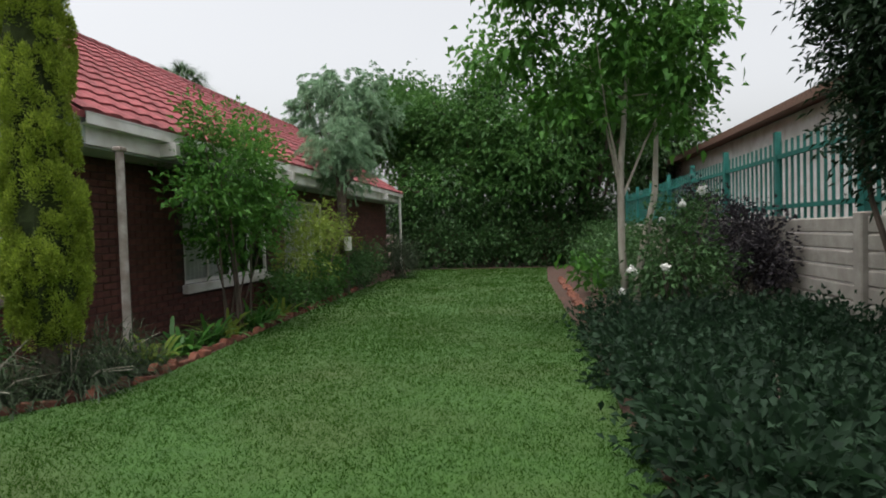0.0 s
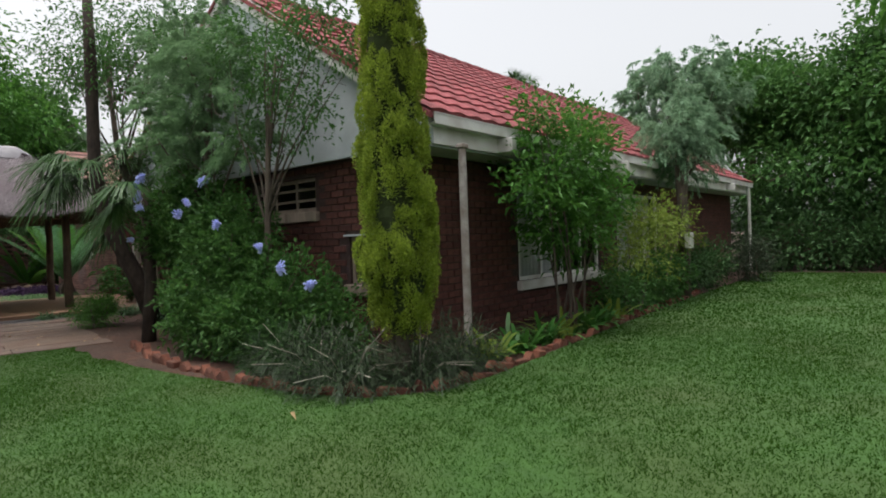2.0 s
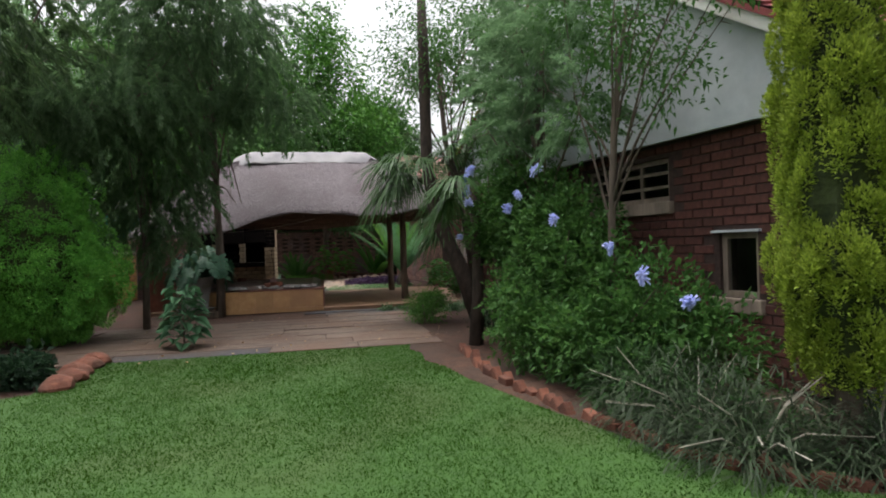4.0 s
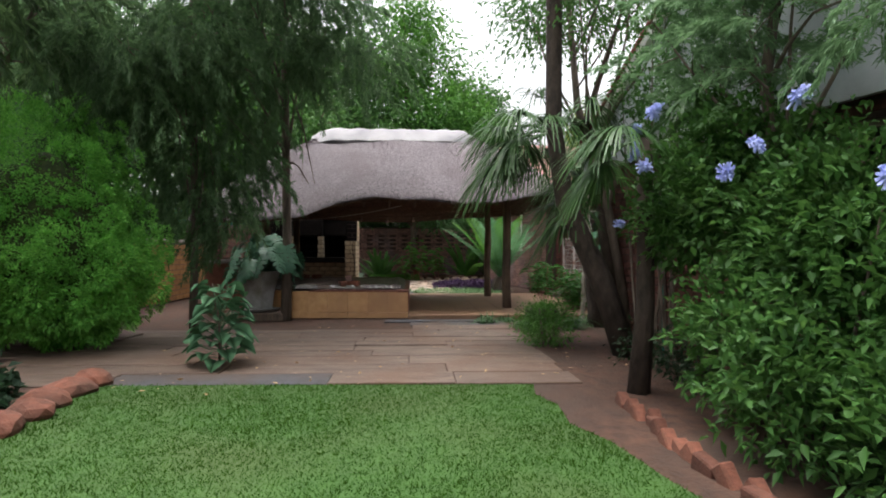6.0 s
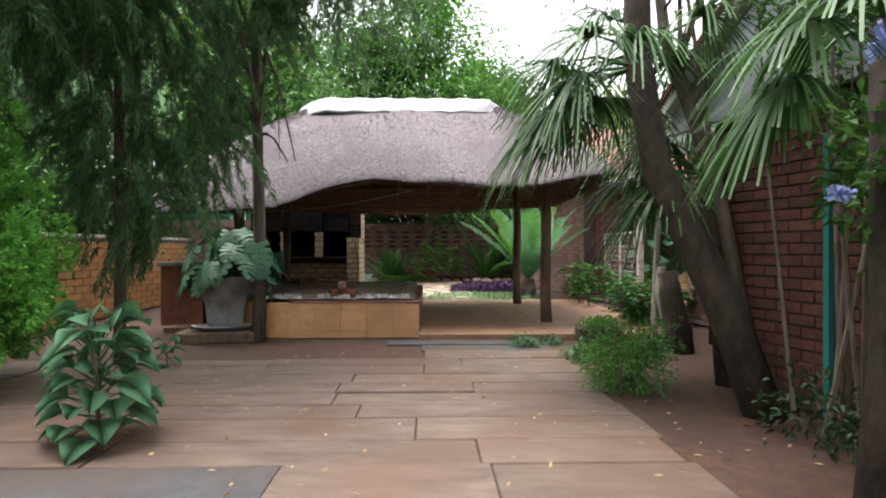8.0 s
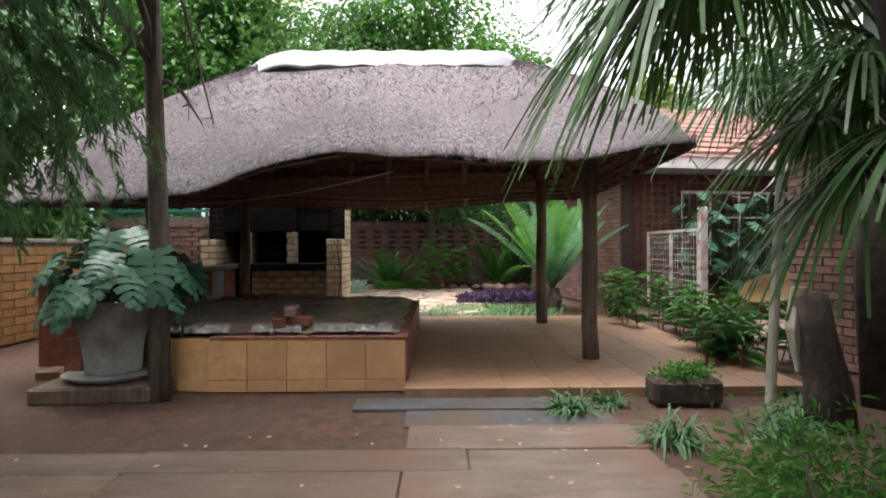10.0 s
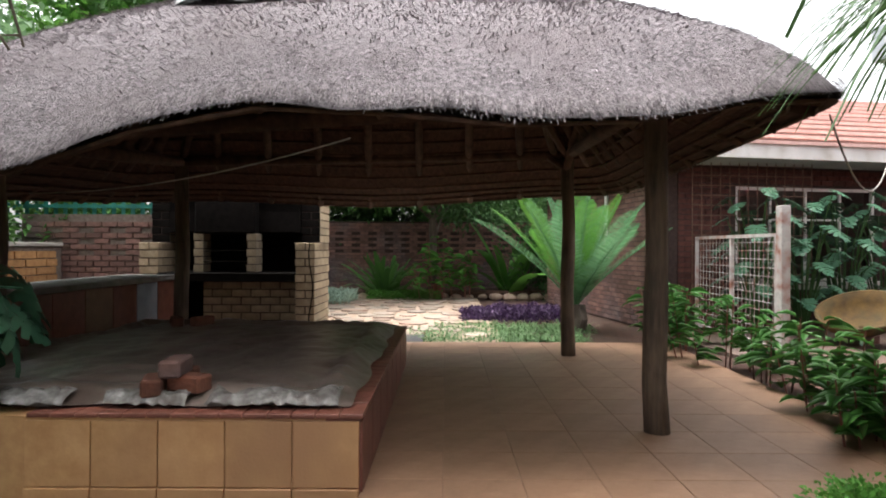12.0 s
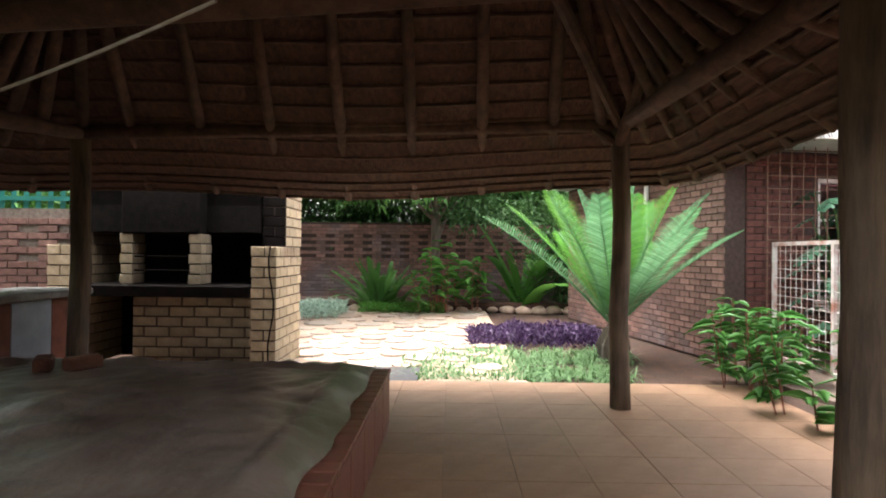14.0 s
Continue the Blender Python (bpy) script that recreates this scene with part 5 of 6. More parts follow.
tree("silver_tree", (-4.0, 11.3, 0), [(0, 0, -0.1), (0.03, 0, 1.2), (-0.02, 0.02, 2.3), (0, 0, 3.1)], [0.12, 0.1, 0.09, 0.05], 8, [(0, 0, 3.0, 0.75, 0.8, 0.6), (0.1, -0.2, 3.4, 0.45, 0.45, 0.35), (0, 0.2, 2.6, 0.75, 0.8, 0.35)], 420, 42, 0.1, (0.075, 0.016), F_SILVER, "small tree with drooping silver-green leaves and a dark trunk", way=(0.8, 0.4), lift=0.1, hang=(0.26, 0.6))
tree("silver_tree", (-7.0, 20.5, 0), [(0, 0, -0.1), (0.1, 0, 2.5), (0, 0.1, 5)], [0.16, 0.12, 0.07], 10, [(0, 0, 6.3, 1.8, 1.7, 0.9), (-0.9, 0, 5.4, 1.2, 1.0, 0.8), (1.0, 0.2, 5.4, 1.2, 1.0, 0.9)], 650, 36, 0.2, (0.16, 0.035), F_SILVER, "larger silver-green tree at the end of the house", way=(0.8, 0.4), lift=0.1, hang=(0.5, 0.5))
shrub("yellow_green_shrub", (-4.05, 9.4, 0), [(0, 0, 0.9, 0.55, 0.8, 0.6), (0, 0.5, 1.4, 0.5, 0.7, 0.45), (0, 1.6, 1.3, 0.5, 0.6, 0.5)], 250, 13, 0.08, (0.08, 0.03), F_LIME, "loose yellow-green shrub against the house")
shrub("bed_shrub", (-4.1, 8.6, 0), [(0, 0, 0.35, 0.4, 0.6, 0.4), (0, 1.0, 0.4, 0.42, 0.6, 0.42), (0, 2.0, 0.45, 0.42, 0.7, 0.45)], 330, 14, 0.08, (0.085, 0.04), F_MID, "low green bed shrub by the lawn")
shrub("bed_shrub", (-4.2, 12.4, 0), [(0, 0, 0.4, 0.4, 0.8, 0.5), (0, 1.4, 0.5, 0.4, 0.8, 0.55)], 220, 14, 0.09, (0.09, 0.04), F_DARK, "dark low bed shrub by the lawn")
shrub("round_grey_shrub", (-3.7, 15.2, 0), [(0, 0, 0.55, 0.6, 0.6, 0.6)], 260, 16, 0.08, (0.07, 0.02), F_GREY, "rounded grey-green shrub at the lawn's edge")
wb = thing("white_meter_box", (-3.98, 11.1, 0.9), 0, "white box fixed to a dark tree trunk", "box")
part("box_body", boxbm(0.1, 0.2, -0.1, 0.1, 0, 0.28, bevel=0.01), M_WHITE, wb)
for i, y in enumerate((4.95, 5.5, 6.0, 6.5, 7.0, 7.5, 8.0)):
    tuft("strap_plant", (-3.95 + random.uniform(-0.12, 0.1), y, 0), 34, 0.46, 0.05, 0.45, F_STRAP if i % 3 else F_LIME, "clump of broad glossy strap leaves", 0.07, 0.55, "strap plants by the lawn")
for i in range(12):
    y = 5.0 + i * 0.55
    tuft("edge_plant", (-3.78 - 0.02 * y + random.uniform(-0.05, 0.05), y, 0), 26, 0.22, 0.04, 0.6, random.choice((F_STRAP, F_MID, F_BRIGHT)), "small leafy edging plant", 0.06, 0.7, "edging plants")
# wiry grey-green shrubs under the conifer
for x, y, s in ((-4.3, 3.45, 0.55), (-3.95, 3.95, 0.5), (-4.75, 3.5, 0.55), (-4.0, 4.5, 0.5), (-5.2, 3.55, 0.5)):
    ob = thing("wiry_shrub", (x, y, 0), 0, "sprawling wiry grey-green shrub with bare stems", "shrub", "wiry shrubs")
    n = 1500
    d = unit(np.column_stack([rng.normal(0, 1, n), rng.normal(0, 1, n), np.abs(rng.normal(0.5, 0.45, n))]))
    p = d * (rng.uniform(0.15, 1, n) * s)[:, None]
    part("needles", arcs(p, d + rng.normal(0, 0.5, (n, 3)), 0.17, 0.008, 0.5, 2), F_GREY, ob)
    part("leaves", leaves(p[:700] * 0.9, d[:700] + rng.normal(0, 0.5, (700, 3)), 0.05, 0.014), F_DARK, ob)
    for _ in range(8):
        q = Vector((random.gauss(0, 1), random.gauss(0, 1), random.uniform(0.3, 1))).normalized() * s
        part("bare_stem", tubebm([(0, 0, 0), q * 0.5 + Vector((0, 0, 0.08)), q * 1.1], [0.008, 0.006, 0.003], 5), M_PALEBARK, ob)
def flower(core, petal, at):
    """A rounded flower head: a small core from which petals stand out on all sides."""
    bm = bmesh.new()
    bmesh.ops.create_icosphere(bm, subdivisions=2, radius=core)
    g = bmesh.ops.extrude_discrete_faces(bm, faces=bm.faces[:])
    for f in g["faces"]:
        c = f.calc_center_median()
        k = petal * (0.7 + 1.6 * noise.noise(c * 38 + Vector(at) * 7)) * random.uniform(0.4, 1.6)
        for v in f.verts:
            v.co = c + (v.co - c) * random.uniform(1.1, 1.9) + c.normalized() * k
    bmesh.ops.translate(bm, verts=bm.verts, vec=at)
    return bm


# plumbago with pale blue flowers
pb_ = [(0, 0, 0.75, 0.8, 0.6, 0.75), (0.9, 0.0, 0.55, 0.7, 0.5, 0.6), (-0.7, 0.15, 1.3, 0.65, 0.5, 0.7), (-0.2, 0.1, 1.35, 0.6, 0.5, 0.5), (1.5, 0.1, 0.4, 0.5, 0.4, 0.45), (-1.5, 0.08, 1.5, 0.55, 0.52, 0.62), (-1.85, 0.15, 1.45, 0.5, 0.5, 0.5), (-1.2, 0.2, 1.9, 0.6, 0.55, 0.4), (-0.2, -0.5, 0.45, 0.5, 0.3, 0.45), (0.6, -0.45, 0.4, 0.5, 0.3, 0.4), (-0.85, -0.25, 0.6, 0.45, 0.3, 0.55)]
pl_ = shrub("plumbago_bush", (-6.7, 3.95, 0), pb_, 3450, 9, 0.038, (0.075, 0.036), F_PLUMB, "large loose green bush with pale blue flower heads", "bush", 14, lift=0.5, way=(0.8, 0.7))
bl = np.asarray(pb_)
for x, y, z in ((-7.2, 3.6, 1.75), (-7.5, 3.65, 1.62), (-6.3, 3.45, 1.45), (-5.6, 3.5, 1.2), (-5.15, 3.4, 1.0), (-4.7, 3.4, 0.85), (-7.0, 3.7, 2.0), (-8.1, 3.45, 1.75), (-8.3, 3.5, 2.05), (-8.6, 3.55, 1.35), (-7.9, 3.4, 2.1), (-8.45, 3.6, 1.9)):
    part("flower_head", flower(0.018, 0.034, (x + 6.7, y - 3.95, z)), F_BLUE, pl_, "pale blue flower head")
shrub("leafy_ground_plant", (-5.6, 3.6, 0), [(0.1, 0, 0.18, 0.6, 0.35, 0.24), (-0.7, 0.1, 0.15, 0.5, 0.3, 0.18)], 200, 14, 0.07, (0.11, 0.022), F_DARK, "low green plant with narrow leaves", "plant", 4)
# feathery tall shrubs at the corner of the gable
tree("feathery_tree", (-7.7, 4.2, 0), [(0, 0, -0.1), (0.1, 0, 1.2), (-0.05, -0.05, 2.3), (0.1, 0, 3.4)], [0.06, 0.05, 0.04, 0.02], 16,
     [(-0.3, -0.25, 3.0, 0.6, 0.45, 0.5), (0.3, -0.3, 2.5, 0.45, 0.4, 0.35), (-0.8, -0.1, 2.5, 0.55, 0.4, 0.45), (0.6, -0.1, 3.5, 0.6, 0.4, 0.45), (-0.4, 0, 3.8, 0.7, 0.45, 0.5), (1.1, -0.25, 2.6, 0.35, 0.3, 0.35)],
     460, 100, 0.1, (0.06, 0.009), F_FEATHER, "slender tree with soft feathery grey-green leaves", way=(0.7, 0.4), lift=0.35, hang=(0.34, 0.3))
tree("slender_tree", (-6.3, 4.1, 0), [(0, 0, -0.1), (-0.05, 0, 1.3), (0.1, -0.05, 2.3), (0.25, 0, 3.3)], [0.045, 0.038, 0.03, 0.015], 22,
     [(0.2, 0, 3.1, 0.7, 0.4, 0.5), (-0.4, 0, 3.6, 0.7, 0.4, 0.5), (0.7, 0, 2.6, 0.5, 0.3, 0.35), (-0.3, 0, 2.5, 0.4, 0.3, 0.35), (0.9, 0, 3.6, 0.7, 0.4, 0.45), (1.4, 0, 3.1, 0.4, 0.3, 0.3)],
     420, 10, 0.09, (0.065, 0.03), F_MID, "slender open tree before the gable")

# right bed: low dense shrub, roses, pale-trunked tree, creeper, dark conifer
bb = [(x, y, 0.2, 0.45, 0.6, 0.27 + 0.1 * math.sin(x * 5 + y * 3)) for x in (-0.32, 0.3, 0.95, 1.5) for y in np.arange(0, 5.2, 0.8)]
shrub("dense_ground_shrub", (1.05, 1.2, 0), bb, 4600, 9, 0.06, (0.075, 0.043), F_BLUEG, "low dense dark blue-green leafy ground cover", "shrub", 12, lift=0.5)
shrub("bed_bush", (1.5, 7.0, 0), [(0, 0, 0.5, 0.8, 0.9, 0.5), (0, 1.8, 0.55, 0.8, 1.0, 0.55), (-0.3, 3.6, 0.6, 0.7, 1.0, 0.6), (0.2, 6, 0.7, 0.9, 1.6, 0.7)], 760, 14, 0.1, (0.085, 0.04), F_DARK, "dark mixed bushes in the bed along the wall", "bush", 10)
rs = shrub("rose_bush", (1.35, 6.3, 0), [(0, 0, 0.9, 0.55, 0.6, 0.55), (0.2, 0.3, 1.3, 0.4, 0.5, 0.35)], 170, 10, 0.09, (0.075, 0.042), F_DARK, "rose bush with white flowers", "bush", 9)
for x, y, z in ((0.1, -0.1, 1.45), (0.35, 0.1, 1.6), (0.0, 0.4, 1.3), (-0.45, -0.2, 0.75), (-0.15, -0.4, 0.8), (-0.5, 0.1, 0.5)):
    part("rose_flower", flower(0.025, 0.02, (x, y, z)), F_WHITE, rs, "white rose flower")
pale_tree = tree("pale_trunk_tree", (0.95, 6.7, 0), [(0, 0, -0.1), (-0.06, 0, 1.0), (-0.05, 0.05, 1.9), (0.05, 0, 3.1)], [0.05, 0.042, 0.038, 0.02], 7,
                 [(-1.2, 0.2, 3.4, 0.65, 0.6, 0.42), (-0.6, 0.1, 2.75, 0.7, 0.6, 0.35), (0.1, 0, 3.3, 0.85, 0.7, 0.5), (0.6, 0, 2.95, 0.5, 0.5, 0.36), (0.75, 0, 3.6, 0.5, 0.55, 0.4), (-0.1, 0, 4.2, 1.1, 0.8, 0.5), (0.5, 0, 2.4, 0.45, 0.4, 0.25), (-1.1, 0, 4.1, 0.7, 0.6, 0.4), (-0.5, 0, 0.75, 0.3, 0.3, 0.15)],
                 500, 13, 0.11, (0.11, 0.075), F_BRIGHT, "young tree with slender pale trunks and broad lobed leaves", bark=M_PALEBARK, droop=0.4)
part("second_trunk", tubebm([(0.05, 0.05, -0.05), (0.17, 0.05, 0.9), (0.33, 0.05, 1.6), (0.39, 0.15, 2.6)], [0.045, 0.04, 0.036, 0.02], 8, 0.1), M_PALEBARK, pale_tree)
shrub("purple_creeper", (2.62, 8.2, 0), [(0, 0, 1.0, 0.22, 1.2, 0.7), (0, 2.0, 1.2, 0.25, 1.4, 0.75), (0, -1.2, 0.8, 0.2, 0.6, 0.55)], 520, 15, 0.08, (0.07, 0.045), F_PLUM, "dark purple-leaved creeper over a wall", "creeper", 8)
tree("dark_conifer", (2.45, 3.9, 0), [(0, 0, -0.1), (0.1, 0, 2.0), (0.1, 0, 4.6)], [0.1, 0.08, 0.04], 10, [(0.1, 0.1, 1.9, 0.6, 0.7, 0.6), (0.1, 0, 2.6, 0.8, 0.85, 0.75), (0.15, 0, 3.5, 0.9, 0.95, 1.0), (0.2, 0.2, 4.6, 0.8, 0.85, 0.9)], 2300, 28, 0.09, (0.07, 0.026), F_CONIFER, "dark dense conifer over the boundary wall", lift=0.1)

# trees closing the lawn
tree("large_tree", (1.6, 20.5, 0), [(0, 0, -0.1), (0.1, 0, 2), (0, 0, 4.5)], [0.3, 0.25, 0.15], 10, [(0, 0, 5.2, 2.6, 2.0, 2.2), (-2.2, 0, 4.4, 1.9, 1.8, 1.6), (1.6, -1.4, 6.0, 2.2, 1.8, 1.8), (-1.0, -0.6, 3.2, 2.2, 1.5, 1.4)], 1100, 14, 0.24, (0.22, 0.13), F_MID, "large leafy green tree closing the lawn")
tree("large_tree", (-2.3, 21.5, 0), [(0, 0, -0.1), (0.1, 0, 2), (0, 0, 4.5)], [0.3, 0.25, 0.15], 10, [(0, 0, 4.9, 2.4, 1.8, 1.9), (-2.4, 0.6, 5.2, 2.0, 1.8, 1.8), (0.6, 0.2, 6.6, 1.0, 0.9, 1.1), (1.2, -1.2, 3.0, 2.0, 1.4, 1.5), (-1.4, -1.0, 2.6, 1.8, 1.4, 1.3)], 1100, 14, 0.24, (0.22, 0.12), F_MID, "large dark tree closing the lawn")
tree("large_tree", (-5.6, 24.5, 0), [(0, 0, -0.1), (0.1, 0, 2), (0, 0, 4.5)], [0.3, 0.25, 0.15], 10, [(0, 0, 6.4, 2.2, 1.8, 1.7), (-1.6, 0.6, 5.4, 1.7, 1.6, 1.6), (1.6, 0, 5.2, 1.8, 1.6, 1.7)], 620, 14, 0.26, (0.24, 0.14), F_MID, "tall tree behind the house end")
tree("large_tree", (4.6, 24, 0), [(0, 0, -0.1), (0.1, 0, 2), (0, 0, 4.5)], [0.3, 0.25, 0.15], 8, [(0, 0, 4.3, 2.6, 2, 2.4)], 420, 14, 0.26, (0.24, 0.14), F_DARK, "dark tree behind the boundary")
shrub("dark_hedge", (-0.5, 19.3, 0), [(x, 0, 0.7, 1.0, 0.6, 0.85) for x in np.arange(-4, 4, 1.0)] + [(x, 0.5, 1.7, 1.1, 0.6, 0.8) for x in np.arange(-4, 4, 1.3)], 1500, 12, 0.16, (0.15, 0.08), F_DARK, "dense dark hedge at the end of the lawn", "hedge", 16)
def fan_palm(name, base, trunk, radii, crown, fronds, size, label, leaflets=54):
    """A fan palm: a fibrous trunk and round fans of narrow leaflets on stalks; fronds are (heading, rise, stalk)."""
    ob = thing(name, base, 0, label, "palm")
    part("trunk", tubebm(trunk, radii, 10, 0.35), M_PALMBARK, ob, smooth=True)
    for hd, rise, stalk in fronds:
        d = Vector((math.cos(radians(hd)) * math.cos(radians(rise)), math.sin(radians(hd)) * math.cos(radians(rise)), math.sin(radians(rise))))
        s = Vector(crown)
        e = s + d * stalk
        fr_ = part("frond", tubebm([s, s.lerp(e, 0.5) + Vector((0, 0, 0.06)), e], [0.016, 0.012, 0.008], 5), F_PALM, ob)
        side = d.cross(Vector((0, 0, 1)))
        side = side.normalized() if side.length > 0.1 else Vector((1, 0, 0))
        an = np.linspace(-2.2, 2.2, leaflets)
        w = np.array([tuple(d * math.cos(t) + side * math.sin(t) + Vector((0, 0, 0.12))) for t in an])
        part("fan_blade", arcs(np.tile(np.array(e), (leaflets, 1)), w, size * (0.8 + 0.25 * np.cos(an)), 0.017, 0.7, 6, 0.12), F_PALM, fr_)
    return ob


dp = fan_palm("distant_palm", (-15.2, 23.7, 0), [(0, 0, 0), (0, 0, 8.0)], [0.25, 0.2], (0, 0, 7.8), [(i * 47, 10 + (i * 37) % 75, 0.8) for i in range(16)], 0.9, "distant fan palm above the roof")

# palms beside the paving
fan_palm("fan_palm", (-10.1, 4.55, 0), [(0, 0, -0.1), (-0.2, -0.25, 0.8), (-0.5, -0.55, 1.7), (-0.7, -0.6, 2.6), (-0.72, -0.6, 4.2), (-0.85, -0.55, 6.2)], [0.13, 0.12, 0.11, 0.1, 0.09, 0.05], (-0.7, -0.6, 2.55), [(215, -5, 0.6), (190, -15, 0.5), (240, -30, 0.55), (160, -10, 0.6), (285, -15, 0.55), (330, 5, 0.5), (200, 12, 0.7), (150, 25, 0.65), (250, 5, 0.6), (300, 10, 0.6), (110, 20, 0.6), (180, 55, 0.6), (20, 20, 0.6), (230, -20, 0.6), (265, -28, 0.7)], 0.62, "fan palm with a leaning dark fibrous trunk")
fan_palm("fan_palm", (-8.6, 3.72, 0), [(0, 0, -0.1), (0.04, 0.03, 0.7), (0.0, 0.05, 1.4), (0, 0.05, 2.05)], [0.09, 0.075, 0.07, 0.06], (0, 0.05, 2.05), [(205, -20, 0.4), (240, -32, 0.4), (265, -5, 0.35), (90, 30, 0.5), (300, 5, 0.35), (30, 35, 0.5)], 0.42, "low fan palm with drooping leaves in the bed beside the paving")
shrub("leafy_climber", (-9.6, 4.5, 0), [(0, 0, 2.2, 0.35, 0.25, 0.5), (-0.3, 0.05, 2.9, 0.5, 0.25, 0.4), (0.5, 0, 2.7, 0.4, 0.25, 0.4), (0.2, 0, 3.4, 0.5, 0.25, 0.3)], 230, 8, 0.06, (0.07, 0.036), F_MID, "loose climber with small oval leaves beside a gable", "climber", 8)
fan_palm("fan_palm", (-12.85, 6.3, 0), [(0, 0, -0.1), (-0.1, 0, 1.0), (0, 0, 2.4)], [0.16, 0.14, 0.1], (0, 0, 2.6), [(230, 5, 0.9), (255, -5, 1.0), (210, 20, 0.9), (270, 15, 0.9), (180, 10, 0.8), (300, 0, 0.8), (240, 40, 0.7)], 0.8, "fan palm hanging over the path to the courtyard")
po = thing("bamboo_pole", W(-1.5, 1.0, 0), 0, "thin leaning pale wooden pole", "pole")
part("pole", tubebm([(0, 0, 0), (0.03, 0.04, 1.2), (0.02, 0.12, 2.5)], [0.04, 0.034, 0.03], 8, 0.1), M_PALEBARK, po)
fan_palm("fan_palm", (-11.0, 4.9, 0), [(0, 0, -0.1), (0, -0.1, 0.9), (0, -0.2, 1.7)], [0.08, 0.075, 0.07], (0, -0.2, 1.75), [(200, 15, 0.5), (230, 0, 0.55), (260, 20, 0.5), (170, 30, 0.5), (290, -10, 0.5), (215, 45, 0.5), (250, -25, 0.5)], 0.55, "fan palm with pale drooping leaf tips beside the paving")
shrub("dark_bed_shrub", (-8.7, 4.3, 0), [(0, 0, 0.2, 0.5, 0.25, 0.2), (0.9, 0, 0.2, 0.6, 0.25, 0.2), (-0.8, 0.1, 0.2, 0.5, 0.25, 0.22)], 150, 10, 0.07, (0.07, 0.028), F_CONIFER, "sparse dark leafy undergrowth in the bed by the paving", "shrub", 5)
stump = thing("tree_stump", (-12.5, 5.46, 0), 0, "leaning cut tree stump with a pale split side", "stump")
part("trunk", tubebm([(0, 0, -0.05), (0.0, -0.03, 0.25), (-0.03, -0.08, 0.6), (-0.06, -0.12, 0.88)], [0.17, 0.13, 0.11, 0.1], 14, 0.35), M_PALMBARK, stump, smooth=True)
part("split_face", tubebm([(-0.13, -0.14, 0.35), (-0.12, -0.17, 0.65), (-0.1, -0.16, 0.93)], [0.02, 0.06, 0.05], 7, 0.4), M_PALEBARK, stump, "pale split wood")
gp = thing("green_post", (-9.9, 4.8, 0), 0, "green painted steel post", "post")
part("post", boxbm(-0.022, 0.022, -0.022, 0.022, 0, 1.9), M_GREENP, gp)
shrub("fern_bush", (-10.9, 3.95, 0), [(0, 0, 0.28, 0.35, 0.4, 0.3), (-0.4, 0.1, 0.25, 0.3, 0.35, 0.25)], 190, 14, 0.06, (0.06, 0.014), F_BRIGHT, "soft green fern-like plant at the paving's edge", "plant", 5)
for x, y, z in ((-1.7, -0.6, 0.34), (-2.4, -0.1, 0.4), (-2.3, 0.62, 0.44), (-1.5, -0.25, 0.22), (-1.9, 1.0, 0.36)):
    tuft("grass_tuft", W(x, y, 0), 110, z, 0.013, 0.75, F_VARIEG if y > 0.8 else F_TUFT, "tuft of thin arching grassy leaves", 0.05, 0.6, "grassy tufts by the shelter")
tr = thing("trough_planter", W(-1.45, 0.35, 0), TURN - 90, "rough dark wooden trough filled with green herbs", "planter")
part("trough", boxbm(-0.26, 0.26, -0.13, 0.13, 0, 0.2, bevel=0.03), M_PALMBARK, tr)
p, o = cloud([(0, 0, 0.22, 0.25, 0.13, 0.07)], 90, 14, 0.03, 0.5)
part("herb_mass", leaves(p, o + rng.normal(0, 0.5, p.shape) + [0, 0, 0.6], 0.035, 0.022), F_BRIGHT, tr)


def stalk_plant(base, n, h, label, group, mat, size=(0.29, 0.115)):
    """Upright stalks with whorls of broad pointed leaves."""
    ob = thing("broadleaf_plant", base, 0, label, "plant", group)
    for i in range(n):
        x, y = random.gauss(0, 0.2), random.gauss(0, 0.2)
        hh = h * random.uniform(0.6, 1.1)
        part("stalk", tubebm([(x, y, 0), (x * 1.3, y * 1.3, hh)], [0.009, 0.005], 5), M_REDTILE, ob)
        k = 11
        zz = np.linspace(hh * 0.3, hh, k)
        a = rng.uniform(0, 6.28, k)
        p = np.column_stack([np.full(k, x * 1.2), np.full(k, y * 1.2), zz])
        part("leaves", broad(p, np.column_stack([np.cos(a), np.sin(a), rng.uniform(0.1, 0.7, k)]), *size, 0.45), mat, ob)
    return ob


for u, v, h in ((3.3, 1.55, 0.75), (2.5, 1.6, 0.7), (1.7, 1.65, 0.65), (0.8, 1.7, 0.6), (0.2, 1.55, 0.65), (4.1, 1.7, 0.8), (-0.3, 1.3, 0.55)):
    stalk_plant(W(u, v, 0), 8, h, "leafy plant with broad pointed green leaves on red stalks", "broadleaf plants", F_STRAP)
# cycad
cyc = thing("cycad", W(5.35, 0.66, 0), 0, "large cycad with long stiff feathery green fronds", "cycad")
part("trunk", tubebm([(0, 0, -0.05), (0, 0, 0.2), (0, 0, 0.42)], [0.16, 0.19, 0.12], 12, 0.4), M_BARK, cyc)
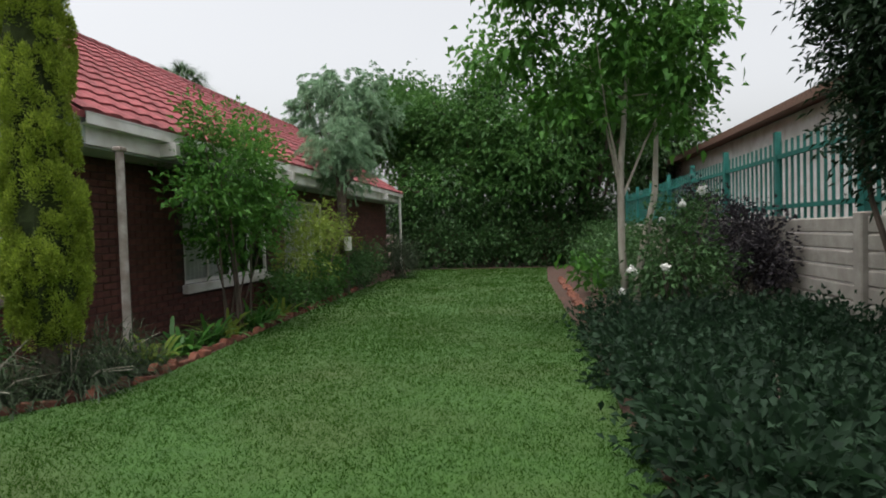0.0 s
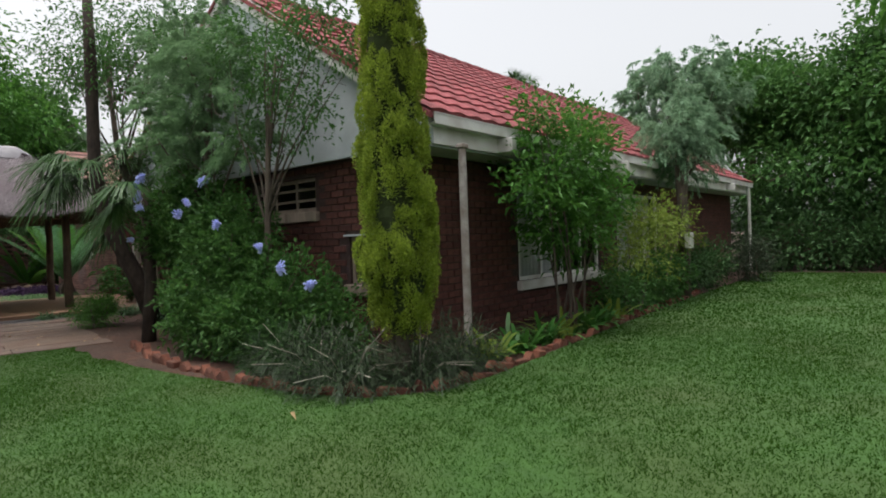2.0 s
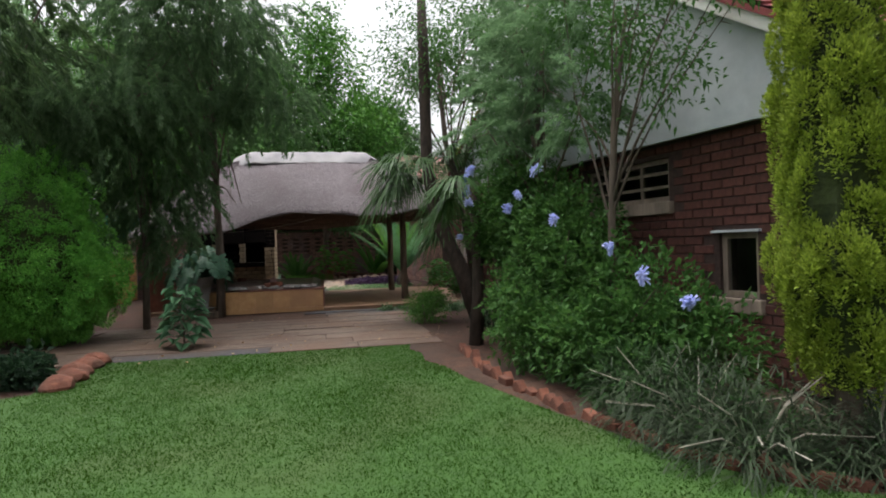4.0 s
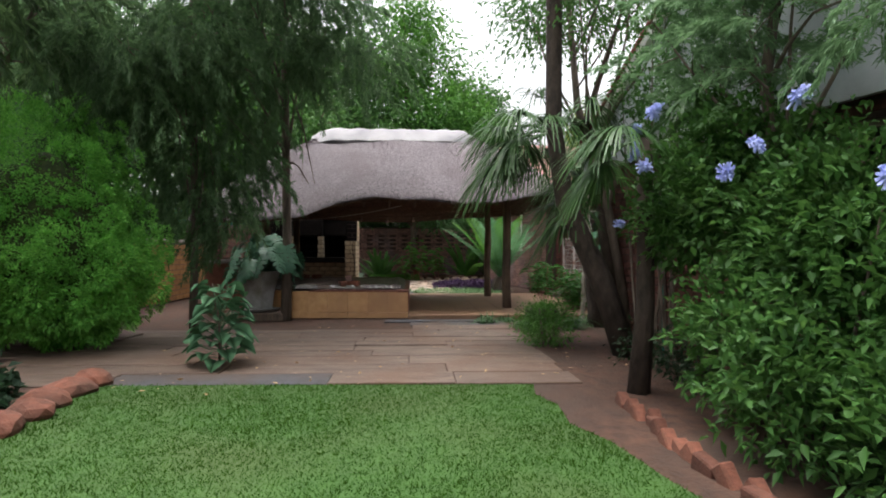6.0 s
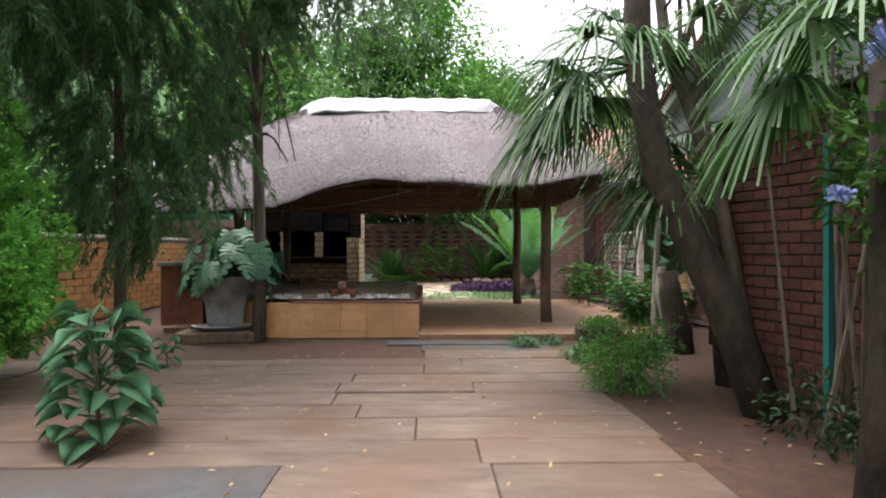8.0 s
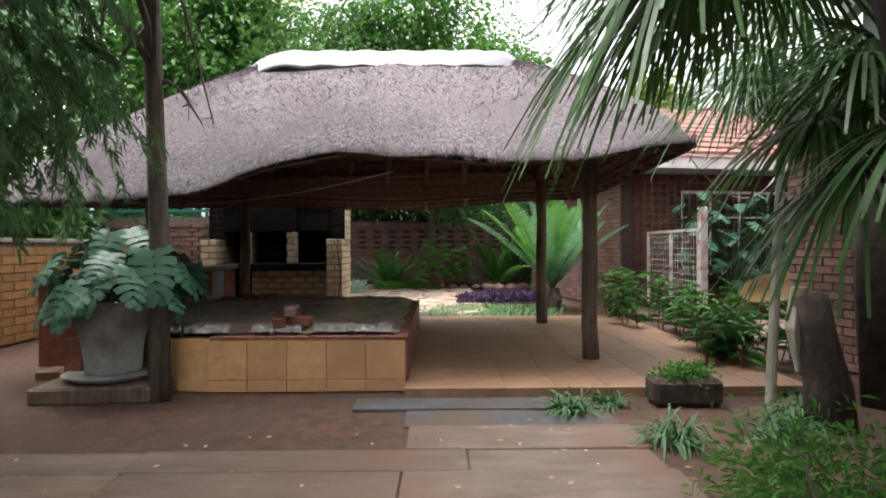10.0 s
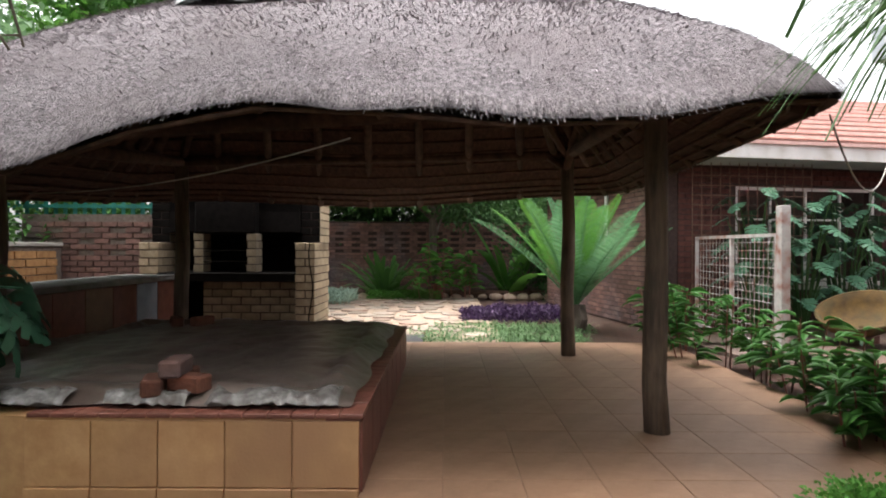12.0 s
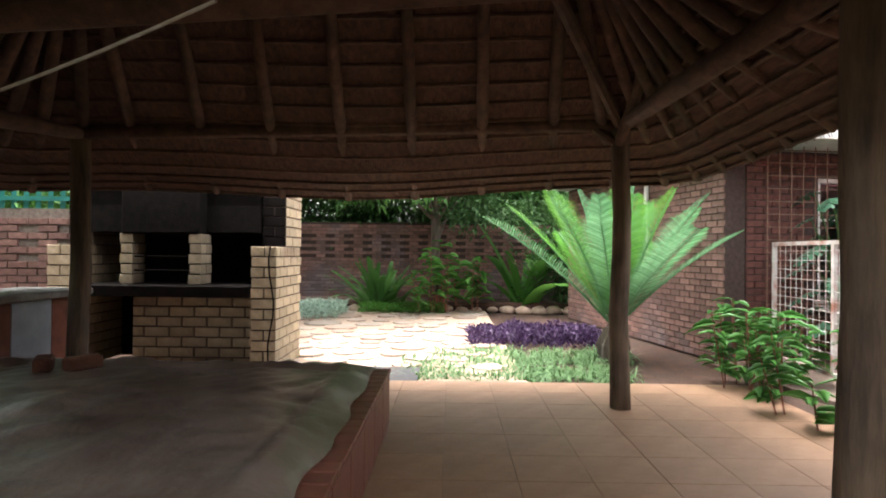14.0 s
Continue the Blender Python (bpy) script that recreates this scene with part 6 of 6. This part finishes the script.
for i in range(25):
    az = i * 2.399
    rise = radians(43 + 43 * (i / 25) ** 0.9)
    ln = random.uniform(1.9, 2.25)
    pts = []
    for k in range(9):
        t = k / 8
        r = ln * t
        pts.append(Vector((math.cos(az) * math.cos(rise) * r * (1 + 0.12 * t), math.sin(az) * math.cos(rise) * r * (1 + 0.12 * t), 0.4 + math.sin(rise) * r - 0.14 * ln * t * t)))
    fr_ = part("frond", tubebm(pts, [0.015 - 0.0013 * k for k in range(9)], 5), F_CYCAD, cyc)
    nl = 62
    t = np.repeat(np.linspace(0.1, 0.99, nl), 2)
    idx = np.minimum((t * 8).astype(int), 7)
    P = np.array([tuple(q) for q in pts])
    base = P[idx] + (P[idx + 1] - P[idx]) * (t * 8 - idx)[:, None]
    tg = unit(P[idx + 1] - P[idx])
    sd = np.tile([math.sin(az), -math.cos(az), 0.0], (2 * nl, 1))
    up = np.cross(sd, tg)
    sg = np.tile([1.0, -1.0], nl)[:, None]
    ll = (0.27 * np.minimum(1, 0.35 + (1 - t) * 4) * np.minimum(1, 0.4 + t * 2) * rng.uniform(0.93, 1.07, 2 * nl))[:, None]
    way = unit(sd * sg + tg * 0.45 + up * 0.25)
    mid, tip = base + way * ll * 0.55, base + way * ll - np.array([0, 0, 0.02])
    vv = np.stack([base - tg * 0.006, base + tg * 0.006, mid + tg * 0.008, tip, mid - tg * 0.008], 1).reshape(-1, 3)
    part("fan_blade", npmesh("fan_blade", vv, np.arange(10 * nl).reshape(-1, 5)), F_CYCADNEW if i % 3 == 1 else F_CYCAD, fr_)
# ground covers
gc = tagged(thing("border_grass", W(4.7, -0.5, 0), TURN, "dense pale-edged grassy ground cover", "ground cover"), kind="stuff")
n = 5200
p = np.column_stack([rng.uniform(-0.75, 1.2, n), rng.uniform(-1.2, 1.35, n), np.zeros(n)])
p[:, 1] += np.where(p[:, 0] > 0.4, -0.25, 0.1)
p = p[np.array([noise.noise(Vector((a * 2.6, b * 2.6, 4))) > -0.22 for a, b, _ in p])]
n = len(p)
part("blades", arcs(p, np.column_stack([rng.normal(0, 0.6, (n, 2)), np.ones(n)]), 0.22, 0.014, 0.7, 4), F_VARIEG, gc)
pu = tagged(thing("purple_ground_cover", W(6.9, 0.0, 0), TURN, "low dense purple-leaved ground cover", "ground cover"), kind="stuff")
n = 4200
p = np.column_stack([rng.uniform(-0.7, 0.9, n), rng.uniform(-1.0, 1.1, n), rng.uniform(0, 1, n)])
p[:, 2] *= np.array([max(0.02, 0.2 * (1 - (a / 1.0) ** 4) * (1 - (b / 1.15) ** 4) + 0.12 * noise.noise(Vector((a * 4, b * 4, 1)))) for a, b, _ in p])
part("leaves", leaves(p, np.column_stack([rng.normal(0, 0.7, (n, 2)), np.ones(n)]), 0.11, 0.035), F_PURPLE, pu)
ag = tagged(thing("ash_ground_cover", W(9.6, -4.4, 0), TURN, "low ash-grey leafy ground cover", "ground cover"), kind="stuff")
n = 2600
p = np.column_stack([rng.uniform(-0.8, 0.8, n), rng.uniform(-0.9, 0.9, n), rng.uniform(0.05, 0.3, n)])
part("leaves", leaves(p, np.column_stack([rng.normal(0, 0.8, (n, 2)), np.ones(n)]), 0.12, 0.03), F_ASH, ag)
gg = tagged(thing("green_ground_cover", W(10.5, -2.4, 0), TURN, "bright green low ground cover", "ground cover"), kind="stuff")
n = 2200
p = np.column_stack([rng.uniform(-0.4, 0.4, n), rng.uniform(-0.9, 0.9, n), rng.uniform(0.05, 0.25, n)])
part("leaves", leaves(p, np.column_stack([rng.normal(0, 0.8, (n, 2)), np.ones(n)]), 0.08, 0.025), F_BRIGHT, gg)
tuft("strelitzia", W(11.0, -2.9, 0.1), 64, 1.3, 0.13, 0.4, F_MID, "clump of tall stiff paddle leaves against the back wall", 0.16, 0.32)
tagged(thing("garden_bed_back", W(11.5, -1.0, 0), TURN, "raised soil bed along the back wall", "bed"), kind="structure")
part("soil", boxbm(-0.4, 1.0, -6, 5, -0.02, 0.22, bevel=0.06), M_SOIL, bpy.data.objects["garden_bed_back"])
for i in range(22):
    rk = thing("rock", W(11.0 + random.uniform(-0.12, 0.12), -4.2 + i * 0.34, 0.06), random.uniform(0, 180), "rounded brown garden rock edging a bed", "rock", "bed rocks")
    bm = bmesh.new()
    bmesh.ops.create_icosphere(bm, subdivisions=2, radius=0.15 * random.uniform(0.7, 1.2))
    for v in bm.verts:
        v.co = Vector((v.co.x * 1.2, v.co.y, v.co.z * 0.7)) * (1 + 0.3 * noise.noise(v.co * 6 + Vector((i, 0, 0))))
    part("stone", bm, M_STONE, rk, smooth=True)
tree("back_tree", W(11.3, -1.75, 0), [(0, 0, 0.1), (0.03, 0.02, 1.2), (0, 0, 2.6), (0.1, 0, 4.0)], [0.12, 0.1, 0.1, 0.06], 8, [(0, 0, 3.6, 2.2, 2.2, 0.9), (-1.5, 1.5, 3.2, 1.5, 1.5, 0.8), (1.5, -1.5, 3.2, 1.5, 1.5, 0.8)], 600, 14, 0.2, (0.16, 0.09), F_MID, "garden tree with a pale trunk at the back wall")
for u, v, h in ((10.2, -1.42, 1.35), (10.5, -0.95, 1.0)):
    stalk_plant(W(u, v, 0.1), 6, h, "bushy plant with large hand-shaped leaves", "large-leaved plants", F_BRIGHT, (0.42, 0.2))
tuft("banana_plant", W(11.4, 0.3, 0.1), 12, 2.3, 0.42, 0.35, F_BRIGHT, "banana-like plant with huge leaves", 0.06, 0.4)
shrub("dark_back_shrub", W(11.5, 1.6, 0), [(0, 0, 0.9, 0.8, 1.4, 0.9), (0, 0, 2.0, 0.8, 1.6, 0.7), (0.3, -2.2, 2.2, 0.5, 1.2, 0.4)], 420, 14, 0.14, (0.15, 0.06), F_DARK, "dark shrubs against the back wall")
gn = thing("garden_ornament", W(10.6, -1.6, 0.05), 0, "small brown clay garden ornament on a block", "ornament")
part("figure", tubebm([(0, 0, 0), (0, 0, 0.18), (0, 0, 0.2), (0, 0, 0.34), (0.06, 0, 0.42), (0.12, 0, 0.44)], [0.14, 0.14, 0.1, 0.13, 0.08, 0.02], 10), M_EDGE, gn, smooth=True)

# ---- left side: dark drooping trees, bright conifer, pot plants ----
tree("drooping_tree", (-14.22, 0.8, 0), [(0, 0, -0.1), (0.02, 0.02, 1.2), (0.04, 0.0, 2.4), (0.1, -0.03, 4.0), (0.1, -0.05, 6.5)], [0.085, 0.075, 0.068, 0.06, 0.04], 22,
     [(1.3, -0.6, 3.9, 1.3, 1.1, 0.6), (2.0, -1.5, 3.6, 1.2, 1.0, 0.7), (1.2, 1.0, 4.1, 1.3, 0.9, 0.45), (0.9, -0.2, 5.1, 2.0, 2.0, 1.0), (2.4, -0.4, 5.4, 1.6, 1.4, 0.9), (0.1, 0.35, 2.25, 0.15, 0.15, 0.2), (0.2, -0.6, 2.0, 0.3, 0.3, 0.2)],
     1100, 90, 0.16, (0.085, 0.014), F_NEEDLE, "dark tree with fine drooping needle foliage and a bare trunk", way=(0.7, 0.45), lift=-0.1, hang=(0.5, 0.75))
tree("drooping_tree", (-13.0, -0.4, 0), [(0, 0, -0.1), (0.03, 0.02, 1.2), (0.0, 0.0, 2.6), (0.1, 0, 5)], [0.06, 0.05, 0.045, 0.03], 16,
     [(0.0, 0.0, 2.1, 0.45, 0.45, 0.7), (0.2, 0.3, 3.1, 0.85, 0.75, 0.6), (0.2, -0.8, 3.7, 1.3, 1.2, 0.7), (0.3, 0.35, 1.5, 0.3, 0.3, 0.45), (0.2, -1.2, 2.6, 0.8, 0.7, 0.6), (0.0, 0.75, 2.4, 0.4, 0.38, 0.6), (0.1, 0.5, 1.6, 0.3, 0.3, 0.4)],
     540, 95, 0.13, (0.08, 0.013), F_NEEDLE, "thin dark tree with hanging needle foliage beside the paving", way=(0.6, 0.4), lift=-0.3, hang=(0.45, 0.8))
tree("drooping_tree", (-12.3, -3.0, 0), [(0, 0, -0.1), (0.03, 0.02, 1.6), (0.0, 0.0, 3.2), (0.1, 0, 6)], [0.14, 0.12, 0.1, 0.06], 18,
     [(0.2, 0.4, 3.9, 1.7, 1.5, 0.8), (1.4, 0.6, 4.4, 1.4, 1.3, 0.9), (-1.4, 0.9, 4.0, 1.5, 1.4, 0.8), (0, 0.4, 5.4, 2.2, 2.0, 1.1), (2.4, 0.3, 3.7, 1.1, 1.1, 0.7), (3.4, -0.4, 4.6, 1.2, 1.2, 0.8)],
     330, 80, 0.2, (0.13, 0.024), F_CANOPY, "large dark tree with drooping needle foliage over a brick wall", way=(0.7, 0.45), lift=-0.1, hang=(0.65, 0.7))
hb = thing("bright_conifer_bush", (-11.95, -1.75, 0), 0, "dense bright green rounded conifer bush", "bush")
part("trunk", tubebm([(0, 0, -0.05), (0, 0, 1.8)], [0.07, 0.03]), M_BARK, hb)
bls = np.array([(0, 0, 1.0, 1.05, 1.1, 0.95), (-0.1, -0.1, 1.95, 0.85, 0.9, 0.9), (0.1, 0.3, 0.75, 0.9, 0.85, 0.65)])
# dark core again painting the shade in the gaps between clumps
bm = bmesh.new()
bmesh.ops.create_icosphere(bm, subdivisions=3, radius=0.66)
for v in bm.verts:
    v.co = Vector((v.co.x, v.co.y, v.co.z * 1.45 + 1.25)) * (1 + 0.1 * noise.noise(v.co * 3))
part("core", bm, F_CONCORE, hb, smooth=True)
c, o = cloud(bls, 950, 1, 0.0, 0.08)
c[:, 2] = np.maximum(c[:, 2], 0.12)
d = unit(rng.normal(0, 1, (len(c), 120, 3)) + o[:, None] * 0.9)
pp = c[:, None] + d * rng.uniform(0.07, 0.15, (len(c), 1, 1)) * np.array([0.9, 0.9, 1.25]) * rng.uniform(0.7, 1.1, (len(c), 120, 1))
ww = d + o[:, None] * 0.5 + np.array([0, 0, 0.4]) + rng.normal(0, 0.35, pp.shape)
part("foliage", leaves(pp.reshape(-1, 3), ww.reshape(-1, 3), 0.045, 0.022), F_HEDGE, hb)
def soft_plant(base, h, k, size, label):
    """A young plant: one stalk and large soft heart-shaped leaves at all heights."""
    ob = thing("broadleaf_plant", base, 0, label, "plant")
    part("stalk", tubebm([(0, 0, 0), (0.05, 0, h * 0.5), (-0.05, -0.1 * h, h)], [0.018 * h, 0.014 * h, 0.008 * h], 6), M_BARK, ob)
    zz = np.linspace(0.1 * h, h, k)
    a = np.arange(k) * 2.4
    r = (0.06 + 0.2 * (1 - zz / h * 0.6)) * h
    p = np.column_stack([np.cos(a) * r, np.sin(a) * r, zz])
    part("leaves", broad(p, np.column_stack([np.cos(a), np.sin(a), rng.uniform(-0.1, 0.5, k)]) + rng.normal(0, 0.25, (k, 3)), size, size * 1.0, 0.6), F_SOFT, ob)
    for q in p:
        part("leaf_stalk", tubebm([(0, 0, q[2] * 0.75), tuple(q)], [0.005, 0.004], 4), F_SOFT, ob)


soft_plant((-10.44, 0.28, 0), 0.8, 58, 0.2, "young plant with large soft pale green leaves in the paving")
soft_plant((-12.76, 0.1, 0), 0.28, 12, 0.13, "small seedling with soft pale leaves in bare soil")


def split_leaf(size):
    """One big leaf cut into lobes: a midrib and tapering fingers on both sides, drooping at the tip."""
    p, w, l, b = [], [], [], []
    for i in range(6):
        t = i / 5
        for s in (1, -1):
            p.append((size * (0.1 + 0.75 * t), 0, 0.02 - 0.16 * size * t * t))
            a = radians(118 - 96 * t)
            w.append((math.cos(a), s * math.sin(a), 0.14))
            l.append(size * (0.5 - 0.2 * abs(t - 0.35)))
            b.append(size * 0.2)
    return arcs(np.array(p), np.array(w), np.array(l), np.array(b), 0.3, 4, 0.06, tipw=0.45)


slab = thing("pot_slab", (-14.62, 0.36, 0), TURN + 4, "low dark brown wooden slab under a plant pot", "slab")
part("slab_block", boxbm(-0.42, 0.42, -0.5, 0.5, -0.02, 0.118, bevel=0.02), M_POLE, slab)
pot = thing("potted_philodendron", (-14.62, 0.345, 0.12), TURN, "weathered white pot with a split-leaf philodendron", "potted plant")
bm = bmesh.new()
prev = None
for r, z in ((0.2, 0.02), (0.24, 0.06), (0.27, 0.3), (0.36, 0.62), (0.38, 0.66), (0.34, 0.66), (0.3, 0.6), (0.02, 0.58)):
    ring = [bm.verts.new((r * math.cos(2 * math.pi * i / 6 + 0.4), r * math.sin(2 * math.pi * i / 6 + 0.4), z)) for i in range(6)]
    if prev:
        for i in range(6):
            bm.faces.new((prev[i], prev[(i + 1) % 6], ring[(i + 1) % 6], ring[i]))
    prev = ring
part("pot", bm, M_POT, pot)
part("saucer", tubebm([(0, 0, 0), (0, 0, 0.02), (0, 0, 0.05)], [0.3, 0.36, 0.4], 20), M_POT, pot)
leaf_me = [split_leaf(s) for s in (0.31, 0.26, 0.37)]
for me in leaf_me:
    me.materials.append(F_PHIL)
for i in range(36):
    az, rs_ = i * 2.4, random.uniform(0.2, 0.6)
    hh = random.uniform(0.75, 1.3)
    e = Vector((math.cos(az) * rs_ - 0.1, math.sin(az) * rs_ - 0.15, hh - 0.2 * rs_))
    part("leaf_stalk", tubebm([(0, 0, 0.58), e * 0.5 + Vector((0, 0, 0.5)), e], [0.014, 0.011, 0.007], 5), F_PHIL, pot)
    ob = new("leaf", leaf_me[i % 3])
    ob.parent, ob.location = pot, e
    ob.rotation_euler = (random.uniform(-0.4, 0.4), 0.95 + random.uniform(-0.4, 0.4), az + random.uniform(-0.4, 0.4))

# courtyard window plants
for y in (8.8, 9.6, 10.3, 11.0):
    ob = thing("philodendron", (-18.9, y, 0), 0, "tall split-leaf plant before a window", "plant", "window plants")
    for i in range(26):
        az, hh = i * 2.4 + y, 0.5 + 0.066 * i
        e = Vector((math.cos(az) * 0.4, math.sin(az) * 0.4, hh))
        part("leaf_stalk", tubebm([(0, 0, 0), e * 0.6 + Vector((0, 0, 0.3)), e], [0.014, 0.011, 0.007], 5), F_PALM, ob)
        lf = new("leaf", leaf_me[i % 3])
        lf.parent, lf.location, lf.rotation_euler, lf.scale = ob, e, (0, 0.45, az), (0.85, 0.85, 0.85)

# overgrown hedge behind the left boundary walls
for u, v, h in ((-7.5, -8.4, 2.6), (-4.6, -8.6, 2.9), (-1.8, -8.4, 2.7), (1.0, -8.5, 2.8), (3.6, -8.3, 2.6), (6.6, -7.6, 2.7), (8.2, -5.8, 2.6)):
    shrub("hedge_shrub", W(u, v, 0), [(0, 0, h * 0.32, 1.6, 1.0, h * 0.34), (0.4, 0.1, h * 0.68, 1.5, 0.9, h * 0.32), (-0.9, 0, h * 0.55, 0.9, 0.8, h * 0.3)], 620, 14, 0.2, (0.16, 0.08), F_MID, "overgrown green hedge behind a brick wall", "hedge", 6, group="boundary hedge")

# dark planting beyond the pierced back wall
for v, h in ((-6.5, 3.8), (-4.0, 4.2), (-1.5, 3.9), (1.0, 4.2), (3.4, 3.8)):
    shrub("hedge_shrub", W(14.2, v, 0), [(0, 0, h * 0.4, 1.0, 1.5, h * 0.4), (0.2, 0.3, h * 0.75, 0.9, 1.4, h * 0.28)], 560, 14, 0.2, (0.18, 0.09), F_DARK, "dark dense hedge behind a pierced brick wall", "hedge", 6, group="back hedge")

# trees behind the shelter and the wall
for x, y, h, r, mt, lb_ in ((-27, -3, 9.5, 3.3, F_BRIGHT, "leafy bright green tree behind the garden"), (-30, 3.0, 9.5, 3.4, F_MID, "leafy green tree behind the back wall"), (-22, -5.5, 8.5, 2.8, F_FEATHER, "tall feathery grey-green conifer behind the wall"),
                           (-33, 9.5, 7.6, 2.6, F_BRIGHT, "rounded green tree beyond the roof"), (-17.5, -7.6, 4.6, 1.9, F_BRIGHT, "green tree behind the boundary wall"),
                           (-7.5, -7.0, 5.0, 2.4, F_DARK, "dark tree over the boundary wall"), (-36, -1, 12, 4.0, F_LIME, "tall yellow-green tree behind the garden"), (-20, -4.6, 7.5, 2.3, F_FEATHER, "leafy tree behind the shelter"), (-25.5, -0.5, 8.5, 2.6, F_MID, "tall leafy tree behind the shelter"), (-5.0, -7.5, 5.5, 2.5, F_DARK, "dark tree behind the boundary wall"), (-30, 5.6, 12.0, 3.2, F_BRIGHT, "tall bright green tree behind the back wall"), (-31, 9.0, 8.5, 2.4, F_MID, "rounded green tree behind the back wall"), (-29, 14, 7.0, 1.8, F_LIME, "golden-green tree beyond the roof")):
    tree("background_tree", (x, y, 0), [(0, 0, -0.1), (0.1, 0, h * 0.35), (0, 0, h * 0.8)], [0.22, 0.17, 0.08], 8, [(0, 0, h * 0.75, r, r, r * 0.75), (r * 0.5, r * 0.5, h * 0.55, r * 0.8, r * 0.8, r * 0.6), (-r * 0.5, -r * 0.4, h * 0.5, r * 0.8, r * 0.8, r * 0.6), (0, 0, h * 0.95, r * 0.6, r * 0.6, r * 0.5)], 900, 16, 0.26, (0.22, 0.12), mt, lb_)
tree("leaning_tree", (-10.6, 4.9, 0), [(0, 0, -0.1), (-0.25, -0.2, 1.6), (-0.7, -0.4, 3.0), (-1.0, -0.4, 4.6)], [0.06, 0.055, 0.05, 0.03], 16, [(-0.8, -0.5, 4.7, 1.5, 1.1, 0.8), (-0.2, -0.3, 4.0, 0.9, 0.8, 0.5), (-1.6, -0.3, 4.4, 1.0, 0.9, 0.6), (0.9, -0.3, 4.6, 1.2, 0.8, 0.7), (1.8, -0.2, 4.0, 0.9, 0.7, 0.7)], 620, 14, 0.14, (0.08, 0.035), F_MID, "open-branched dark tree over the paving")
# bed rocks by the paving, litter
for i, (x, y) in enumerate(((-8.5, -0.78), (-8.85, -0.72), (-9.15, -0.76), (-9.5, -0.7), (-9.85, -0.66))):
    rk = thing("rock", (x, y, 0.03), i * 50, "orange-brown rock edging the lawn", "rock", "lawn rocks")
    bm = bmesh.new()
    bmesh.ops.create_icosphere(bm, subdivisions=2, radius=0.16)
    for v in bm.verts:
        v.co = Vector((v.co.x * 1.2, v.co.y, v.co.z * 0.65)) * (1 + 0.3 * noise.noise(v.co * 6 + Vector((i, 0, 0))))
    part("stone", bm, M_EDGE, rk)
shrub("low_bed_plant", (-8.9, -1.15, 0), [(0, 0, 0.12, 0.55, 0.25, 0.16)], 90, 12, 0.06, (0.09, 0.05), F_BLUEG, "low leafy plants behind edging rocks", "plant", 3)
lit = tagged(thing("leaf_litter", (-10.5, 2.0, 0.02), 0, "scattered dry fallen leaves", "leaves"), kind="stuff")
n = 160
p = np.column_stack([rng.uniform(-2.5, 1.4, n), rng.uniform(-2.4, 2.2, n), rng.uniform(0.004, 0.012, n)])
part("leaves", leaves(p, np.column_stack([rng.normal(0, 1, (n, 2)), np.full(n, 0.08)]), 0.05, 0.02, 0.1, 0.0), F_DRY, lit)
tagged(thing("fallen_leaf", (-4.02, 2.66, 0.03), 0, "single dry curled leaf on the lawn", "leaf"))
part("blade", leaves(np.array([(0, 0, 0.0)]), np.array([(1, -0.4, 0.1)]), 0.16, 0.04), F_DRY, bpy.data.objects["fallen_leaf"])
